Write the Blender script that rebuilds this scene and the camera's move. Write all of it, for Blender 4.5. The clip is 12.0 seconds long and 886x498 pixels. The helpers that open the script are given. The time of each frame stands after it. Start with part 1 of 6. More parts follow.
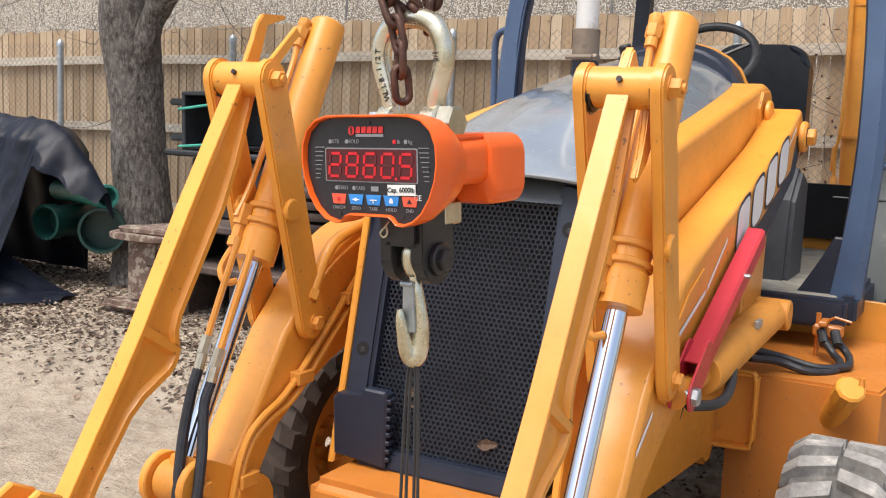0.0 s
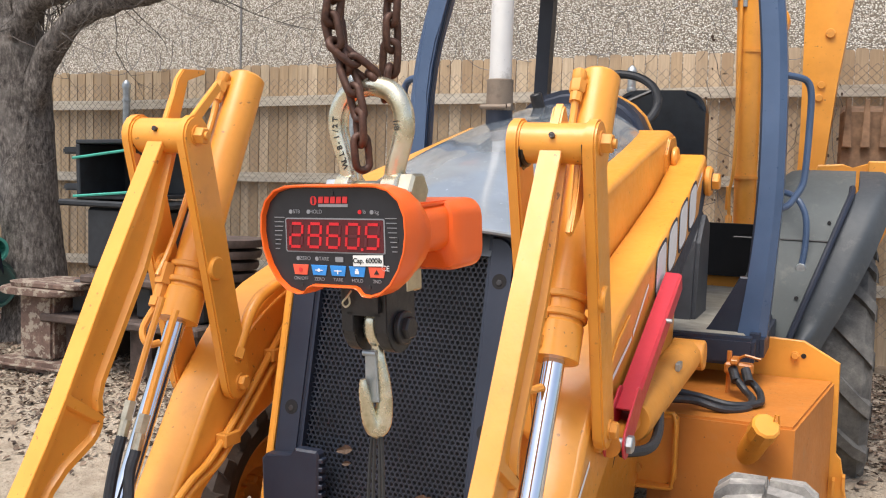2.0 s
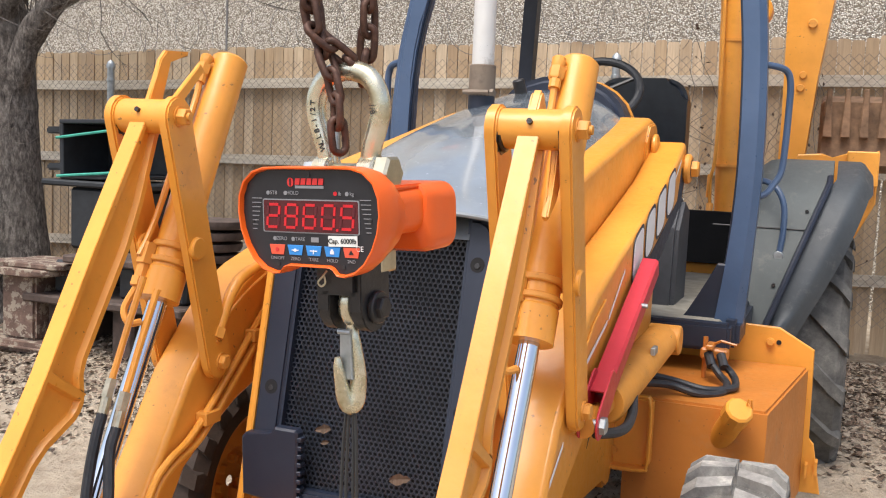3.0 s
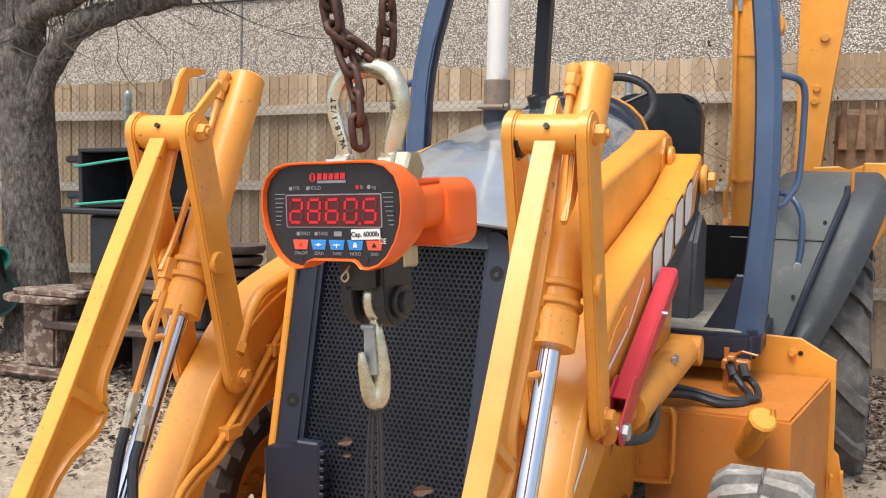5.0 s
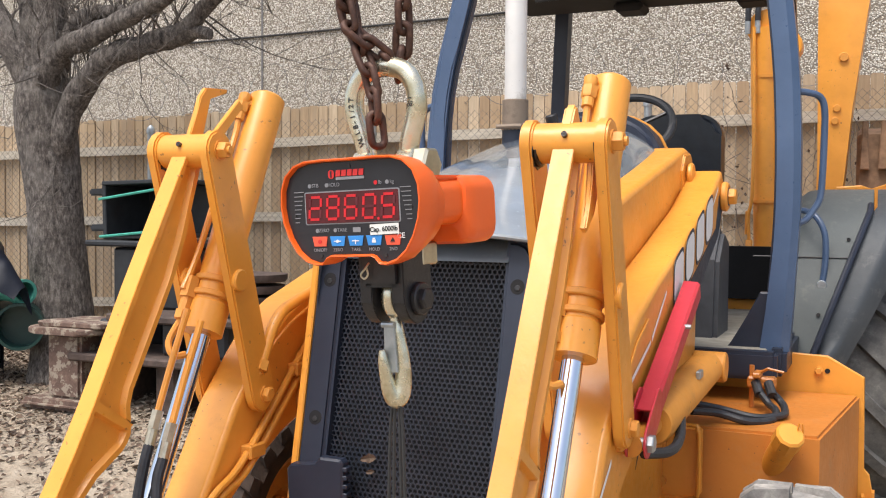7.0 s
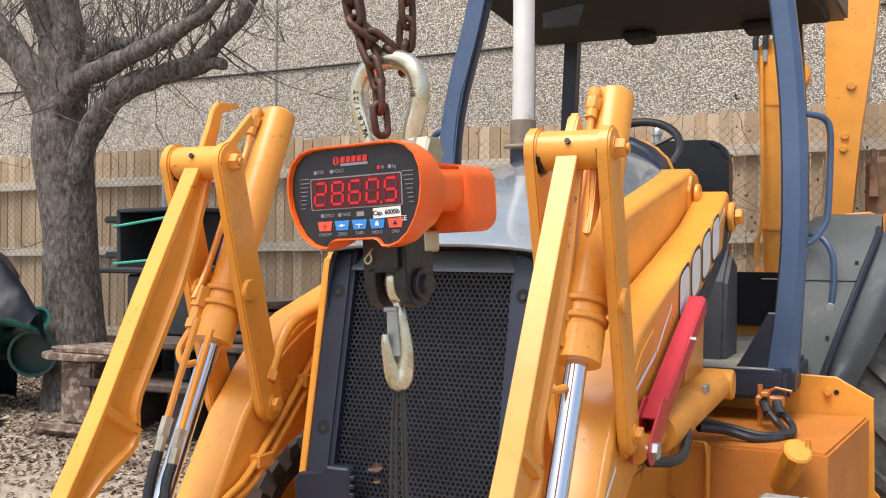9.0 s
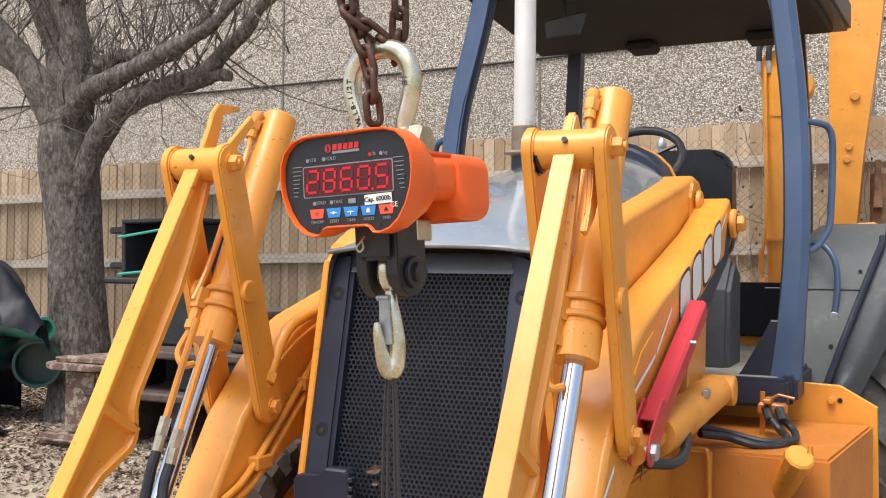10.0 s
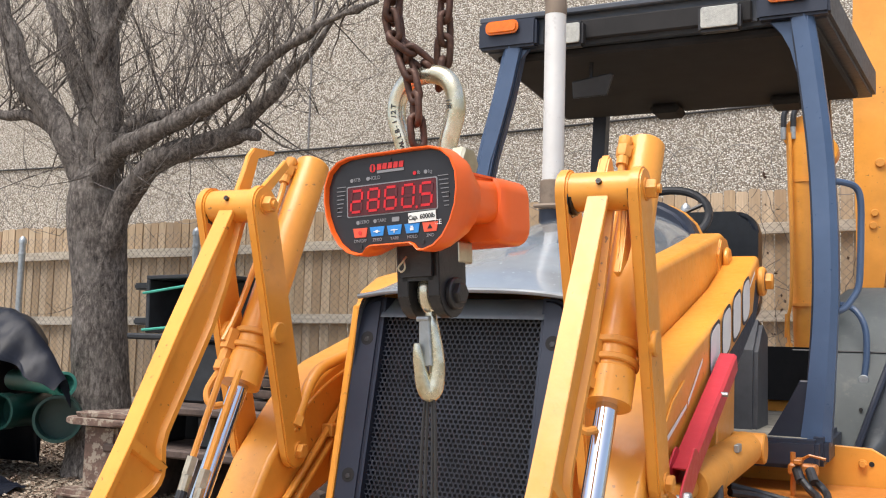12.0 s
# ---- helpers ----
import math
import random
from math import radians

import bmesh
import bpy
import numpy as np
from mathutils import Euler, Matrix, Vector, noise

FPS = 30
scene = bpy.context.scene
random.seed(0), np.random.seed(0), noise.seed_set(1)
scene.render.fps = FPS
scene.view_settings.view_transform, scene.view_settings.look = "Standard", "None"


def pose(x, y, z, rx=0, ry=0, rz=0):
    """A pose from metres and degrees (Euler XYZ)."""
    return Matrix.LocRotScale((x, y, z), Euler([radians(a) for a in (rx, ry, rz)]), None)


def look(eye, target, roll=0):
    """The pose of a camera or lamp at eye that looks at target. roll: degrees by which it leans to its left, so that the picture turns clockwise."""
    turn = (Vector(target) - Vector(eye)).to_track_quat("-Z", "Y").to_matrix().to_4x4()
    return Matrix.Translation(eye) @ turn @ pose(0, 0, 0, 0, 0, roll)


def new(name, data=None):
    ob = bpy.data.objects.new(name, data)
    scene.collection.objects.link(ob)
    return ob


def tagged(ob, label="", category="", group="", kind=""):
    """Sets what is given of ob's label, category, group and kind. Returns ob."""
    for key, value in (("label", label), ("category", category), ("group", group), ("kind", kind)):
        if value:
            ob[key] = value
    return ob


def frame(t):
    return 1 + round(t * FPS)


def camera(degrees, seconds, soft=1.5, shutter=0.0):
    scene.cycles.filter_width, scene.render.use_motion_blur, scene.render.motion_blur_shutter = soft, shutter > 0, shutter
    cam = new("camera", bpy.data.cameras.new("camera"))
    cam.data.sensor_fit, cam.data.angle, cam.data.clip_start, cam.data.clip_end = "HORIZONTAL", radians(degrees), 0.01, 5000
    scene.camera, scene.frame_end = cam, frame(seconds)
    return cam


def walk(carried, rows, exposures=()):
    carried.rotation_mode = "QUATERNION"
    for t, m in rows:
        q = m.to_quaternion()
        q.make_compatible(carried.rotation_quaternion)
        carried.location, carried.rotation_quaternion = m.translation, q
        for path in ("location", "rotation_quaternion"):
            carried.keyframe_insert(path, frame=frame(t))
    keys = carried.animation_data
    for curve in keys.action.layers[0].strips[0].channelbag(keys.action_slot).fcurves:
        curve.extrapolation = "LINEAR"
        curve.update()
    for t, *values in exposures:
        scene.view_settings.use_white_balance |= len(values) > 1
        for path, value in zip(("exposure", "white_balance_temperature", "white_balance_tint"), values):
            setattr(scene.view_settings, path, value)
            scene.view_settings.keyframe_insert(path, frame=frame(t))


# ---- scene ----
cam = camera(48.0, 12.0, 1.1)
PATH = [
    (0, (1.191, -2.147, 1.499), (0.247, -0.402, 1.245), 2.5),
    (0.5, (1.16, -2.183, 1.527), (0.32, -0.375, 1.358), -0.2),
    (1, (1.107, -2.187, 1.535), (0.346, -0.347, 1.345), 1.2),
    (1.5, (1.102, -2.189, 1.538), (0.354, -0.341, 1.384), 2.1),
    (2, (1.095, -2.179, 1.535), (0.338, -0.335, 1.366), 1.7),
    (2.5, (1.091, -2.176, 1.535), (0.354, -0.325, 1.362), 2.3),
    (2.7, (1.103, -2.186, 1.537), (0.378, -0.333, 1.338), 2.5),
    (4.5, (1.154, -2.247, 1.494), (0.385, -0.408, 1.327), 1.6),
    (5, (1.122, -2.22, 1.485), (0.362, -0.376, 1.342), 1.3),
    (5.5, (1.116, -2.205, 1.475), (0.35, -0.363, 1.335), 1.1),
    (6, (1.136, -2.215, 1.464), (0.348, -0.381, 1.346), 0.3),
    (6.5, (1.131, -2.227, 1.446), (0.346, -0.39, 1.352), 0.4),
    (7, (1.129, -2.223, 1.429), (0.326, -0.393, 1.355), 0.4),
    (9, (1.162, -2.254, 1.352), (0.334, -0.433, 1.355), 0.5),
    (9.5, (1.169, -2.252, 1.333), (0.333, -0.435, 1.356), 0.6),
    (10, (1.184, -2.246, 1.309), (0.343, -0.432, 1.346), 0.6),
    (10.5, (1.219, -2.242, 1.295), (0.324, -0.455, 1.378), 1.6),
    (11, (1.169, -2.253, 1.279), (0.29, -0.46, 1.389), 1.5),
    (11.5, (1.155, -2.256, 1.256), (0.298, -0.455, 1.408), 1.0),
    (12, (1.155, -2.262, 1.233), (0.281, -0.472, 1.412), 1.6),
]
walk(cam, [(t, look(eye, target, roll)) for t, eye, target, roll in PATH])

# ---- world and light ----
world = bpy.data.worlds.new("overcast_sky")
scene.world = world
world.use_nodes = True
wn = world.node_tree.nodes
wl = world.node_tree.links
sky = wn.new("ShaderNodeTexSky")
sky.sky_type = "NISHITA"
sky.sun_disc = False
SUN_EL, SUN_AZ = radians(66), radians(195)
sky.sun_elevation = SUN_EL
sky.sun_rotation = SUN_AZ
sky.dust_density = 4.0
sky.air_density = 1.0
hsv = wn.new("ShaderNodeHueSaturation")
hsv.inputs["Saturation"].default_value = 0.85
wl.new(sky.outputs["Color"], hsv.inputs["Color"])
wl.new(hsv.outputs["Color"], wn["Background"].inputs["Color"])
wn["Background"].inputs["Strength"].default_value = 0.115
sun_data = bpy.data.lights.new("sun", "SUN")
sun_data.energy = 1.5
sun_data.angle = radians(38)
sun_data.color = (1.0, 0.97, 0.93)
sun = new("sun", sun_data)
sun_way = Vector((math.sin(SUN_AZ) * math.cos(SUN_EL), math.cos(SUN_AZ) * math.cos(SUN_EL), math.sin(SUN_EL)))
sun.matrix_world = look(sun_way * 30, (0, 0, 0))
scene.view_settings.exposure = 1.08

# ---- materials ----
def nodes_of(name):
    m = bpy.data.materials.new(name)
    m.use_nodes = True
    nt = m.node_tree
    return m, nt, nt.nodes["Principled BSDF"]


def ramp(nt, fac, stops):
    r = nt.nodes.new("ShaderNodeValToRGB")
    e = r.color_ramp.elements
    e[0].position, e[0].color = stops[0][0], (*stops[0][1], 1)
    e[1].position, e[1].color = stops[-1][0], (*stops[-1][1], 1)
    for p, c in stops[1:-1]:
        k = e.new(p)
        k.color = (*c, 1)
    nt.links.new(fac, r.inputs["Fac"])
    return r.outputs["Color"]


def coords(nt, scale=(1, 1, 1), turn=(0, 0, 0)):
    g = nt.nodes.new("ShaderNodeNewGeometry")
    mp = nt.nodes.new("ShaderNodeMapping")
    mp.inputs["Scale"].default_value = scale
    mp.inputs["Rotation"].default_value = turn
    nt.links.new(g.outputs["Position"], mp.inputs["Vector"])
    return mp.outputs["Vector"]


def tex_noise(nt, vec, scale, detail=4.0, rough=0.6):
    n = nt.nodes.new("ShaderNodeTexNoise")
    n.inputs["Scale"].default_value = scale
    n.inputs["Detail"].default_value = detail
    n.inputs["Roughness"].default_value = rough
    nt.links.new(vec, n.inputs["Vector"])
    return n.outputs["Fac"]


def blend(nt, fac, a, b, mode="MIX"):
    m = nt.nodes.new("ShaderNodeMix")
    m.data_type = "RGBA"
    m.blend_type = mode
    for sock, v in ((m.inputs[0], fac), (m.inputs[6], a), (m.inputs[7], b)):
        if isinstance(v, bpy.types.NodeSocket):
            nt.links.new(v, sock)
        elif isinstance(v, tuple):
            sock.default_value = (*v, 1)
        else:
            sock.default_value = v
    return m.outputs[2]


def bump(nt, bsdf, height, strength=0.3, dist=0.01):
    b = nt.nodes.new("ShaderNodeBump")
    b.inputs["Strength"].default_value = strength
    b.inputs["Distance"].default_value = dist
    nt.links.new(height, b.inputs["Height"])
    nt.links.new(b.outputs["Normal"], bsdf.inputs["Normal"])


def remap(nt, fac, a, b, lo=0.0, hi=1.0):
    r = nt.nodes.new("ShaderNodeMapRange")
    r.inputs[1].default_value, r.inputs[2].default_value = a, b
    r.inputs[3].default_value, r.inputs[4].default_value = lo, hi
    nt.links.new(fac, r.inputs[0])
    return r.outputs[0]


def paint(name, colour, rough=0.38, dirt=(0.16, 0.09, 0.05), amount=0.5, metal=0.0, chips=None, wave=0.02, coat=0.0, dents=None):
    """Painted metal: faded patches, fine dust, small chips and an orange-peel skin."""
    m, nt, b = nodes_of(name)
    v = coords(nt)
    big = tex_noise(nt, v, 2.6, 5)
    fine = tex_noise(nt, v, 38, 6, 0.7)
    grime = tex_noise(nt, v, 9, 8, 0.72)
    light = tuple(min(1.0, c * 1.12 + 0.012) for c in colour)
    dark = tuple(c * 0.86 for c in colour)
    col = ramp(nt, big, [(0.3, dark), (0.7, light)])
    col = blend(nt, remap(nt, grime, 0.56, 0.80, 0, amount), col, dirt)
    if chips:
        spots = tex_noise(nt, v, 55, 3, 0.5)
        zone = tex_noise(nt, v, 4.5, 3)
        a = remap(nt, spots, 0.67, 0.72, 0, 0.8)
        z = remap(nt, zone, 0.47, 0.57, 0, 1)
        mul = nt.nodes.new("ShaderNodeMath")
        mul.operation = "MULTIPLY"
        nt.links.new(a, mul.inputs[0])
        nt.links.new(z, mul.inputs[1])
        col = blend(nt, mul.outputs[0], col, chips)
    nt.links.new(col, b.inputs["Base Color"])
    nt.links.new(remap(nt, fine, 0.2, 0.8, rough - 0.08, rough + 0.16), b.inputs["Roughness"])
    b.inputs["Metallic"].default_value = metal
    b.inputs["Coat Weight"].default_value = coat
    b.inputs["Coat Roughness"].default_value = 0.06
    if dents:
        bump(nt, b, tex_noise(nt, v, dents, 2, 0.4), 0.5, wave)
    else:
        bump(nt, b, tex_noise(nt, v, 24, 3), 0.05, wave)
    return m


def plain(name, colour, rough=0.5, metal=0.0, vary=0.15, scale=20, relief=0.1, emit=None, power=1.0):
    m, nt, b = nodes_of(name)
    v = coords(nt)
    n = tex_noise(nt, v, scale, 5, 0.65)
    col = ramp(nt, n, [(0.3, tuple(c * (1 - vary) for c in colour)), (0.7, tuple(min(1, c * (1 + vary)) for c in colour))])
    nt.links.new(col, b.inputs["Base Color"])
    b.inputs["Roughness"].default_value = rough
    b.inputs["Metallic"].default_value = metal
    if relief:
        bump(nt, b, tex_noise(nt, v, scale * 4, 4), relief, 0.004)
    if emit:
        b.inputs["Emission Color"].default_value = (*emit, 1)
        b.inputs["Emission Strength"].default_value = power
    return m


YELLOW = paint("yellow_paint", (0.77, 0.318, 0.038), 0.31, (0.30, 0.13, 0.04), 0.30, chips=(0.20, 0.085, 0.03), coat=0.1)
YELLOW_WORN = paint("worn_yellow_paint", (0.70, 0.285, 0.036), 0.5, (0.22, 0.12, 0.06), 0.55, chips=(0.06, 0.03, 0.02))
TANK = paint("dusty_tank_paint", (0.52, 0.175, 0.020), 0.5, (0.36, 0.23, 0.13), 0.45, chips=(0.12, 0.06, 0.03))
GREASY = paint("greasy_yellow_paint", (0.50, 0.17, 0.025), 0.3, (0.03, 0.018, 0.012), 0.85, chips=(0.02, 0.012, 0.01))
GREASE = plain("black_grease", (0.022, 0.015, 0.011), 0.28, 0.0, 0.5, 30, 0.4)
NAVY = paint("dark_blue_grey_paint", (0.009, 0.015, 0.032), 0.40, (0.09, 0.09, 0.09), 0.08, wave=0.012)
NAVY_LIGHT = paint("blue_post_paint", (0.050, 0.088, 0.165), 0.3, (0.16, 0.16, 0.16), 0.12, wave=0.01)
HOOD = paint("grey_blue_hood_paint", (0.20, 0.23, 0.255), 0.17, (0.40, 0.40, 0.39), 0.4, coat=1.0, wave=0.04, dents=4.5)
FENDER = paint("dull_black_fender_plastic", (0.045, 0.053, 0.060), 0.5, (0.22, 0.21, 0.19), 0.5)
GUARD = paint("dusty_inner_guard_plastic", (0.105, 0.118, 0.114), 0.6, (0.27, 0.25, 0.22), 0.7)
CANOPY = paint("grey_canopy_steel", (0.055, 0.065, 0.082), 0.45, (0.13, 0.11, 0.09), 0.6)
UNDER = plain("black_canopy_lining", (0.011, 0.010, 0.010), 0.8, vary=0.4, scale=6)
RED = paint("red_strut_paint", (0.50, 0.022, 0.035), 0.34, (0.2, 0.03, 0.02), 0.3)
CHROME = plain("chromed_rod", (0.72, 0.74, 0.78), 0.10, 1.0, 0.05, 9, 0.02)
STEEL = plain("zinc_plated_steel", (0.52, 0.48, 0.36), 0.32, 1.0, 0.22, 30, 0.15)
FITTING = plain("brass_hose_fitting", (0.55, 0.47, 0.33), 0.35, 1.0, 0.2, 40, 0.1)
BLACK_STEEL = plain("black_painted_steel", (0.022, 0.021, 0.022), 0.42, 0.0, 0.35, 26, 0.25)
HOSE = plain("black_rubber_hose", (0.022, 0.024, 0.028), 0.5, 0.0, 0.3, 40, 0.2)
# near-black that puts the shade of holes and hollows into the colour
DARK = plain("cavity_shade_black", (0.006, 0.006, 0.007), 0.8, 0.0, 0.3, 8, 0.0)
MESH = plain("dark_grille_sheet", (0.030, 0.036, 0.050), 0.34, 0.0, 0.35, 5, 0.1)
SEAT = plain("black_vinyl", (0.022, 0.025, 0.03), 0.32, 0.0, 0.3, 12, 0.2)
FLOOR_MAT = plain("dusty_floor_plate", (0.30, 0.28, 0.23), 0.85, 0.0, 0.3, 8, 0.4)
CONSOLE = plain("grey_plastic_console", (0.055, 0.058, 0.066), 0.55, 0.0, 0.2, 14, 0.1)
EXHAUST = paint("galvanised_exhaust", (0.66, 0.65, 0.62), 0.5, (0.20, 0.165, 0.13), 0.9, metal=0.25, chips=(0.10, 0.08, 0.06))
EXHAUST_DIRTY = paint("sooty_exhaust", (0.22, 0.17, 0.125), 0.6, (0.05, 0.04, 0.035), 0.8, metal=0.3)
ORANGE = plain("orange_moulded_plastic", (0.86, 0.125, 0.012), 0.30, 0.0, 0.05, 6, 0.03)
FACE = plain("black_face_film", (0.018, 0.018, 0.022), 0.38, 0.0, 0.2, 20, 0.0)
WINDOW = plain("dark_red_display_window", (0.085, 0.012, 0.017), 0.22, 0.0, 0.2, 10, 0.0)
SEG_ON = plain("lit_red_segment", (0.55, 0.012, 0.02), 0.4, emit=(1.0, 0.02, 0.04), power=0.03, relief=0)
SEG_OFF = plain("unlit_segment", (0.10, 0.012, 0.018), 0.4, relief=0)
INK = plain("white_print", (0.75, 0.75, 0.75), 0.5, vary=0.04, relief=0)
GREY_INK = plain("grey_print", (0.24, 0.24, 0.25), 0.5, vary=0.04, relief=0)
LOGO_RED = plain("red_print", (0.62, 0.03, 0.03), 0.4, vary=0.05, relief=0)
BLUE_KEY = plain("blue_key", (0.035, 0.24, 0.62), 0.4, vary=0.08, relief=0)
RED_KEY = plain("red_key", (0.72, 0.10, 0.05), 0.4, vary=0.08, relief=0)
BLACK_INK = plain("black_print", (0.015, 0.015, 0.015), 0.5, relief=0)
STICKER = plain("white_sticker", (0.74, 0.74, 0.70), 0.5, vary=0.06, scale=30, relief=0)
LAMP_GLASS = plain("lamp_glass", (0.42, 0.42, 0.38), 0.12, 0.0, 0.2, 60, 0.6)
AMBER = plain("amber_lens", (0.75, 0.17, 0.01), 0.22, 0.0, 0.12, 40, 0.2)
TARP = plain("black_plastic_sheet", (0.008, 0.010, 0.017), 0.42, 0.0, 0.4, 7, 0.3)
TARP.node_tree.nodes["Principled BSDF"].inputs["Specular IOR Level"].default_value = 0.22
GREEN_PIPE = plain("sea_green_plastic_pipe", (0.10, 0.40, 0.31), 0.4, 0.0, 0.12, 6, 0.05)
GREEN_DARK = plain("dark_green_plastic", (0.006, 0.042, 0.034), 0.4, 0.0, 0.2, 8, 0.1)
STRAP = plain("green_strap", (0.05, 0.34, 0.26), 0.5, 0.0, 0.2, 20, 0.1)
BIN = plain("black_plastic_form", (0.016, 0.019, 0.023), 0.5, 0.0, 0.4, 9, 0.3)
GALV = plain("galvanised_steel", (0.42, 0.45, 0.46), 0.45, 0.8, 0.2, 30, 0.2)
WIRE = plain("weathered_wire", (0.20, 0.19, 0.18), 0.5, 0.6, 0.2, 30, 0.0)
RAZOR = plain("dull_razor_wire", (0.16, 0.15, 0.14), 0.5, 0.3, 0.3, 30, 0.0)
CABLE = plain("dark_cable", (0.03, 0.03, 0.03), 0.6, relief=0)


def rust_chain():
    m, nt, b = nodes_of("rusty_chain_steel")
    v = coords(nt)
    n = tex_noise(nt, v, 60, 6, 0.7)
    nt.links.new(ramp(nt, n, [(0.25, (0.026, 0.014, 0.010)), (0.55, (0.085, 0.040, 0.026)), (0.8, (0.17, 0.085, 0.052))]), b.inputs["Base Color"])
    b.inputs["Roughness"].default_value = 0.55
    b.inputs["Metallic"].default_value = 0.35
    bump(nt, b, tex_noise(nt, v, 180, 4), 0.4, 0.002)
    return m


def shackle_zinc():
    m, nt, b = nodes_of("yellow_zinc_forging")
    v = coords(nt)
    n = tex_noise(nt, v, 22, 5, 0.65)
    nt.links.new(ramp(nt, n, [(0.25, (0.36, 0.31, 0.18)), (0.5, (0.66, 0.61, 0.45)), (0.75, (0.84, 0.82, 0.72))]), b.inputs["Base Color"])
    nt.links.new(remap(nt, n, 0.3, 0.7, 0.34, 0.18), b.inputs["Roughness"])
    b.inputs["Metallic"].default_value = 0.85
    bump(nt, b, tex_noise(nt, v, 120, 4), 0.15, 0.002)
    return m


def rubber(k=1.0, name="dusty_tyre_rubber"):
    m, nt, b = nodes_of(name)
    v = coords(nt)
    n = tex_noise(nt, v, 11, 7, 0.7)
    g = nt.nodes.new("ShaderNodeNewGeometry")
    nt.links.new(ramp(nt, n, [(0.3, tuple(c * k for c in (0.055, 0.052, 0.05))), (0.55, tuple(c * k for c in (0.12, 0.115, 0.105))), (0.75, tuple(c * k for c in (0.24, 0.225, 0.20)))]), b.inputs["Base Color"])
    b.inputs["Roughness"].default_value = 0.85
    bump(nt, b, tex_noise(nt, v, 70, 5), 0.35, 0.006)
    return m


def aggregate():
    """Exposed pebbles in concrete."""
    m, nt, b = nodes_of("exposed_aggregate")
    v = coords(nt)
    vo = nt.nodes.new("ShaderNodeTexVoronoi")
    vo.inputs["Scale"].default_value = 58
    nt.links.new(v, vo.inputs["Vector"])
    sep = nt.nodes.new("ShaderNodeSeparateColor")
    nt.links.new(vo.outputs["Color"], sep.inputs["Color"])
    stone = ramp(nt, sep.outputs[0], [(0.0, (0.34, 0.295, 0.23)), (0.3, (0.53, 0.48, 0.40)), (0.7, (0.68, 0.635, 0.55)), (1.0, (0.86, 0.83, 0.76))])
    d = vo.outputs["Distance"]
    col = blend(nt, remap(nt, d, 0.44, 0.66, 0, 1), stone, (0.20, 0.165, 0.125))
    big = tex_noise(nt, v, 0.6, 4)
    col = blend(nt, remap(nt, big, 0.35, 0.75, 0, 0.35), col, (0.30, 0.27, 0.22))
    nt.links.new(col, b.inputs["Base Color"])
    b.inputs["Roughness"].default_value = 0.85
    bump(nt, b, remap(nt, d, 0.0, 0.65, 1, 0), 0.7, 0.02)
    return m


def cedar():
    m, nt, b = nodes_of("weathered_cedar")
    o = nt.nodes.new("ShaderNodeObjectInfo")
    v = coords(nt, (1, 1, 0.07))
    n = tex_noise(nt, v, 55, 6, 0.7)
    streak = tex_noise(nt, coords(nt, (1, 1, 0.25)), 6, 5, 0.7)
    base = ramp(nt, o.outputs["Random"], [(0.0, (0.41, 0.29, 0.175)), (0.35, (0.50, 0.37, 0.23)), (0.7, (0.56, 0.43, 0.285)), (1.0, (0.66, 0.53, 0.37))])
    col = blend(nt, remap(nt, n, 0.35, 0.75, 0, 0.55), base, (0.24, 0.155, 0.09))
    col = blend(nt, remap(nt, streak, 0.5, 0.85, 0, 0.6), col, (0.30, 0.26, 0.21))
    nt.links.new(col, b.inputs["Base Color"])
    b.inputs["Roughness"].default_value = 0.8
    bump(nt, b, n, 0.35, 0.006)
    return m


def rail_wood():
    m, nt, b = nodes_of("pale_rail_timber")
    v = coords(nt, (0.08, 1, 1))
    n = tex_noise(nt, v, 45, 6, 0.7)
    nt.links.new(ramp(nt, n, [(0.3, (0.40, 0.34, 0.26)), (0.7, (0.66, 0.60, 0.50))]), b.inputs["Base Color"])
    b.inputs["Roughness"].default_value = 0.8
    bump(nt, b, n, 0.3, 0.006)
    return m


def bark():
    m, nt, b = nodes_of("grey_bark")
    v = coords(nt, (1, 1, 0.42))
    n = tex_noise(nt, v, 34, 9, 0.8)
    patch = tex_noise(nt, coords(nt), 5, 5, 0.6)
    col = ramp(nt, n, [(0.36, (0.020, 0.016, 0.014)), (0.50, (0.12, 0.102, 0.088)), (0.66, (0.34, 0.305, 0.27))])
    col = blend(nt, remap(nt, patch, 0.5, 0.7, 0, 0.5), col, (0.25, 0.225, 0.20))
    nt.links.new(col, b.inputs["Base Color"])
    b.inputs["Roughness"].default_value = 0.9
    bump(nt, b, n, 0.9, 0.03)
    return m


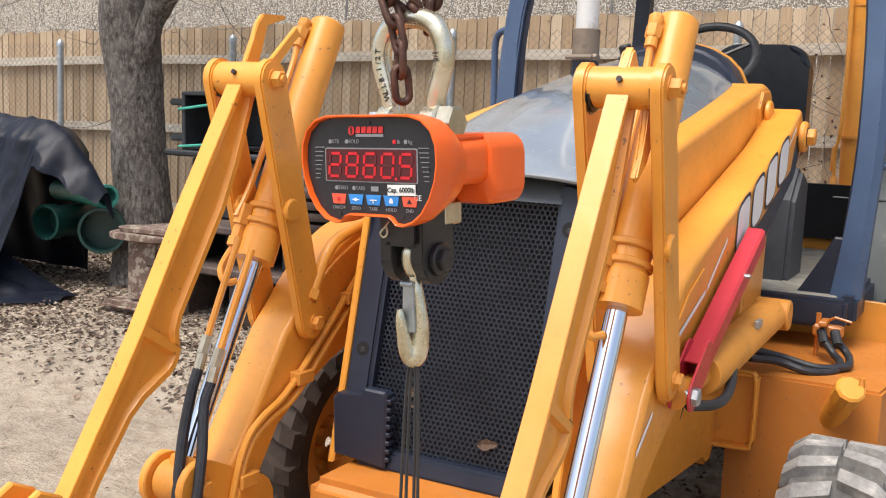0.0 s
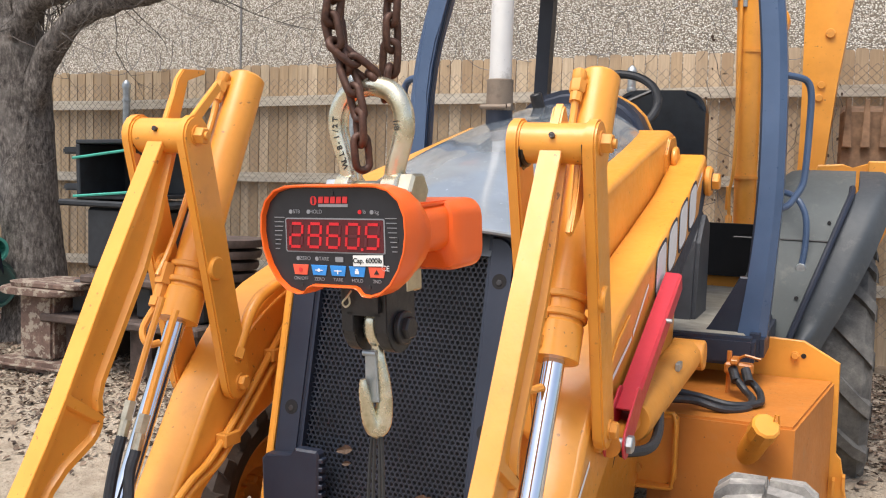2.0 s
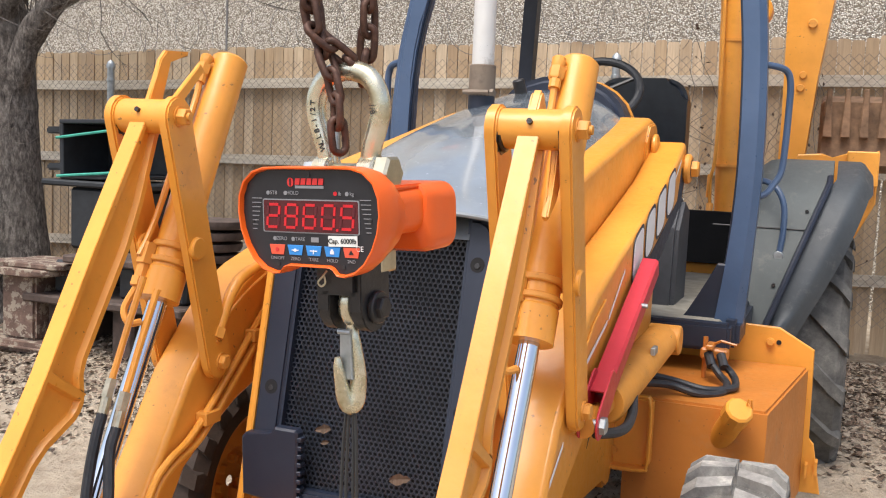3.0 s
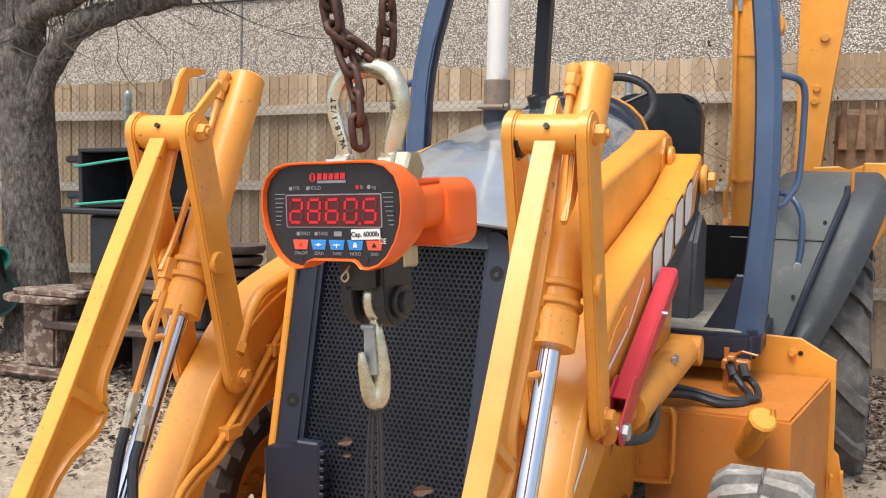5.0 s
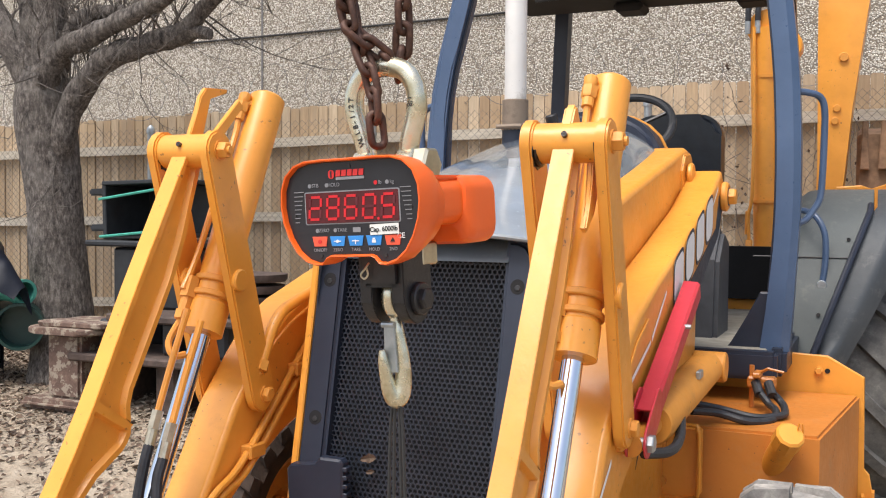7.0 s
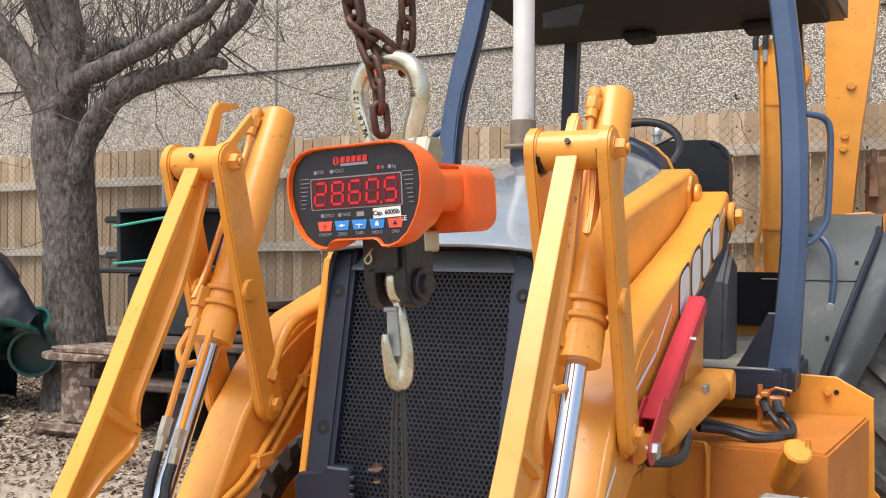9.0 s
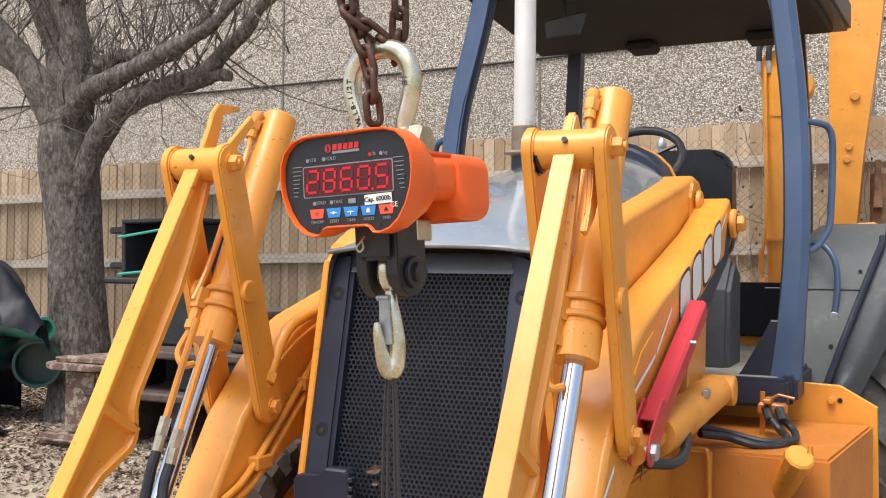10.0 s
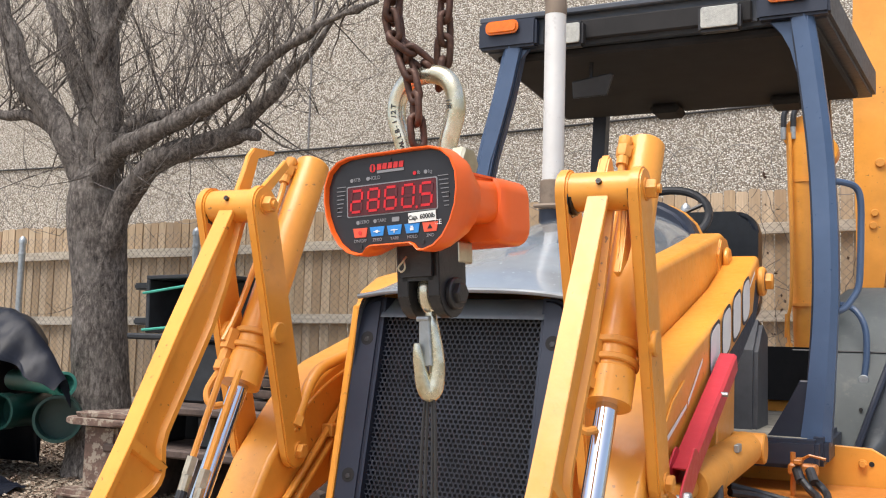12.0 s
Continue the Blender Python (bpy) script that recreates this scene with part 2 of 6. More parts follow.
def earth():
    """Pale, trodden dirt with gravel and damp patches."""
    m, nt, b = nodes_of("sandy_dirt")
    v = coords(nt)
    big = tex_noise(nt, v, 1.1, 6, 0.6)
    grit = tex_noise(nt, v, 48, 6, 0.75)
    mid = tex_noise(nt, v, 7, 6, 0.7)
    col = ramp(nt, mid, [(0.3, (0.30, 0.235, 0.165)), (0.55, (0.46, 0.38, 0.285)), (0.8, (0.56, 0.48, 0.38))])
    col = blend(nt, remap(nt, big, 0.5, 0.72, 0, 0.6), col, (0.30, 0.245, 0.185))
    col = blend(nt, remap(nt, grit, 0.55, 0.8, 0, 0.6), col, (0.20, 0.155, 0.11))
    nt.links.new(col, b.inputs["Base Color"])
    b.inputs["Roughness"].default_value = 0.95
    add = nt.nodes.new("ShaderNodeMath")
    nt.links.new(grit, add.inputs[0])
    nt.links.new(remap(nt, mid, 0.3, 0.7, 0, 2.5), add.inputs[1])
    bump(nt, b, add.outputs[0], 0.7, 0.03)
    return m


def litter():
    m, nt, b = nodes_of("leaf_and_chip_litter")
    g = nt.nodes.new("ShaderNodeNewGeometry")
    nt.links.new(ramp(nt, g.outputs["Random Per Island"], [(0.0, (0.05, 0.033, 0.024)), (0.4, (0.13, 0.088, 0.06)), (0.75, (0.24, 0.175, 0.125)), (1.0, (0.42, 0.35, 0.27))]), b.inputs["Base Color"])
    b.inputs["Roughness"].default_value = 0.9
    return m


def rusty_paint():
    m, nt, b = nodes_of("peeling_rusty_steel")
    v = coords(nt)
    n = tex_noise(nt, v, 14, 7, 0.7)
    p = tex_noise(nt, v, 15, 6, 0.7)
    col = ramp(nt, n, [(0.3, (0.075, 0.045, 0.034)), (0.6, (0.16, 0.10, 0.075)), (0.8, (0.27, 0.19, 0.14))])
    col = blend(nt, remap(nt, p, 0.50, 0.55, 0, 0.8), col, (0.34, 0.29, 0.225))
    nt.links.new(col, b.inputs["Base Color"])
    b.inputs["Roughness"].default_value = 0.8
    bump(nt, b, n, 0.4, 0.008)
    return m


CHAIN, SHACKLE, RUBBER, AGGREGATE, CEDAR, RAIL = rust_chain(), shackle_zinc(), rubber(), aggregate(), cedar(), rail_wood()
LUG = rubber(2.6, "dust_caked_lug_rubber")
BUCKET = plain("rust_brown_bucket_steel", (0.21, 0.125, 0.072), 0.8, 0.0, 0.5, 9, 0.5)
RUST_DARK = plain("dark_rusty_steel", (0.075, 0.052, 0.042), 0.8, 0.0, 0.5, 12, 0.5)
# brown tyre rubber darkened to hold the shadow on the left front wheel
SHADED_RUBBER = plain("shaded_brown_rubber", (0.040, 0.027, 0.020), 0.8, 0.0, 0.5, 14, 0.4)
BARK, EARTH, LITTER, RUSTY = bark(), earth(), litter(), rusty_paint()

# ---- mesh helpers ----
def mesh_of(name, bm, mat, smooth=35.0):
    me = bpy.data.meshes.new(name)
    bmesh.ops.recalc_face_normals(bm, faces=bm.faces)
    if smooth:
        lim = radians(smooth)
        for f in bm.faces:
            f.smooth = True
        for e in bm.edges:
            if len(e.link_faces) != 2 or e.calc_face_angle(0.0) > lim:
                e.smooth = False
    bm.to_mesh(me)
    bm.free()
    for m in (mat if isinstance(mat, (list, tuple)) else [mat]):
        me.materials.append(m)
    return me


def thing(name, at, label, category, group="", kind=""):
    ob = new(name)
    ob.empty_display_size = 0.05
    ob.location = at
    return tagged(ob, label, category, group, kind)


def part(name, bm, mat, parent, label="", smooth=35.0, kind=""):
    """One mesh under a thing (an Empty without turn) or under a part; the mesh is given in world metres."""
    ob = new(name, mesh_of(name, bm, mat, smooth) if isinstance(bm, bmesh.types.BMesh) else bm)
    ob.parent = parent
    if parent is not None and parent.type == "EMPTY":
        ob.location = -parent.location
    if 20 < smooth < 50 and 8 <= len(ob.data.polygons) < 4000:
        wnm = ob.modifiers.new("even_normals", "WEIGHTED_NORMAL")
        wnm.keep_sharp = True
    return tagged(ob, label, kind=kind)


def solo(name, bm, mat, label, category, group="", kind="", smooth=35.0):
    return tagged(new(name, mesh_of(name, bm, mat, smooth)), label, category, group, kind)


def add_box(bm, lo, hi, m=None, bevel=0.0, seg=1):
    r = bmesh.ops.create_cube(bm, size=1.0)
    vs = r["verts"]
    lo, hi = Vector(lo), Vector(hi)
    c, s = (lo + hi) / 2, hi - lo
    for v in vs:
        v.co = Vector((v.co.x * s.x, v.co.y * s.y, v.co.z * s.z)) + c
    if bevel:
        es = list({e for v in vs for e in v.link_edges})
        r = bmesh.ops.bevel(bm, geom=es, offset=bevel, segments=seg, affect="EDGES", clamp_overlap=True)
        vs = list({v for f in r["faces"] for v in f.verts} | {v for v in vs if v.is_valid})
    if m is not None:
        bmesh.ops.transform(bm, matrix=m, verts=vs)
    return bm


def box(lo, hi, m=None, bevel=0.0, seg=1):
    return add_box(bmesh.new(), lo, hi, m, bevel, seg)


def frame_between(p0, p1, up=(0, 0, 1)):
    """Turn and place: local z runs from p0 to p1, local x stays as level as can be."""
    p0, p1 = Vector(p0), Vector(p1)
    z = (p1 - p0).normalized()
    u = Vector(up)
    if abs(z.dot(u)) > 0.99:
        u = Vector((0, 1, 0))
    x = u.cross(z).normalized()
    y = z.cross(x)
    m = Matrix((x, y, z)).transposed().to_4x4()
    m.translation = p0
    return m


def add_lathe(bm, prof, m=None, seg=20, close=True):
    """Turns (radius, height) pairs round local z."""
    rings = []
    for r, h in prof:
        rings.append([bm.verts.new((r * math.cos(2 * math.pi * k / seg), r * math.sin(2 * math.pi * k / seg), h)) for k in range(seg)])
    for a, b in zip(rings, rings[1:]):
        for k in range(seg):
            bm.faces.new((a[k], a[(k + 1) % seg], b[(k + 1) % seg], b[k]))
    if close:
        bm.faces.new(rings[0][::-1])
        bm.faces.new(rings[-1])
    if m is not None:
        bmesh.ops.transform(bm, matrix=m, verts=[v for r in rings for v in r])
    return bm


def add_rod(bm, p0, p1, r, seg=16, r1=None, bev=0.0):
    L = (Vector(p1) - Vector(p0)).length
    r1 = r if r1 is None else r1
    prof = [(r - bev, 0), (r, bev), (r1, L - bev), (r1 - bev, L)] if bev else [(r, 0), (r1, L)]
    return add_lathe(bm, prof, frame_between(p0, p1), seg)


def rod(p0, p1, r, seg=16, r1=None, bev=0.0):
    return add_rod(bmesh.new(), p0, p1, r, seg, r1, bev)


def smooth_path(pts, n=6):
    """Catmull-Rom points through pts."""
    P = [Vector(p) for p in pts]
    P = [P[0] * 2 - P[1], *P, P[-1] * 2 - P[-2]]
    out = []
    for a, b, c, d in zip(P, P[1:], P[2:], P[3:]):
        for k in range(n):
            t = k / n
            out.append(0.5 * ((2 * b) + (c - a) * t + (2 * a - 5 * b + 4 * c - d) * t * t + (3 * b - a - 3 * c + d) * t ** 3))
    out.append(P[-2])
    return out


def add_tube(bm, pts, radius, seg=10, cap=True):
    """A round tube along points; radius: a number or one for each point."""
    pts = [Vector(p) for p in pts]
    n = len(pts)
    rad = radius if isinstance(radius, (list, tuple)) else [radius] * n
    t0 = (pts[1] - pts[0]).normalized()
    u = t0.orthogonal().normalized()
    rings = []
    for i, p in enumerate(pts):
        t = (pts[min(i + 1, n - 1)] - pts[max(i - 1, 0)]).normalized()
        u = (u - t * u.dot(t)).normalized()
        w = t.cross(u)
        rings.append([bm.verts.new(p + (u * math.cos(2 * math.pi * k / seg) + w * math.sin(2 * math.pi * k / seg)) * rad[i]) for k in range(seg)])
    for a, b in zip(rings, rings[1:]):
        for k in range(seg):
            bm.faces.new((a[k], a[(k + 1) % seg], b[(k + 1) % seg], b[k]))
    if cap:
        bm.faces.new(rings[0][::-1])
        bm.faces.new(rings[-1])
    return bm


def tube(pts, radius, seg=10, n=6):
    return add_tube(bmesh.new(), smooth_path(pts, n) if n else pts, radius, seg)


def add_prism(bm, outline, lo, hi, axis="x", bevel=0.0, m=None, seg=1):
    """A flat outline, two coordinates a point, drawn out along an axis from lo to hi."""
    def put(a, b, h):
        return {"x": (h, a, b), "y": (a, h, b), "z": (a, b, h)}[axis]
    v0 = [bm.verts.new(put(a, b, lo)) for a, b in outline]
    v1 = [bm.verts.new(put(a, b, hi)) for a, b in outline]
    n = len(outline)
    fs = [bm.faces.new(v0), bm.faces.new(v1[::-1])]
    for k in range(n):
        fs.append(bm.faces.new((v0[(k + 1) % n], v0[k], v1[k], v1[(k + 1) % n])))
    vs = v0 + v1
    if bevel:
        rim = list({e for f in fs[:2] for e in f.edges})
        r = bmesh.ops.bevel(bm, geom=rim, offset=bevel, segments=seg, affect="EDGES", clamp_overlap=True)
        vs = list({v for f in r["faces"] for v in f.verts} | {v for v in vs if v.is_valid})
    if m is not None:
        bmesh.ops.transform(bm, matrix=m, verts=vs)
    return bm


def prism(outline, lo, hi, axis="x", bevel=0.0, m=None, seg=1):
    return add_prism(bmesh.new(), outline, lo, hi, axis, bevel, m, seg)


def soft_prism(outline, lo, hi, r, seg=5):
    """An outline of (y, z) points drawn out along x, its long edges rounded with radius r."""
    P = [Vector(p) for p in outline]
    area = sum(a.x * b.y - b.x * a.y for a, b in zip(P, P[1:] + P[:1]))
    if area < 0:
        P = P[::-1]
    n = len(P)
    inward = []
    for k in range(n):
        e0 = (P[k] - P[k - 1]).normalized()
        e1 = (P[(k + 1) % n] - P[k]).normalized()
        n0, n1 = Vector((-e0.y, e0.x)), Vector((-e1.y, e1.x))
        b = (n0 + n1).normalized()
        inward.append(b / max(0.5, b.dot(n1)))
    bm = bmesh.new()
    rings = []
    steps = [math.pi / 2 * k / seg for k in range(seg + 1)]
    for side, order in ((lo, steps), (hi, steps[::-1])):
        for t in order:
            d = r * (1 - math.sin(t))
            x = side + (r if side is lo else -r) * (1 - math.cos(t))
            rings.append([bm.verts.new((x, p.x + q.x * d, p.y + q.y * d)) for p, q in zip(P, inward)])
    for a, b in zip(rings, rings[1:]):
        for k in range(n):
            bm.faces.new((a[k], a[(k + 1) % n], b[(k + 1) % n], b[k]))
    bm.faces.new(rings[0][::-1])
    bm.faces.new(rings[-1])
    bmesh.ops.recalc_face_normals(bm, faces=bm.faces)
    return bm


def capsule(p, q, rp, rq, n=8):
    """Outline round two circles: (a, b) centres, with their radii."""
    p, q = Vector(p), Vector(q)
    d = math.atan2(q.y - p.y, q.x - p.x)
    out = [(p.x + rp * math.cos(d + math.pi / 2 + math.pi * k / n), p.y + rp * math.sin(d + math.pi / 2 + math.pi * k / n)) for k in range(n + 1)]
    out += [(q.x + rq * math.cos(d - math.pi / 2 + math.pi * k / n), q.y + rq * math.sin(d - math.pi / 2 + math.pi * k / n)) for k in range(n + 1)]
    return out


def rounded(w, h, r, n=5, cx=0.0, cy=0.0):
    out = []
    for sx, sy, a in ((1, 1, 0), (-1, 1, 90), (-1, -1, 180), (1, -1, 270)):
        for k in range(n + 1):
            t = radians(a + 90 * k / n)
            out.append((cx + sx * (w / 2 - r) + r * math.cos(t), cy + sy * (h / 2 - r) + r * math.sin(t)))
    return out


def add_nut(bm, p, way, r, h):
    p, way = Vector(p), Vector(way).normalized()
    return add_lathe(bm, [(r, 0), (r, h * 0.8), (r * 0.85, h)], frame_between(p, p + way), 6)


def text_mesh(body, size, mat, m, parent, name="lettering", bold=0.0):
    """Lettering as a mesh, laid on a surface by m."""
    cu = bpy.data.curves.new(name, "FONT")
    cu.body, cu.size, cu.align_x, cu.align_y, cu.extrude, cu.offset = body, size, "CENTER", "CENTER", 0.0002, bold
    tmp = new(name, cu)
    dg = bpy.context.evaluated_depsgraph_get()
    me = bpy.data.meshes.new_from_object(tmp.evaluated_get(dg))
    bpy.data.objects.remove(tmp)
    me.transform(m)
    me.materials.clear()
    me.materials.append(mat)
    ob = new(name, me)
    ob.parent = parent
    if parent.type == "EMPTY":
        ob.location = -parent.location
    return ob

# ---- the setting ----
def soft_step(a, b, t):
    t = max(0.0, min(1.0, (t - a) / (b - a)))
    return t * t * (3 - 2 * t)


def ground_z(x, y):
    h = -0.18 + 0.28 * soft_step(1.0, 4.0, y)
    h += 0.025 * noise.noise((x * 0.9, y * 0.9, 0.3)) + 0.010 * noise.noise((x * 3.1, y * 3.1, 5.0))
    return h


def fence_y(x):
    return 5.60 + 0.055 * (x - 0.17)


def fence_top(x):
    return 2.44 + 0.024 * (x - 0.2)


def build_ground():
    bm = bmesh.new()
    xs = [-400, -120, -40, -20] + [-12 + 0.25 * k for k in range(73)] + [12, 40, 120, 400]
    ys = [-400, -120, -40, -12] + [-4 + 0.25 * k for k in range(57)] + [30, 120, 400]
    grid = [[bm.verts.new((x, y, ground_z(x, y))) for x in xs] for y in ys]
    for j in range(len(ys) - 1):
        for i in range(len(xs) - 1):
            bm.faces.new((grid[j][i], grid[j][i + 1], grid[j + 1][i + 1], grid[j + 1][i]))
    solo("ground", bm, EARTH, "pale trodden sandy dirt yard with fine gravel", "ground", kind="structure", smooth=80)


build_ground()


def build_litter():
    """Leaves, bark chips and gravel that lie thick under the tree and along the fence."""
    rnd = random.Random(4)
    verts, faces = [], []
    made = 0
    while made < 62000:
        x, y = rnd.uniform(-9.5, 4.5), rnd.uniform(0.6, 5.6)
        edge = 2.38 + 0.35 * noise.noise((x * 0.8, 2.0, 0.0)) + (0.9 if x > 0.8 else 0.0) - (0.5 if x < -4.4 else 0)
        if rnd.random() > soft_step(edge - 0.9, edge + 0.5, y) ** 1.5 + 0.003:
            continue
        s = rnd.uniform(0.007, 0.028)
        z = ground_z(x, y) + rnd.uniform(0.002, 0.022)
        m = pose(x, y, z, rnd.uniform(-35, 35), rnd.uniform(-35, 35), rnd.uniform(0, 360))
        k = len(verts)
        a = rnd.uniform(0.35, 0.9)
        for p in ((-s, 0, 0), (0, -s * a, s * 0.25), (s, 0, 0), (0, s * a, s * 0.2)):
            verts.append((m @ Vector(p))[:])
        faces.append((k, k + 1, k + 2, k + 3))
        made += 1
    me = bpy.data.meshes.new("leaf_litter")
    me.from_pydata(verts, [], faces)
    me.materials.append(LITTER)
    tagged(new("leaf_litter", me), "brown leaf litter, bark chips and gravel on dirt", "leaf litter", kind="stuff")


build_litter()

wall = thing("wall_north", (-2, 8.5, 0), "tall building wall of exposed pebble aggregate concrete", "wall", kind="structure")
part("wall_panel", box((-22, 8.5, -0.3), (16, 8.8, 9)), AGGREGATE, wall, smooth=0)
WALL_JOINTS = (-9.6, -6.1, -2.6, 0.9, 4.4)
for jx in WALL_JOINTS:
    part("panel_joint", box((jx - 0.012, 8.488, 0), (jx + 0.012, 8.4985, 9)), WIRE, wall, "thin grey sealed joint", smooth=0)


def build_fence():
    f = thing("wooden_fence", (-3, fence_y(-3), 0), "weathered cedar board fence with two pale rails", "fence", kind="structure")
    for k, drop in ((0, 0.31), (1, 0.97), (2, 1.75)):
        x0, x1 = -11.0, 5.0
        bm = bmesh.new()
        n = 14
        rings = []
        for i in range(n + 1):
            x = x0 + (x1 - x0) * i / n
            y = fence_y(x) - 0.052
            z = fence_top(x) - drop + 0.008 * math.sin(i * 2.1 + k)
            rings.append([bm.verts.new(p) for p in ((x, y - 0.02, z - 0.042), (x, y + 0.02, z - 0.042), (x, y + 0.02, z + 0.042), (x, y - 0.02, z + 0.042))])
        for a, b in zip(rings, rings[1:]):
            for q in range(4):
                bm.faces.new((a[q], a[(q + 1) % 4], b[(q + 1) % 4], b[q]))
        bm.faces.new(rings[0])
        bm.faces.new(rings[-1][::-1])
        part("rail", bm, RAIL, f, "pale sawn timber rail", smooth=20)
    rnd = random.Random(11)
    meshes = []
    for k in range(6):
        w = 0.0445 + rnd.uniform(-0.002, 0.001)
        c = 0.012
        h0, h1 = rnd.uniform(-0.006, 0.006), rnd.uniform(-0.006, 0.006)
        out = [(-w, -2.3), (w, -2.3), (w, -c + h0), (w - c, h0), (-w + c, h1), (-w, -c + h1)]
        meshes.append(mesh_of("board", prism(out, -0.009, 0.009, "y"), CEDAR, 0))
    x = -11.0
    while x < 5.0:
        ob = new("board", rnd.choice(meshes))
        ob.parent = f
        ob.location = Vector((x, fence_y(x) + rnd.uniform(-0.004, 0.004), fence_top(x) + rnd.uniform(-0.016, 0.012))) - f.location
        ob.rotation_euler = (rnd.uniform(-0.006, 0.006), rnd.uniform(-0.007, 0.007), rnd.uniform(-0.02, 0.02))
        x += 0.0925 + rnd.uniform(-0.001, 0.002)


build_fence()


def build_chain_link():
    f = thing("chain_link_fence", (-3, fence_y(-3) - 0.25, 0), "galvanised chain-link fence in front of the cedar boards", "fence", kind="structure")
    p = 0.066
    verts, faces = [], []

    def strand(pts, r):
        base = len(verts)
        for x, y, z in pts:
            verts.extend([(x, y - r, z), (x - r * 0.87, y + r * 0.5, z), (x + r * 0.87, y + r * 0.5, z)])
        for i in range(len(pts) - 1):
            a, b = base + 3 * i, base + 3 * i + 3
            for k in range(3):
                faces.append((a + k, a + (k + 1) % 3, b + (k + 1) % 3, b + k))
    x = -9.5
    n = 0
    while x < 4.5:
        pts = []
        top = fence_top(x) - 0.13
        rows = int(2.0 / (p * 0.5))
        for i in range(rows):
            side = i % 2
            xx = x + (p / 2) * side
            pts.append((xx, fence_y(xx) - 0.16 + (0.004 if side else -0.004), top - i * p * 0.5))
        strand(pts, 0.0022)
        pts2 = [(x + p / 2 + p / 2 * ((i + 1) % 2) if i % 2 == 0 else x + p / 2, fence_y(x) - 0.157, z) for i, (_, _, z) in enumerate(pts)]
        strand(pts2, 0.0022)
        x += p
        n += 1
    me = bpy.data.meshes.new("wire_mesh")
    me.from_pydata(verts, [], faces)
    me.materials.append(WIRE)
    part("wire_mesh", me, None, f, "woven galvanised diamond wire", kind="stuff")
    for px in (-7.17, -5.02, -2.79, -0.5, 1.75, 4.0):
        y = fence_y(px) - 0.22
        bm = rod((px, y, ground_z(px, y) - 0.05), (px, y, fence_top(px) - 0.17), 0.032, 14)
        add_lathe(bm, [(0.040, 0), (0.040, 0.03), (0.030, 0.055), (0.008, 0.075)], Matrix.Translation((px, y, fence_top(px) - 0.18)), 14)
        for dz in (0.30, 0.95, 1.6):
            add_lathe(bm, [(0.036, 0), (0.038, 0.004), (0.038, 0.026), (0.036, 0.03)], Matrix.Translation((px, y, fence_top(px) - dz)), 14)
        part("post", bm, GALV, f, "galvanised round post with cap")


build_chain_link()


def build_razor_wire():
    rnd = random.Random(2)
    bm = bmesh.new()
    x = -10.0
    while x < 4.5:
        r = rnd.uniform(0.19, 0.25)
        c = Vector((x, fence_y(x) + 0.05 + rnd.uniform(-0.05, 0.05), fence_top(x) + 0.17 + rnd.uniform(-0.03, 0.05)))
        m = Matrix.Translation(c) @ pose(0, 0, 0, 90 + rnd.uniform(-14, 14), 0, rnd.uniform(-30, 30))
        pts = [m @ Vector((r * math.cos(2 * math.pi * k / 26), r * math.sin(2 * math.pi * k / 26), 0.10 * k / 26)) for k in range(27)]
        add_tube(bm, pts, 0.0027, 4, False)
        for k in range(0, 26, 3):
            t = (pts[k + 1] - pts[k]).normalized()
            u = Vector((rnd.uniform(-1, 1), rnd.uniform(-1, 1), rnd.uniform(-1, 1))).cross(t).normalized()
            add_tube(bm, [pts[k] - u * 0.016, pts[k] + u * 0.016], 0.0022, 3, False)
        x += rnd.uniform(0.26, 0.40)
    solo("razor_wire", bm, RAZOR, "loops of razor wire along the top of the fence", "razor wire", kind="stuff", smooth=0)


build_razor_wire()

bm = tube([(-14, 8.484, 3.66), (-8.2, 8.484, 3.62), (-3.75, 8.484, 3.68), (-2.2, 8.484, 3.72), (3.1, 8.484, 3.90), (9.2, 8.484, 4.16)], 0.013, 6, 5)
solo("overhead_cable", bm, CABLE, "thin dark cable clipped along the building wall", "cable")

# ---- the backhoe loader ----
XC = -0.04
machine = thing("backhoe_loader", (XC, 1.6, -0.1), "yellow backhoe loader with dark blue canopy, parked with its bucket off", "backhoe")


def mirror_x(pts, cx):
    return [(2 * cx - x, y, z) for x, y, z in pts]


def smear(c, r, h, seed):
    """A thin uneven patch on a plane facing x."""
    pts = []
    for k in range(22):
        t = 2 * math.pi * k / 22
        q = r * (1 + 0.32 * noise.noise(Vector((math.cos(t) * 2.3, math.sin(t) * 2.3, seed))))
        pts.append((c[1] + q * math.cos(t), c[2] + q * math.sin(t)))
    return prism(pts, c[0] - h, c[0] + h, "x")


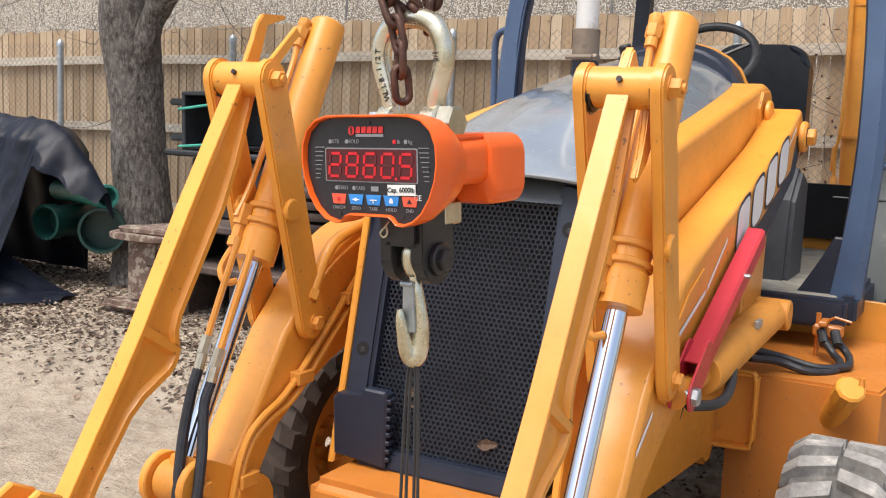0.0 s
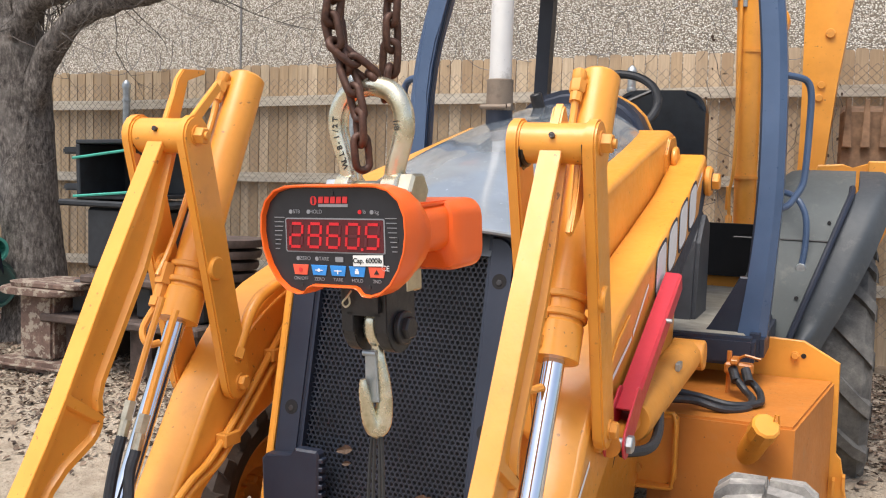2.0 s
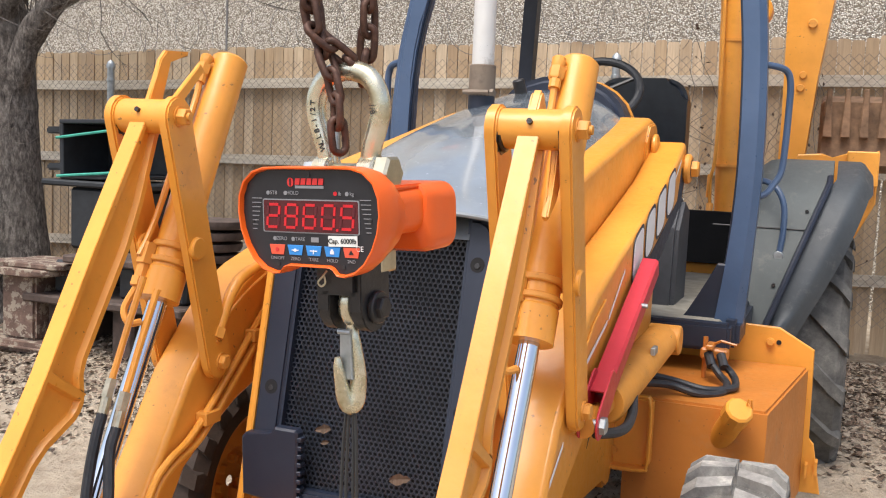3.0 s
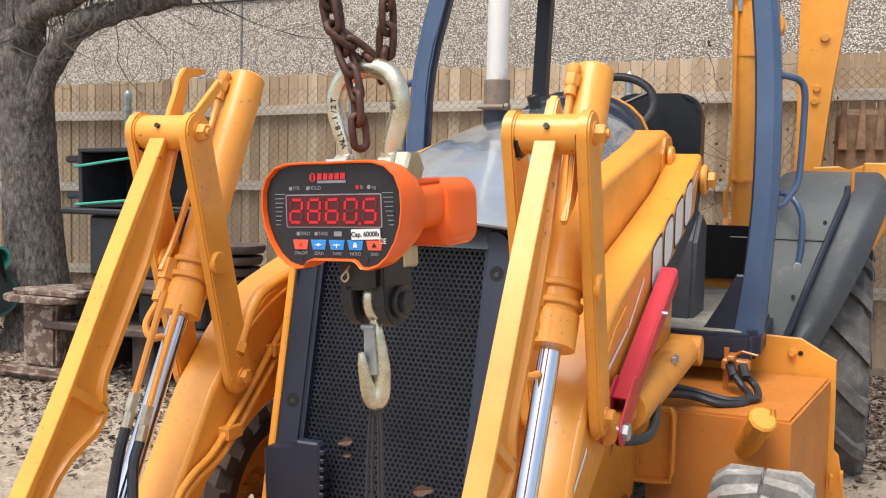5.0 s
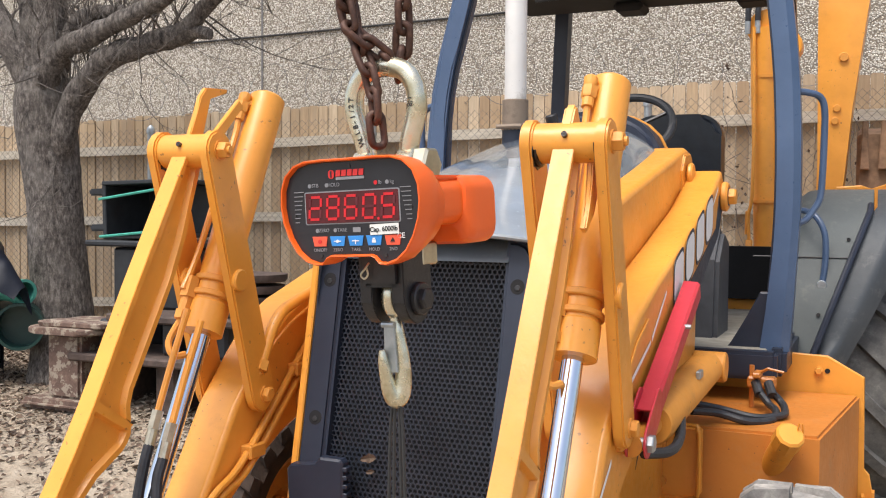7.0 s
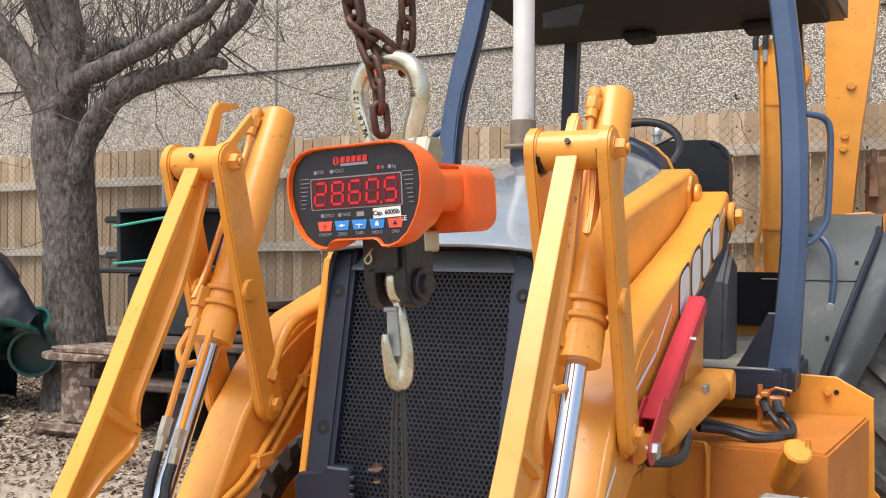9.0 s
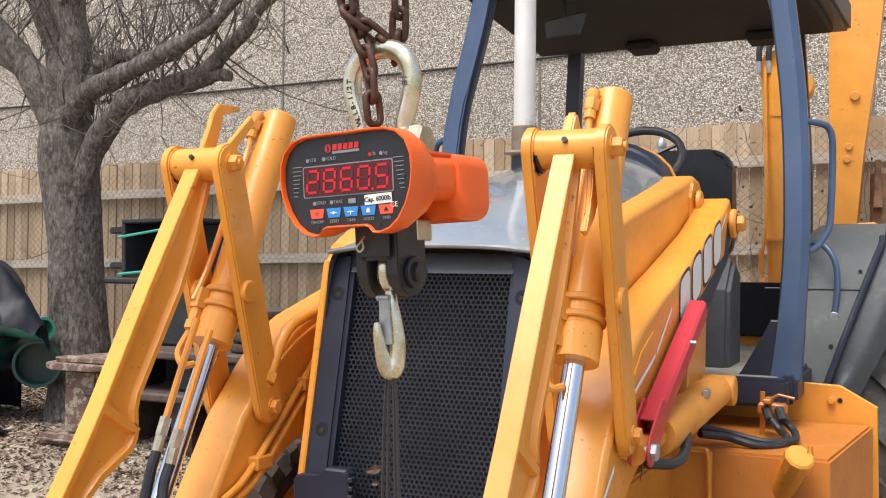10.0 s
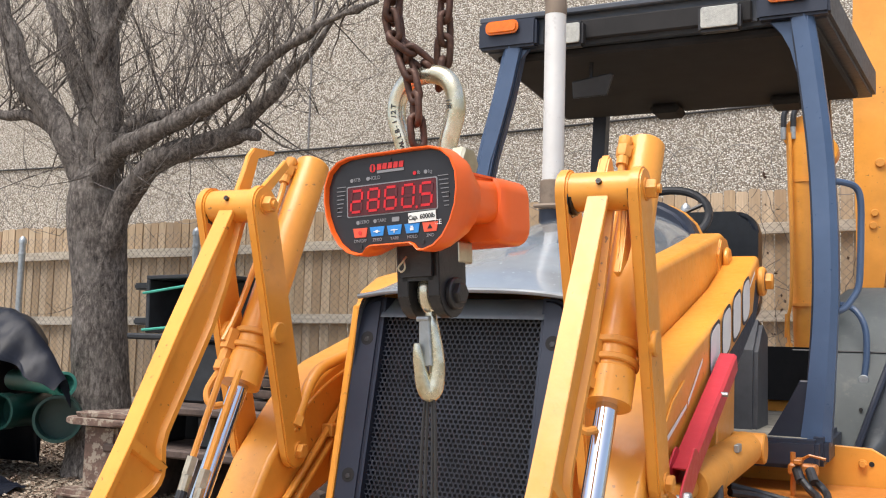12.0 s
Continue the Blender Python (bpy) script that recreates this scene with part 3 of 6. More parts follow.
def build_loader_side(cx, sgn):
    """One side of the front loader; cx: its middle plane, sgn: +1 where the outer face looks to +x."""
    # lift arm, a bent box with a rounded top
    out = [(2.02, 1.50), (1.99, 1.575), (1.955, 1.605), (1.89, 1.580), (1.76, 1.525), (1.56, 1.450), (1.11, 1.328), (0.75, 1.236), (0.46, 1.150), (0.39, 1.117), (0.32, 1.068), (0.25, 1.005), (0.12, 0.872), (0.03, 0.735), (-0.07, 0.585), (-0.30, 0.30), (-0.52, 0.06),
           (-0.42, -0.04), (-0.22, 0.08), (0.00, 0.45), (0.10, 0.600), (0.21, 0.672), (0.36, 0.745), (0.50, 0.79), (0.70, 0.86), (1.25, 1.05), (1.90, 1.36), (1.99, 1.42)]
    half = 0.068
    arm = part("lift_arm", soft_prism(out, cx - half, cx + half, 0.018), YELLOW, machine, "yellow welded steel lift arm")
    # hinge pin at the rear
    bm = rod((cx - 0.13, 1.94, 1.50), (cx + 0.10, 1.94, 1.50), 0.042, 18, bev=0.006)
    part("hinge_pin", bm, GREASE, arm, "greasy hinge pin")
    bm = rod((cx + sgn * half, 1.94, 1.50), (cx + sgn * (half + 0.03), 1.94, 1.50), 0.06, 20, bev=0.008)
    add_nut(bm, (cx + sgn * (half + 0.03), 1.94, 1.50), (sgn, 0, 0), 0.036, 0.03)
    part("hinge_cap", bm, YELLOW_WORN, arm)
    # two plates of the bellcrank
    for s in (-1, 1):
        x = cx + s * 0.088
        o = capsule((0.0, 1.59), (0.21, 0.90), 0.056, 0.056, 8)
        o = [(y, z) for y, z in o]
        pl = part("bellcrank_plate", prism(o, x - 0.015, x + 0.015, "x", 0.005, seg=2), YELLOW, machine, "flat yellow steel plate")
        for (y, z), r, h in (((0.085, 1.235), 0.032, 0.012),):
            part("boss", rod((x, y, z), (x + 0.014 + h, y, z), r, 18, bev=0.004), YELLOW, pl)
        bm = rod((x, 0.0, 1.592), (x + 0.019, 0.0, 1.592), 0.028, 16)
        add_nut(bm, (x + 0.018, 0.0, 1.592), (1, 0, 0), 0.024, 0.024)
        add_rod(bm, (x + 0.040, 0.0, 1.592), (x + 0.050, 0.0, 1.592), 0.011, 12)
        part("nut", bm, YELLOW_WORN, pl)
        bm = rod((x, 0.215, 0.895), (x + 0.020, 0.215, 0.895), 0.026, 16)
        add_nut(bm, (x + 0.016, 0.215, 0.895), (1, 0, 0), 0.022, 0.02)
        part("pivot_bolt", bm, YELLOW_WORN, pl)
    bm = rod((cx - 0.078, 0, 1.59), (cx + 0.078, 0, 1.59), 0.047, 22)
    tb = part("pin_tube", bm, YELLOW, machine, "thick yellow cross tube with grease at its ends")
    for s in (-1, 1):
        part("grease_smear", smear((cx + s * 0.0722, -0.002, 1.572), 0.043 if sgn > 0 else 0.036, 0.0010, 5 + s), GREASE, tb, "black grease smeared on the plate")
        if sgn > 0 and s < 0:
            part("grease_clot", tube([(cx + s * 0.069, -0.040, 1.575), (cx + s * 0.068, -0.030, 1.552), (cx + s * 0.066, -0.006, 1.540), (cx + s * 0.068, 0.02, 1.545)], 0.006, 8, 3), GREASE, tb, "clotted dark grease")
    part("grease_plug", rod((cx + 0.004, -0.043, 1.605), (cx + 0.004, -0.053, 1.608), 0.007, 10), GREASE, tb)
    # stop lug over the tube
    lug = [(-0.035, 1.61), (0.05, 1.60), (0.060, 1.635), (0.030, 1.674), (0.020, 1.680), (0.008, 1.668)] if sgn > 0 else [(-0.015, 1.61), (0.045, 1.60), (0.085, 1.745), (0.165, 1.765), (0.17, 1.778), (0.07, 1.772), (0.045, 1.745), (0.03, 1.70)]
    part("stop_lug", prism(lug, cx - (0.013 if sgn > 0 else 0.010), cx + (0.013 if sgn > 0 else 0.006), "x", 0.005 if sgn > 0 else 0.003, seg=2), YELLOW, tb)
    blade = [(-0.004, 1.552), (0.026, 1.550), (0.042, 1.50), (0.036, 1.46), (0.012, 1.425), (-0.045, 1.385), (-0.060, 1.395), (-0.026, 1.44), (-0.012, 1.49)]
    if sgn > 0:
        part("curved_web", prism(blade, cx + 0.044, cx + 0.060, "x", 0.004, seg=2), YELLOW, machine, "curved yellow web plate beside the lever")
    if sgn < 0:
        part("side_lug", prism([(0.02, 1.635), (0.055, 1.62), (0.165, 1.725), (0.145, 1.745)], cx + 0.050, cx + 0.064, "x", 0.003), YELLOW, tb)
    # long cast lever from the tube down to the bucket
    a, b = Vector((0.0, 1.585)), Vector((-0.70, 0.42))
    d = (b - a).normalized()
    n = Vector((-d.y, d.x))
    if n.x > 0:
        n = -n

    def off(s, o):
        q = a + d * s + n * o
        return (q.x, q.y)
    L = (b - a).length
    cut = 0.735
    upper = [off(-0.02, 0.032), off(0.2, 0.030), off(0.42, 0.027), off(cut, 0.015), off(cut, -0.136), off(0.715, -0.122), off(0.690, -0.105), off(0.655, -0.096), off(0.35, -0.094), off(0.22, -0.078), off(0.12, -0.056), off(0.03, -0.036), off(-0.02, -0.028)]
    lower = [off(cut, 0.015), off(0.86, 0.016), off(1.0, 0.022), off(L, 0.03), off(L + 0.03, -0.01), off(L, -0.05), off(1.10, -0.052), off(0.94, -0.068), off(0.885, -0.086), off(0.80, -0.137), off(0.775, -0.144), off(0.752, -0.143), off(cut, -0.136)]
    bm = bmesh.new()
    for outl in (upper, lower):
        v0 = [bm.verts.new((cx - 0.025, y, z)) for y, z in outl]
        v1 = [bm.verts.new((cx + 0.025, y, z)) for y, z in outl]
        k = len(outl)
        sides = [bm.faces.new(v0), bm.faces.new(v1[::-1])]
        for q in range(k):
            a0, a1 = outl[q], outl[(q + 1) % k]
            if not (abs(Vector(a0).dot(d) - a.dot(d) - cut) < 0.003 and abs(Vector(a1).dot(d) - a.dot(d) - cut) < 0.003):
                bm.faces.new((v0[(q + 1) % k], v0[q], v1[q], v1[(q + 1) % k]))
        for f in sides:
            bm.normal_update()
            bmesh.ops.inset_individual(bm, faces=[f], thickness=0.017, depth=0.0)
            bmesh.ops.inset_individual(bm, faces=[f], thickness=0.007, depth=0.0)
            mid = f.calc_center_median().x
            for v in f.verts:
                v.co.x -= 0.015 * (1 if mid > cx else -1)
    bmesh.ops.remove_doubles(bm, verts=bm.verts, dist=0.0005)
    es = [e for e in bm.edges if len(e.link_faces) == 2 and e.calc_face_angle(0) > 1.2]
    bmesh.ops.bevel(bm, geom=es, offset=0.008, segments=2, affect="EDGES", clamp_overlap=True)
    lv = part("bucket_lever", bm, YELLOW, machine, "heavy cast yellow lever with hollowed sides")
    # tilt cylinder: barrel, gland, chromed rod, clevis
    top, bot = Vector((cx, 0.385, 1.778)), Vector((cx, 0.055, 1.085))
    foot = Vector((cx, -0.235, 0.52))
    way = (bot - top).normalized()
    r = 0.054
    bm = bmesh.new()
    add_lathe(bm, [(0.0005, 0), (r - 0.008, 0.0), (r, 0.008), (r, (bot - top).length - 0.09), (r + 0.004, (bot - top).length - 0.085), (r + 0.004, (bot - top).length)], frame_between(top, bot), 24)
    cy = part("tilt_cylinder", bm, YELLOW, machine, "yellow hydraulic cylinder barrel")
    g0 = bot - way * 0.16
    bm = bmesh.new()
    for s0, s1, rr in ((0.0, 0.018, 0.064), (0.045, 0.062, 0.063)):
        add_rod(bm, g0 + way * s0, g0 + way * s1, rr, 24, bev=0.003)
    part("clamp_band", bm, YELLOW_WORN, cy, "chipped clamp bands")
    part("rod", rod(bot - way * 0.02, foot, 0.0265, 24), CHROME, cy, "chromed steel piston rod")
    bm = rod(foot + way * -0.07, foot + way * 0.02, 0.042, 18, bev=0.006)
    add_rod(bm, foot + Vector((-0.05, 0, 0)), foot + Vector((0.05, 0, 0)), 0.055, 20, bev=0.006)
    part("rod_eye", bm, YELLOW_WORN, cy)
    for s in (-1, 1):
        o = capsule((foot.y, foot.z), (foot.y + 0.22, foot.z - 0.12), 0.075, 0.09, 8)
        cl = part("clevis_cheek", prism(o, cx + s * 0.064 - 0.012, cx + s * 0.064 + 0.012, "x", 0.004), YELLOW, arm)
        bm = rod(foot + Vector((s * 0.07, 0, 0)), foot + Vector((s * 0.085, 0, 0)), 0.035, 18, bev=0.004)
        add_nut(bm, foot + Vector((s * 0.084, 0, 0)), (s, 0, 0), 0.024, 0.02)
        part("clevis_pin", bm, YELLOW_WORN, cl)
    # elbow fittings and pipe on the camera side of the barrel
    f0 = top - way * -0.03 + Vector((-0.035, -0.070, 0.0))
    up = -way
    bm = rod(f0 + Vector((0.03, 0.05, 0.0)), f0 + Vector((0, 0, 0)) + up * 0.0, 0.014, 10)
    add_nut(bm, f0 - way * 0.005, way, 0.021, 0.034)
    add_lathe(bm, [(0.015, 0), (0.019, 0.01), (0.019, 0.028), (0.012, 0.034)], frame_between(f0 - way * 0.004, f0 - way * 0.04), 10)
    add_rod(bm, f0 + way * 0.03, f0 + way * 0.055, 0.016, 10)
    part("elbow_fitting", bm, YELLOW_WORN, cy)
    pts = [f0 + way * 0.05, f0 + way * 0.12 + Vector((0.0, 0.006, 0)), f0 + way * 0.3, f0 + way * 0.50 + Vector((-0.006, 0, 0)), f0 + way * 0.60 + Vector((-0.012, -0.012, 0))]
    part("steel_pipe", tube(pts, 0.0095, 9), YELLOW, cy)
    q0 = bot - way * 0.17 + Vector((-0.040, -0.060, 0.0))
    bm = rod(q0, q0 + way * 0.06, 0.024, 6)
    add_rod(bm, q0 + way * 0.06, q0 + way * 0.10, 0.017, 8)
    add_rod(bm, q0 + way * 0.10, q0 + way * 0.125, 0.022, 6)
    add_tube(bm, smooth_path([q0 + way * 0.12, q0 + way * 0.19 + Vector((-0.012, -0.01, 0)), q0 + way * 0.23 + Vector((0.01, 0.0, 0)), q0 + way * 0.24 + Vector((0.03, 0.03, 0.01))], 5), 0.010, 8)
    part("port_fitting", bm, YELLOW_WORN, cy)
    return arm, cy


left_arm, left_cyl = build_loader_side(-0.608, -1)
right_arm, right_cyl = build_loader_side(0.468, 1)


def build_left_plumbing():
    """Pipes and hoses on the inner face of the arm and down to the lever."""
    x = -0.522
    for k, (dy, dz) in enumerate(((0.0, 0.0), (0.042, -0.018))):
        pts = [(x, 1.10 + dy, 1.30 + dz), (x, 0.66 + dy, 1.140 + dz), (x, 0.487 + dy, 1.024 + dz), (x, 0.331 + dy, 0.887 + dz), (x, 0.168 + dy, 0.749 + dz), (x, 0.085 + dy, 0.690 + dz), (x, 0.0 + dy * 0.6, 0.655 + dz), (x, -0.07 + dy * 0.4, 0.60 + dz), (x, -0.12 + dy * 0.4, 0.47 + dz), (x, -0.16 + dy * 0.4, 0.25)]
        part("hydraulic_pipe", tube(pts, 0.0105, 9), YELLOW, left_arm)
    for y, z in ((0.40, 0.945), (0.155, 0.74), (-0.09, 0.50)):
        part("pipe_clamp", box((x - 0.02, y - 0.012, z - 0.025), (x + 0.018, y + 0.065, z + 0.015), None, 0.004), YELLOW_WORN, left_arm)
    feed = [(x + 0.01, 1.05, 1.33), (x + 0.01, 0.70, 1.232), (x + 0.01, 0.50, 1.178), (x + 0.01, 0.385, 1.150), (x + 0.01, 0.318, 1.128), (x + 0.01, 0.272, 1.092), (x + 0.01, 0.240, 1.045), (x + 0.01, 0.205, 0.980)]
    part("feed_tube", tube(feed, 0.0175, 12), YELLOW, left_arm, "thick bent yellow feed tube")
    bm = rod((x + 0.01, 0.212, 0.993), (x + 0.01, 0.198, 0.966), 0.023, 6)
    add_rod(bm, (x + 0.01, 0.198, 0.966), (x - 0.005, 0.190, 0.948), 0.016, 10)
    part("hose_union", bm, YELLOW_WORN, left_arm)
    part("arm_crease", tube([(x - 0.016, 0.90, 1.235), (x - 0.016, 0.50, 1.118), (x - 0.016, 0.30, 1.020), (x - 0.016, 0.18, 0.90)], 0.006, 6), YELLOW, left_arm, "thin raised line along the arm")
    bm = rod((x - 0.02, 0.475, 0.84), (x + 0.045, 0.475, 0.84), 0.042, 18, 0.036, bev=0.005)
    add_rod(bm, (x + 0.04, 0.475, 0.84), (x + 0.06, 0.475, 0.84), 0.020, 12)
    part("pivot_boss", bm, YELLOW_WORN, left_arm)
    for k, dx in ((0, -0.045), (1, 0.0)):
        top = Vector((-0.560 + dx, -0.075, 1.03 - 0.03 * k))
        a = top + Vector((0, -0.06, -0.13))
        part("feed_pipe", tube([top + Vector((0.01, 0.05, 0.13)), top, a], 0.0095, 8), YELLOW, left_cyl)
        b = a + Vector((0, -0.02, -0.045))
        bm = rod(a, b, 0.016, 6)
        add_rod(bm, b, b + Vector((0, -0.016, -0.04)), 0.0145, 10)
        part("crimped_ferrule", bm, FITTING, left_cyl, "brass-coloured hose ferrule")
        c = b + Vector((0, -0.016, -0.04))
        pts = [c, c + Vector((0.004, -0.03, -0.06)), c + Vector((0.012 + 0.022 * k, -0.07, -0.18)), c + Vector((0.040 + 0.014 * k, -0.12, -0.34)), c + Vector((0.066 - 0.010 * k, -0.145, -0.50)), c + Vector((0.070 - 0.02 * k, -0.15, -0.66))]
        part("rubber_hose", tube(pts, 0.0145, 10), HOSE, left_cyl, "black rubber hydraulic hose")


build_left_plumbing()


def build_hitch_plate():
    o = [(-0.80, 0.62), (-0.72, 0.66), (-0.66, 0.63), (-0.45, 0.30), (-0.60, 0.15), (-0.95, 0.20), (-1.0, 0.40)]
    for cx in (-0.608, 0.468):
        ob = part("coupler_plate", prism(o, cx - 0.055, cx - 0.035, "x", 0.005), YELLOW, machine)
        part("coupler_plate", prism(o, cx + 0.035, cx + 0.055, "x", 0.005), YELLOW, machine)
        bm = rod((cx - 0.07, -0.72, 0.55), (cx + 0.07, -0.72, 0.55), 0.03, 16, bev=0.004)
        part("coupler_pin", bm, YELLOW_WORN, ob)


build_hitch_plate()


def build_right_arm_trim():
    x = 0.468 + 0.068
    # dark decal band with pale edge lines
    band = [(1.93, 1.515), (1.955, 1.44), (1.87, 1.345), (1.25, 1.085), (0.80, 0.935), (0.52, 0.81), (0.43, 0.735), (0.50, 0.845), (0.76, 1.03), (0.96, 1.115), (1.40, 1.245), (1.80, 1.372), (1.87, 1.50)]
    part("decal_band", prism(band, x + 0.0006, x + 0.0016), NAVY, right_arm, "dark blue-grey decal band", smooth=0)
    for pts in ([(0.34, 0.985), (0.60, 1.068), (0.60, 1.056), (0.34, 0.970)], [(0.62, 1.076), (0.82, 1.195), (0.82, 1.183), (0.62, 1.062)], [(0.05, 0.755), (0.16, 0.825), (0.16, 0.812), (0.05, 0.740)], [(1.72, 1.47), (1.84, 1.535), (1.84, 1.525), (1.72, 1.46)]):
        part("decal_line", prism(pts, x + 0.0018, x + 0.0026), INK, right_arm, "thin white line", smooth=0)
    # maker's name as plain slanted white shapes
    d = Vector((0.957, 0.292)).normalized()
    n = Vector((-d.y, d.x))
    o0 = Vector((0.955, 1.130))
    for k in range(4):
        s0 = k * 0.212
        w, h = 0.158, 0.138
        base = o0 + d * s0
        def blob(grow, k=k, base=base):
            pts = []
            for i in range(20):
                t = 2 * math.pi * i / 20
                c, e = math.cos(t), math.sin(t)
                p = 0.45 + 0.12 * (k % 2)
                u = math.copysign(abs(c) ** p, c) * (w / 2 + grow)
                v = math.copysign(abs(e) ** p, e) * (h / 2 + grow)
                q = base + d * (w / 2 + 0.012 + u + 0.30 * v) + n * (h / 2 + v)
                pts.append((q.x, q.y))
            return pts
        part("name_outline", prism(blob(0.012), x + 0.0018, x + 0.0026), NAVY, right_arm, smooth=0)
        part("name_shape", prism(blob(0.0), x + 0.0028, x + 0.0038), INK, right_arm, "bold white block shape", smooth=0)
    # raised weld plate near the bend
    part("pad", prism([(0.27, 0.985), (0.42, 1.085), (0.56, 1.135), (0.56, 1.115), (0.43, 1.06), (0.29, 0.965)], x, x + 0.006, "x", 0.002), YELLOW, right_arm)


build_right_arm_trim()


def build_red_strut():
    """Safety strut stowed along the lift arm: a folded channel."""
    x = 0.575
    p, q = Vector((x, 0.285, 0.845)), Vector((x, 1.06, 1.180))
    d = (q - p).normalized()
    bm = bmesh.new()
    prof = [(-0.026, -0.024), (-0.018, -0.032), (0.026, -0.034), (0.026, -0.029), (-0.015, -0.027), (-0.021, -0.020), (-0.021, 0.020), (-0.015, 0.027), (0.026, 0.029), (0.026, 0.034), (-0.018, 0.032), (-0.026, 0.024)]
    side = Vector((1, 0, 0))
    nn = d.cross(side).normalized()
    r0, r1 = [], []
    for u, v in prof:
        r0.append(bm.verts.new(p + d * 0.10 + side * -u + nn * v))
        r1.append(bm.verts.new(q + side * -u + nn * v))
    k = len(prof)
    for i in range(k):
        bm.faces.new((r0[i], r0[(i + 1) % k], r1[(i + 1) % k], r1[i]))
    bm.faces.new(r0[::-1])
    bm.faces.new(r1)
    st = part("safety_strut", bm, RED, machine, "red folded steel safety strut", smooth=20)
    o = capsule((p.y, p.z), (p.y + 0.13, p.z + 0.075), 0.04, 0.045, 8)
    part("strut_ear", prism(o, x + 0.0215, x + 0.0275, "x", 0.002), RED, st)
    part("strut_ear", prism(o, x - 0.0275, x - 0.0215, "x", 0.002), RED, st)
    bm = rod((x - 0.04, p.y, p.z), (x + 0.040, p.y, p.z), 0.014, 14)
    add_nut(bm, (x + 0.028, p.y, p.z), (1, 0, 0), 0.024, 0.016)
    part("strut_bolt", bm, GALV, st, "grey bolt")
    part("lock_pin", rod((x + 0.02, 0.80, 1.09), (x + 0.042, 0.80, 1.09), 0.007, 8), GALV, st)
    part("spacer", rod((0.53, 0.235, 0.865), (0.552, 0.235, 0.865), 0.036, 18, bev=0.004), YELLOW_WORN, machine)


build_red_strut()


def build_lift_cylinder(cx):
    p, q = Vector((cx, 0.52, 0.845)), Vector((cx, 1.46, 0.872))
    d = (q - p).normalized()
    bm = bmesh.new()
    L = (q - p).length
    add_lathe(bm, [(0.03, -0.25), (0.03, 0.0), (0.055, 0.0), (0.062, 0.01), (0.062, L - 0.02), (0.056, L)], frame_between(p, q), 22)
    c = part("lift_cylinder", bm, YELLOW_WORN, machine, "worn yellow lift cylinder")
    part("cylinder_eye", rod(q + Vector((-0.05, 0.03, 0)), q + Vector((0.07, 0.03, 0)), 0.055, 18, bev=0.006), YELLOW_WORN, c)
    part("nameplate", box((cx + 0.040, 1.0, 0.90), (cx + 0.055, 1.06, 0.925), None, 0.002), GALV, c)


build_lift_cylinder(0.56)
build_lift_cylinder(-0.72)


def build_tower(s):
    """Upright loader frame beside the hood, with its sloping box brace."""
    cx = XC + s * 0.37
    o = [(2.03, 1.60), (2.02, 1.66), (1.985, 1.695), (1.93, 1.70), (0.60, 1.43), (0.50, 1.38), (0.46, 1.30), (0.55, 1.00), (1.85, 1.30)]
    t = part("loader_tower", soft_prism(o, cx - 0.085, cx + 0.068, 0.024, 5), YELLOW, machine, "yellow box-section loader tower")
    plate = [(2.02, 1.59), (2.0, 1.655), (1.96, 1.68), (1.84, 1.665), (1.78, 1.60), (1.80, 1.36), (1.9, 1.36)]
    part("wear_plate", prism(plate, cx + s * 0.063, cx + s * 0.078, "x", 0.005, seg=2), YELLOW, t)
    leg = [(1.72, 1.40), (2.02, 1.45), (1.95, 0.55), (1.55, 0.55)]
    part("tower_leg", prism(leg, cx + s * 0.085 - 0.02, cx + s * 0.085 + 0.02, "x", 0.006), YELLOW, t)
    bm = rod((cx + s * 0.084, 1.88, 1.585), (cx + s * 0.105, 1.88, 1.585), 0.05, 18, bev=0.006)
    part("tower_boss", bm, YELLOW, t)
    part("grease", rod((cx + s * 0.10, 1.93, 1.515), (cx + s * 0.15, 1.93, 1.515), 0.05, 14, 0.046), GREASE, t, "black grease round the pin")


build_tower(1)
build_tower(-1)


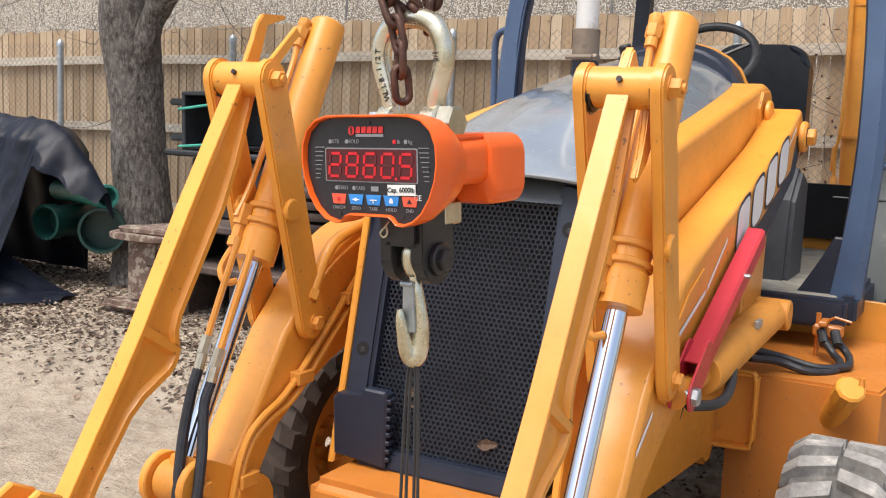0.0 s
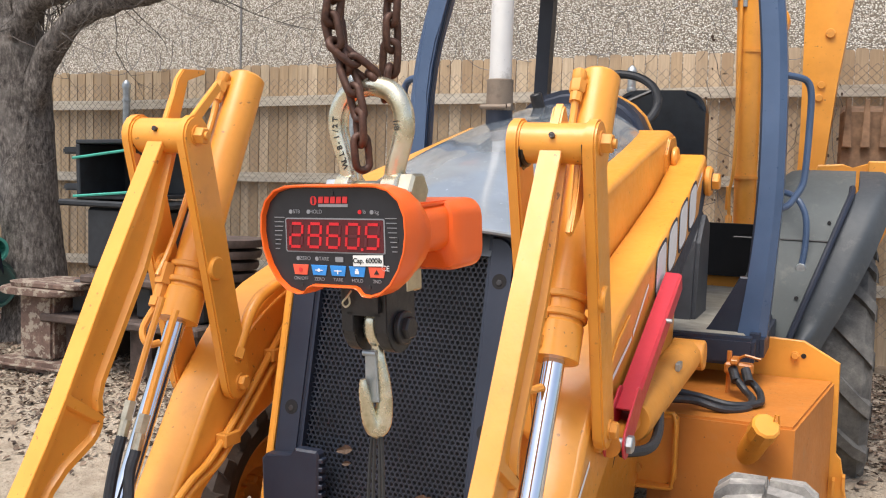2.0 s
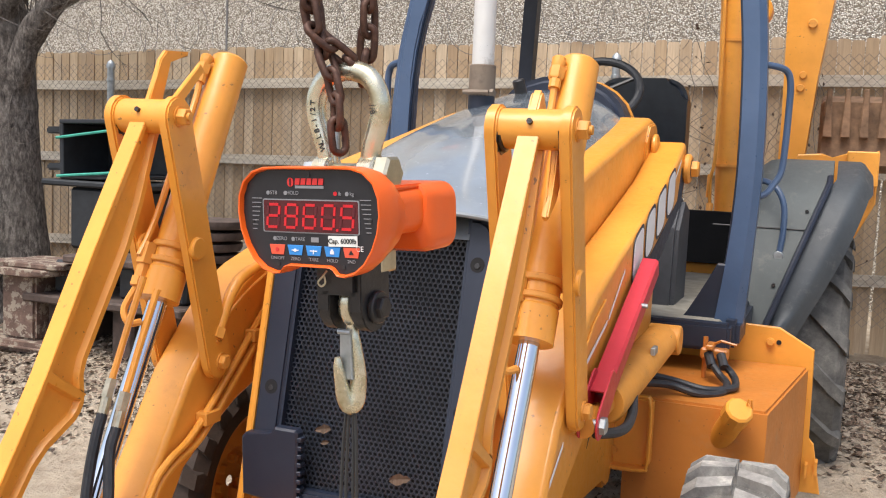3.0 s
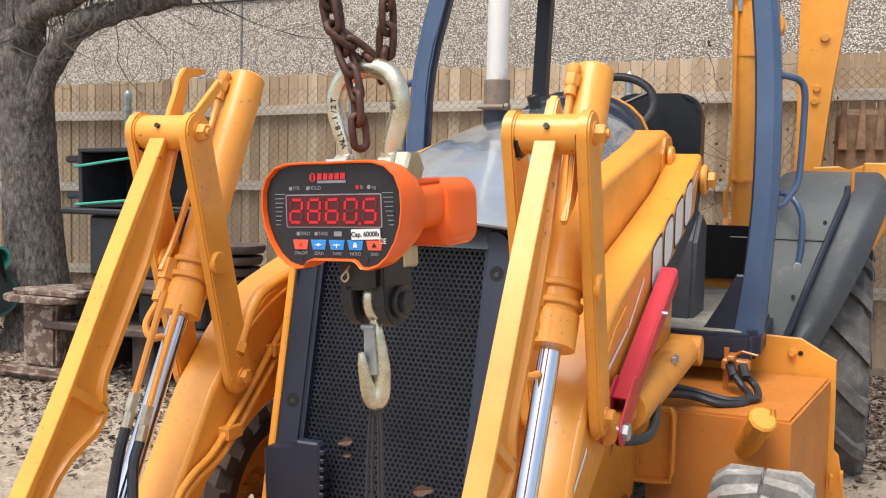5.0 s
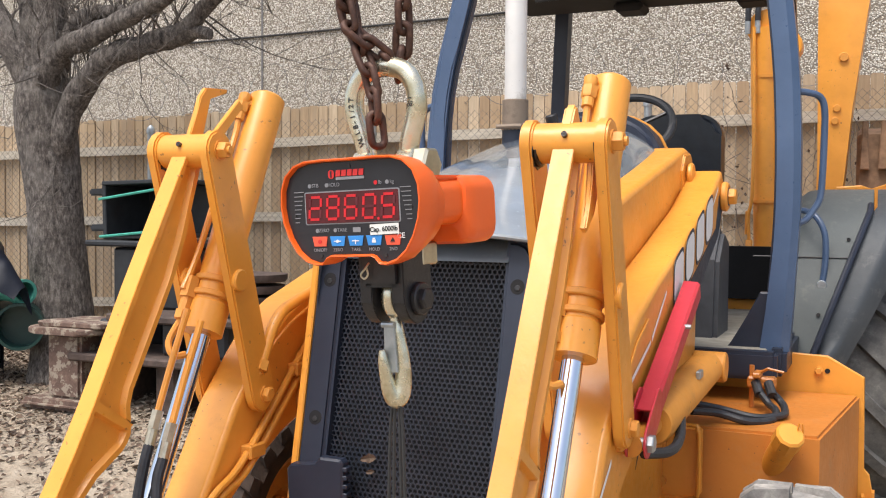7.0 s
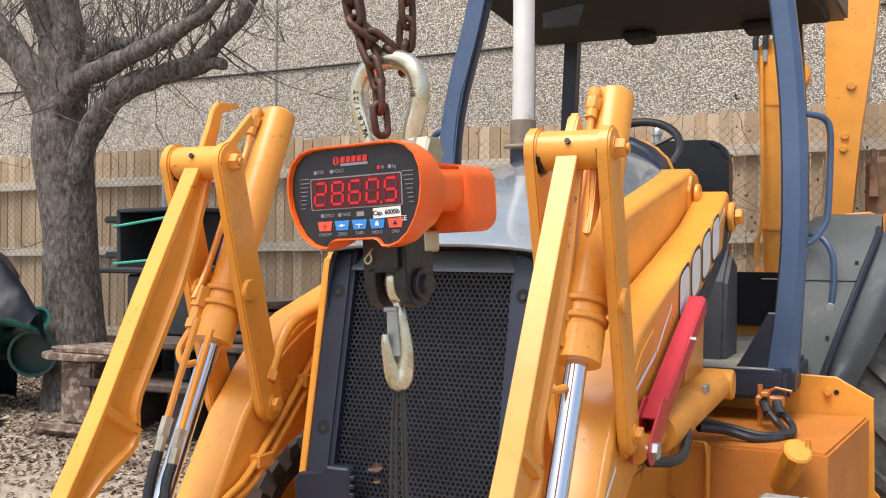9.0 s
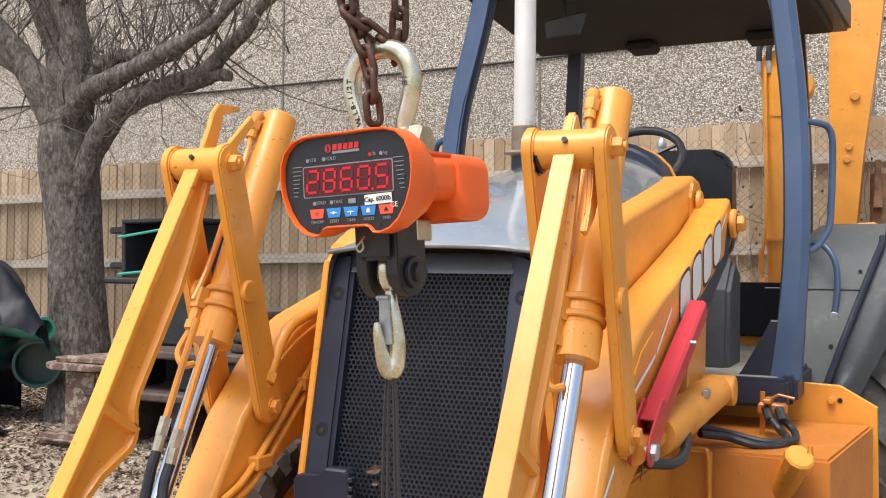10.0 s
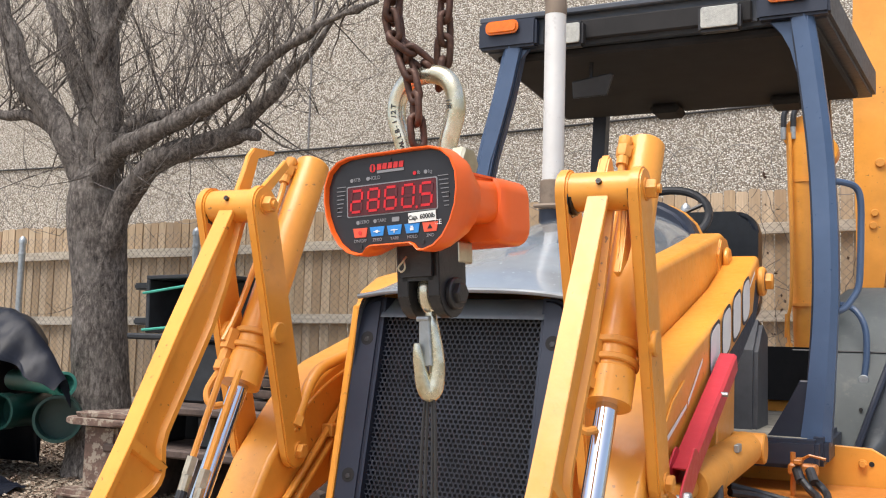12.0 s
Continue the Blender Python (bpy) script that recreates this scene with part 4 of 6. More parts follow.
def build_hood():
    # hood skin: rows from nose to dash, each a rounded arch
    rows = [(0.300, 0.335, 1.352, 1.368), (0.33, 0.345, 1.358, 1.395), (0.48, 0.36, 1.375, 1.46), (0.80, 0.385, 1.43, 1.585), (1.15, 0.40, 1.48, 1.675), (1.50, 0.41, 1.53, 1.745), (1.85, 0.415, 1.58, 1.80), (2.02, 0.415, 1.59, 1.82)]
    bm = bmesh.new()
    grid = []
    for y, w, ze, zt in rows:
        line = []
        for k in range(17):
            u = -1 + 2 * k / 16
            a = abs(u) ** 2.6
            x = XC + w * u
            z = zt - (zt - ze) * a
            z -= 0.018 * math.exp(-((u + 0.35) ** 2) / 0.02) * (1 if 0.4 < y < 1.3 else 0)
            line.append(bm.verts.new((x, y, z)))
        low = [bm.verts.new((XC - w - 0.006, y, ze - 0.24)), bm.verts.new((XC + w + 0.006, y, ze - 0.24))]
        grid.append([low[0], *line, low[1]])
    for a, b in zip(grid, grid[1:]):
        for k in range(len(a) - 1):
            bm.faces.new((a[k], a[k + 1], b[k + 1], b[k]))
    bm.faces.new(grid[-1])
    hood = part("hood", bm, HOOD, machine, "dusty blue-grey engine hood with a glossy top", smooth=50)
    sub = hood.modifiers.new("smooth", "SUBSURF")
    sub.levels = sub.render_levels = 2
    # front lip
    part("hood_lip", tube([(XC - 0.34, 0.315, 1.352), (XC - 0.2, 0.290, 1.367), (XC, 0.285, 1.371), (XC + 0.2, 0.290, 1.367), (XC + 0.34, 0.315, 1.352)], 0.008, 8), HOOD, hood)
    # cowl and dash behind the hood
    bm = bmesh.new()
    arch = []
    for k in range(13):
        t = math.pi * k / 12
        arch.append((XC + 0.02 - 0.30 * math.cos(t), 1.62 + 0.255 * math.sin(t) ** 0.8))
    arch = [(XC - 0.28, 1.4)] + arch + [(XC + 0.32, 1.4)]
    add_prism(bm, arch, 1.98, 2.16, "y", 0.03, seg=3)
    cw = part("cowl", bm, NAVY, machine, "dark dashboard cowl")
    rim = [(x, 2.168, z) for x, z in arch[1:-1]]
    part("cowl_trim", add_tube(bmesh.new(), rim, 0.007, 6), YELLOW_WORN, cw, "worn golden edge trim")
    part("filler_cap", rod((XC - 0.06, 1.72, 1.76), (XC - 0.075, 1.70, 1.83), 0.025, 14, bev=0.004), BLACK_STEEL, hood)


build_hood()


def build_exhaust():
    x, y = -0.158, 1.39
    ex = part("exhaust_pipe", rod((x, y, 1.84), (x, y, 2.53), 0.042, 22), EXHAUST, machine, "galvanised steel exhaust stack")
    part("sleeve", rod((x, y, 1.74), (x, y, 1.86), 0.050, 22, bev=0.003), EXHAUST_DIRTY, ex, "sooty brown sleeve")
    bm = rod((x, y, 1.745), (x, y, 1.765), 0.054, 22)
    add_rod(bm, (x - 0.055, y - 0.055, 1.755), (x + 0.050, y - 0.062, 1.755), 0.009, 8)
    add_nut(bm, (x + 0.055, y - 0.062, 1.755), (1, 0, 0), 0.013, 0.014)
    part("clamp", bm, EXHAUST_DIRTY, ex)
    part("base_pipe", rod((x, y, 1.60), (x, y, 1.75), 0.050, 20), NAVY, ex)
    part("curved_end", tube([(x, y, 2.525), (x, y, 2.57), (x - 0.015, y + 0.005, 2.63), (x - 0.06, y + 0.02, 2.70), (x - 0.13, y + 0.04, 2.75)], 0.043, 18, 4), EXHAUST_DIRTY, ex)


build_exhaust()


NX = -0.059


def lean(z):
    """How far back the raked nose stands at a height."""
    return 0.130 + 0.21 * (z - 1.235)


def raked(bm):
    for v in bm.verts:
        v.co.y += lean(v.co.z)
    return bm


def build_nose():
    """Radiator guard, raked forward at its foot: side frames, perforated sheet, shade-black core behind."""
    # core coloured near-black for the shade seen through the holes
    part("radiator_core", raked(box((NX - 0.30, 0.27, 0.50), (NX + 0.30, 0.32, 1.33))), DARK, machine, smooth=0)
    for s in (-1, 1):
        cut = [(NX + s * 0.336, 0.66), (NX + s * 0.250, 0.66), (NX + s * 0.250, 1.352), (NX + s * 0.285, 1.352), (NX + s * 0.312, 1.340), (NX + s * 0.328, 1.318), (NX + s * 0.336, 1.285)]
        fr = part("side_frame", raked(prism(cut, 0.195, 0.31, "y", 0.012, seg=3)), NAVY, machine, "dark blue-grey steel guard frame")
        for z in (1.228, 0.835):
            # near-black disc on the frame, painted shade of a bolt recess
            part("recess_shade_disc", raked(rod((NX + s * 0.292, 0.1940, z), (NX + s * 0.292, 0.23, z), 0.0205, 18)), DARK, fr)
            bolt = bmesh.new()
            add_nut(bolt, (NX + s * 0.292, 0.1955, z - 0.003), (0, -1, 0), 0.0085, 0.004)
            part("bolt_head", raked(bolt), BLACK_STEEL, fr)
    # lighter hood paint here stands in for sky reflected on the slope
    part("top_frame", raked(prism([(0.197, 1.292), (0.203, 1.304), (0.262, 1.350), (0.30, 1.354), (0.30, 1.292)], NX - 0.262, NX + 0.262, "x", 0.004)), HOOD, machine, "sloping blue-grey grille header, coloured lighter for sky sheen")
    part("foot_rail", raked(box((NX - 0.262, 0.195, 0.512), (NX + 0.30, 0.26, 0.566), None, 0.008, 2)), NAVY, machine)
    # stepped lower guard
    for s in (-1,):
        o = [(NX + s * 0.330, 0.535), (NX + s * 0.338, 0.700), (NX + s * 0.325, 0.715), (NX + s * 0.240, 0.715), (NX + s * 0.232, 0.742), (NX + s * 0.165, 0.742), (NX + s * 0.157, 0.732), (NX + s * 0.157, 0.520)]
        part("lower_guard", prism(o, 0.160, 0.200, "y", 0.006), NAVY, machine, "dark lower guard plate")
        for k in range(8):
            part("guard_tooth", box((NX + s * 0.154 - 0.008, 0.164, 0.54 + 0.024 * k), (NX + s * 0.154 + 0.008, 0.192, 0.553 + 0.024 * k), None, 0.002), NAVY, machine)
    # perforated sheet: round holes in a hexagonal lattice
    verts, faces = [], []
    pitch = 0.0152
    r = 0.0065
    R = pitch / math.sqrt(3) * 1.01
    rows = int((1.296 - 0.555) / (pitch * 0.866))
    for j in range(rows):
        z = 1.290 - j * pitch * 0.866
        for i in range(int(0.50 / pitch) + 1):
            x = NX - 0.252 + pitch * (i + 0.5 + (0.5 if j % 2 else 0))
            if x > NX + 0.254:
                continue
            k = len(verts)
            y = 0.226 + lean(z) + 0.005 * noise.noise((x * 4, z * 4, 1.0))
            for rad, dy in ((R, 0.0), (r, 0.0), (r * 0.97, 0.004)):
                for q in range(6):
                    t = math.radians(60 * q + 30)
                    verts.append((x + rad * math.cos(t), y + dy, z + rad * math.sin(t)))
            for q in range(6):
                q2 = (q + 1) % 6
                faces.append((k + q, k + q2, k + 6 + q2, k + 6 + q))
                faces.append((k + 6 + q, k + 6 + q2, k + 12 + q2, k + 12 + q))
    me = bpy.data.meshes.new("perforated_sheet")
    me.from_pydata(verts, [], faces)
    me.materials.append(MESH)
    part("perforated_sheet", me, None, machine, "dark steel sheet with hexagonal holes", kind="stuff")
    # dry leaves caught in the holes
    rnd = random.Random(17)
    for lx, lz, size in ((0.075, 0.635, 0.030), (-0.175, 0.735, 0.024), (-0.165, 0.70, 0.014)):
        leaf = bmesh.new()
        rows = []
        for i in range(7):
            u = i / 6
            half = size * 0.55 * math.sin(math.pi * (0.08 + 0.86 * u)) * rnd.uniform(0.7, 1.15)
            y = 0.218 + lean(lz) - 0.006 * rnd.random()
            rows.append([leaf.verts.new((lx + (u - 0.5) * size * 2, y - 0.004 * abs(q), lz + q * half + 0.4 * (u - 0.5) * size)) for q in (-1, 0, 1)])
        for a, b in zip(rows, rows[1:]):
            for q in range(2):
                leaf.faces.new((a[q], a[q + 1], b[q + 1], b[q]))
        part("caught_leaf", leaf, LITTER, machine, "dry curled leaf caught in the grille", smooth=0)
    # yellow side cheeks of the nose
    for s in (-1, 1):
        o = [(0.200, 1.325), (0.30, 1.365), (0.6, 1.2), (0.6, 0.5), (0.20, 0.5)]
        x = NX + s * 0.350
        part("nose_cheek", raked(prism(o, x - 0.011, x + 0.011, "x", 0.004)), YELLOW, machine)
    # front frame casting under the guard
    part("front_frame", box((-0.372, 0.0, 0.20), (0.34, 0.75, 0.512), None, 0.03, 3), TANK, machine, "yellow front frame casting")
    part("axle", box((XC - 0.85, 0.82, 0.14), (XC + 0.85, 0.98, 0.30), None, 0.03, 2), GREASY, machine, "oily front axle")
    # plain engine box, its near-black standing in for shade under the hood
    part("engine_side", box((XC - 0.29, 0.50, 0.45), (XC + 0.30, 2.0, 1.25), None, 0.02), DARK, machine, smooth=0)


build_nose()


def add_lug_tyre(name, cx, y, z, R, W, rim_r, lugs, skew, side):
    bm = bmesh.new()
    hw = W / 2
    prof = [(rim_r, -hw * 0.75), (rim_r + 0.02, -hw * 0.92), ((R + rim_r) / 2, -hw * 1.0), (R - 0.075, -hw * 0.95), (R - 0.035, -hw * 0.8), (R - 0.03, 0), (R - 0.035, hw * 0.8), (R - 0.075, hw * 0.95), ((R + rim_r) / 2, hw), (rim_r + 0.02, hw * 0.92), (rim_r, hw * 0.75)]
    m = Matrix.Translation((cx, y, z)) @ pose(0, 0, 0, 0, 90, 0)
    add_lathe(bm, prof, m, 48, False)
    # left front tyre and lugs get the rubber with shadow in its colour
    ty = part("tyre", bm, SHADED_RUBBER if R < 0.6 and cx < 0 else RUBBER, machine, "dusty black tractor tyre with worn lugs", smooth=40)
    bm = bmesh.new()
    for k in range(lugs):
        for s in (-1, 1):
            a0 = 2 * math.pi * (k + (0.5 if s > 0 else 0)) / lugs
            pts = []
            for u in (0.04, 0.35, 0.7, 0.97, 1.02):
                a = a0 + skew * u
                rr = R - (0.0 if u < 0.9 else 0.03) - (0.055 if u > 1.0 else 0)
                pts.append((s * hw * u, a, rr))
            th = 0.105 * (0.8 / R) if R > 0.6 else 0.15
            ring = []
            for xx, a, rr in pts:
                base = R - 0.07
                q = []
                for da, rad in ((-th * 0.62, base), (-th * 0.42, rr), (th * 0.42, rr), (th * 0.62, base)):
                    q.append(bm.verts.new((cx + xx, y - rad * math.sin(a + da), z + rad * math.cos(a + da))))
                ring.append(q)
            for p, q in zip(ring, ring[1:]):
                for i in range(3):
                    bm.faces.new((p[i], p[i + 1], q[i + 1], q[i]))
            bm.faces.new(ring[0])
            bm.faces.new(ring[-1])
    part("tread_lug", bm, LUG if R < 0.6 and cx > 0 else (SHADED_RUBBER if R < 0.6 else RUBBER), ty, smooth=30, kind="stuff")
    bm = bmesh.new()
    add_lathe(bm, [(0.02, side * 0.02), (rim_r * 0.45, side * 0.02), (rim_r * 0.5, side * 0.05), (rim_r * 0.85, side * 0.03), (rim_r * 0.95, side * hw * 0.75), (rim_r + 0.012, side * hw * 0.78)], m, 30, False)
    for k in range(8):
        t = 2 * math.pi * k / 8
        c = m @ Vector((rim_r * 0.33 * math.cos(t), rim_r * 0.33 * math.sin(t), side * 0.02))
        add_nut(bm, c, (side, 0, 0), 0.018, 0.03)
    part("rim", bm, YELLOW_WORN, ty, "yellow wheel rim")


add_lug_tyre("front", 0.905, 0.90, 0.215, 0.40, 0.30, 0.21, 22, 0.13, 1)
add_lug_tyre("front", -0.955, 0.92, 0.255, 0.44, 0.30, 0.27, 20, 0.16, 1)
add_lug_tyre("rear", 1.00, 3.55, 0.50, 0.69, 0.46, 0.31, 16, 0.33, 1)
add_lug_tyre("rear", -1.08, 3.55, 0.50, 0.69, 0.46, 0.31, 16, 0.33, -1)


def build_tank_and_frame():
    # side tank with a filler neck
    bm = prism([(0.455, 1.42), (0.955, 1.42), (1.065, 2.34), (0.40, 2.34)], 0.10, 0.662, "z", 0.010, seg=2)
    tank = part("side_tank", bm, TANK, machine, "yellow steel side tank with dusty top")
    bm = rod((0.793, 1.46, 0.53), (0.846, 1.362, 0.640), 0.044, 18)
    part("filler_neck", bm, YELLOW, tank)
    bm = rod((0.842, 1.369, 0.632), (0.868, 1.320, 0.686), 0.050, 10, bev=0.008)
    add_tube(bm, [(0.885, 1.345, 0.68), (0.893, 1.335, 0.72), (0.903, 1.335, 0.72), (0.905, 1.35, 0.68)], 0.003, 5)
    part("filler_cap", bm, YELLOW, tank, "round yellow filler cap")
    # tall plate behind the tank
    o = [(0.40, 0.10), (1.15, 0.10), (1.11, 0.32), (1.085, 0.34), (1.085, 0.735), (0.935, 0.82), (0.40, 0.84)]
    pl = part("fender_plate", prism(o, 2.36, 2.385, "y", 0.004), YELLOW, machine, "yellow upright steel plate")
    bm = rod((0.90, 2.34, 0.755), (0.90, 2.365, 0.755), 0.018, 12)
    add_nut(bm, (0.90, 2.345, 0.755), (0, -1, 0), 0.016, 0.014)
    part("bolt", bm, YELLOW_WORN, pl)
    # solid dark disc gives the shade of a hole that isn't cut
    part("hole_shade_disc", rod((0.935, 2.356, 0.755), (0.935, 2.3595, 0.755), 0.011, 12), DARK, pl)
    for k in range(4):
        part("step_tooth", box((1.0 + 0.04 * k, 2.30, 0.14 + 0.02 * k), (1.012 + 0.04 * k, 2.36, 0.20 + 0.02 * k)), YELLOW_WORN, pl)
    # flanged bracket bolted ahead of the tank
    o = [(0.385, 0.665), (0.545, 0.675), (0.558, 0.66), (0.558, 0.43), (0.545, 0.412), (0.47, 0.405), (0.455, 0.38), (0.44, 0.405), (0.385, 0.405)]
    br = part("frame_bracket", prism(o, 1.385, 1.405, "y", 0.004), YELLOW, machine, "yellow flanged frame bracket")
    part("bracket_rim", tube([(0.385, 1.34, 0.668), (0.53, 1.335, 0.682), (0.556, 1.335, 0.665), (0.562, 1.335, 0.60), (0.562, 1.335, 0.47), (0.556, 1.335, 0.425), (0.54, 1.335, 0.408), (0.385, 1.34, 0.402)], 0.006, 8), YELLOW, br)
    for lo, hi in (((0.385, 1.335, 0.664), (0.548, 1.40, 0.676)), ((0.552, 1.335, 0.43), (0.564, 1.40, 0.66)), ((0.385, 1.335, 0.402), (0.545, 1.40, 0.412))):
        part("bracket_flange", box(lo, hi, None, 0.003), YELLOW, br)
    for z in (0.60, 0.46):
        bm = rod((0.42, 1.36, z), (0.42, 1.386, z), 0.020, 14)
        add_nut(bm, (0.42, 1.376, z), (0, -1, 0), 0.015, 0.012)
        part("bracket_bolt", bm, YELLOW_WORN, br)
    part("side_rail", prism([(0.3, 0.47), (0.9, 0.42), (1.22, 0.40), (1.27, 0.345), (1.33, 0.345), (1.36, 0.41), (3.2, 0.42), (3.2, 0.655), (0.3, 0.66)], 0.335, 0.425, "x", 0.010, seg=2), YELLOW, machine, "yellow chassis rail")
    part("side_rail", box((XC - 0.47, 1.35, 0.40), (XC - 0.37, 3.2, 0.64), None, 0.012), YELLOW, machine, "yellow chassis rail")
    # hoses and valve on top of the tank
    for k, pts in enumerate(([(0.52, 1.40, 0.72), (0.60, 1.50, 0.70), (0.70, 1.52, 0.675), (0.775, 1.60, 0.67), (0.785, 1.70, 0.685), (0.755, 1.76, 0.70), (0.72, 1.78, 0.735)],
                             [(0.50, 1.50, 0.73), (0.60, 1.58, 0.70), (0.72, 1.58, 0.68), (0.81, 1.66, 0.68), (0.81, 1.76, 0.69), (0.79, 1.80, 0.71), (0.765, 1.80, 0.735)],
                             [(0.575, 0.36, 0.80), (0.62, 0.48, 0.785), (0.625, 0.60, 0.80), (0.60, 0.74, 0.845)])):
        part("rubber_hose", tube(pts, 0.0145, 9), HOSE, machine, "black rubber hydraulic hose")
    bm = bmesh.new()
    for k in range(2):
        add_rod(bm, (0.715 + 0.048 * k, 1.785, 0.73), (0.695 + 0.048 * k, 1.83, 0.77), 0.019, 10)
    part("hose_end", bm, HOSE, machine)
    bm = box((0.66, 1.84, 0.745), (0.77, 1.89, 0.79), None, 0.008)
    add_box(bm, (0.685, 1.80, 0.79), (0.715, 1.90, 0.81), None, 0.004)
    add_tube(bm, [(0.70, 1.86, 0.80), (0.74, 1.84, 0.825), (0.80, 1.83, 0.815)], 0.006, 6)
    add_rod(bm, (0.675, 1.88, 0.62), (0.675, 1.88, 0.83), 0.010, 10)
    part("valve_block", bm, GREASY, machine, "greasy valve block")


build_tank_and_frame()


def build_cab():
    # floor and sill
    fl = part("cab_floor", box((XC - 0.75, 2.02, 0.81), (XC + 0.75, 3.9, 0.865), None, 0.01), FLOOR_MAT, machine, "dusty grey floor plate")
    part("cab_sill", box((XC - 0.78, 1.97, 0.755), (XC + 0.80, 2.06, 0.87), None, 0.015, 2), NAVY, machine)
    for s in (-1, 1):
        x = XC + s * 0.79
        part("side_sill", box((x - 0.04, 2.06, 0.76), (x + 0.04, 2.80, 0.875), None, 0.02, 2), NAVY, machine)
    # posts
    for s in (-1, 1):
        pts = [(XC + s * (0.715 if s > 0 else 0.66), 2.30, 2.70), (XC + s * (0.75 if s > 0 else 0.71), 2.29, 2.45), (XC + s * 0.80, 2.25, 2.0), (XC + s * 0.815, 2.22, 1.5), (XC + s * 0.795, 2.20, 1.1), (XC + s * 0.765, 2.20, 0.78)]
        P = smooth_path(pts, 4)
        bm = bmesh.new()
        prof = [(-0.048, -0.045), (0.02, -0.055), (0.048, -0.03), (0.048, 0.05), (-0.048, 0.05)]
        rings = []
        for i, p in enumerate(P):
            low = i / (len(P) - 1)
            g = 1 + 0.28 * max(0, low - 0.72) / 0.28
            rings.append([bm.verts.new((p.x + s * u * g, p.y + v * g, p.z)) for u, v in prof])
        for a, b in zip(rings, rings[1:]):
            for k in range(5):
                bm.faces.new((a[k], a[(k + 1) % 5], b[(k + 1) % 5], b[k]))
        bm.faces.new(rings[0])
        bm.faces.new(rings[-1])
        bmesh.ops.bevel(bm, geom=[e for e in bm.edges if abs((e.verts[0].co - e.verts[1].co).normalized().z) > 0.7], offset=0.008, segments=2, affect="EDGES")
        post = part("front_post", bm, NAVY_LIGHT, machine, "blue-grey steel canopy post")
        seal = [(p.x - s * 0.050, p.y - 0.01, p.z) for p in P]
        part("edge_flange", add_tube(bmesh.new(), seal, 0.010, 6), NAVY, post)
        # foot gusset
        xin = XC + s * 0.53
        xo = XC + s * 0.74
        o = [(xin, 0.80), (xo + s * 0.08, 0.80), (xo + s * 0.07, 1.10), (xo - s * 0.03, 1.10), (xin + s * 0.07, 0.88)]
        part("post_gusset", prism(o, 2.165, 2.215, "y", 0.006), NAVY, post)
        # rear post
        pr = [(XC + s * 0.66, 3.80, 2.70), (XC + s * 0.70, 3.84, 1.9), (XC + s * 0.70, 3.86, 1.2)]
        bm = bmesh.new()
        add_tube(bm, smooth_path(pr, 4), 0.06, 4)
        part("rear_post", bm, NAVY, machine, smooth=20)
        # top corner bracket
        o = [(XC + s * 0.575, 2.685), (XC + s * 0.68, 2.685), (XC + s * 0.72, 2.42), (XC + s * 0.685, 2.46), (XC + s * 0.665, 2.56), (XC + s * 0.63, 2.63)]
        part("corner_bracket", prism(o, 2.28, 2.31, "y", 0.004), NAVY_LIGHT, post)
    # grab handles
    x = XC + 0.86
    hd = part("grab_handle", tube([(XC + 0.80, 2.25, 1.955), (x + 0.025, 2.28, 1.945), (x + 0.068, 2.31, 1.925), (x + 0.084, 2.32, 1.87), (x + 0.084, 2.325, 1.75), (x + 0.080, 2.325, 1.60), (x + 0.072, 2.32, 1.50), (x + 0.045, 2.30, 1.445), (x + 0.01, 2.26, 1.40), (XC + 0.80, 2.23, 1.38)], 0.0145, 10), NAVY_LIGHT, machine, "bent blue-grey grab handle")
    part("grab_handle", tube(mirror_x([(XC + 0.80, 2.25, 1.955), (x + 0.025, 2.28, 1.945), (x + 0.068, 2.31, 1.925), (x + 0.084, 2.32, 1.87), (x + 0.084, 2.325, 1.75), (x + 0.080, 2.325, 1.60), (x + 0.072, 2.32, 1.50), (x + 0.045, 2.30, 1.445), (x + 0.01, 2.26, 1.40), (XC + 0.80, 2.23, 1.38)], XC), 0.017, 10), NAVY_LIGHT, machine, "bent blue-grey grab handle")
    part("inner_handle", tube([(0.72, 2.98, 1.43), (0.78, 2.93, 1.45), (0.845, 2.89, 1.42), (0.888, 2.86, 1.34), (0.895, 2.84, 1.22), (0.884, 2.825, 1.10)], 0.015, 10), NAVY_LIGHT, machine)
    part("handle_foot", rod((0.882, 2.85, 1.095), (0.882, 2.81, 1.095), 0.024, 14, bev=0.004), GALV, machine)
    # canopy roof
    roof = part("canopy_roof", prism([(XC - 0.83, 2.30), (XC + 0.83, 2.30), (XC + 0.945, 3.90), (XC - 0.945, 3.90)], 2.69, 2.86, "z", 0.018, seg=2), CANOPY, machine, "dark grey steel canopy roof")
    part("roof_lining", prism([(XC - 0.77, 2.35), (XC + 0.77, 2.35), (XC + 0.86, 3.70), (XC - 0.86, 3.70)], 2.645, 2.689, "z", 0.012), UNDER, roof, "black sagging roof lining")
    part("front_channel", box((XC - 0.50, 2.268, 2.70), (XC + 0.50, 2.298, 2.80), None, 0.008), UNDER, roof)
    part("top_flange", box((XC - 0.84, 2.26, 2.835), (XC + 0.84, 2.298, 2.865), None, 0.006), CANOPY, roof)
    for s in (-1, 1):
        c = XC + s * 0.68
        bl = part("lamp_housing", box((c - 0.155, 2.235, 2.69), (c + 0.155, 2.297, 2.832), None, 0.012, 2), NAVY, roof, "dark corner lamp housing")
        o = rounded(0.175, 0.068, 0.028, 4, c - 0.02, 2.79)
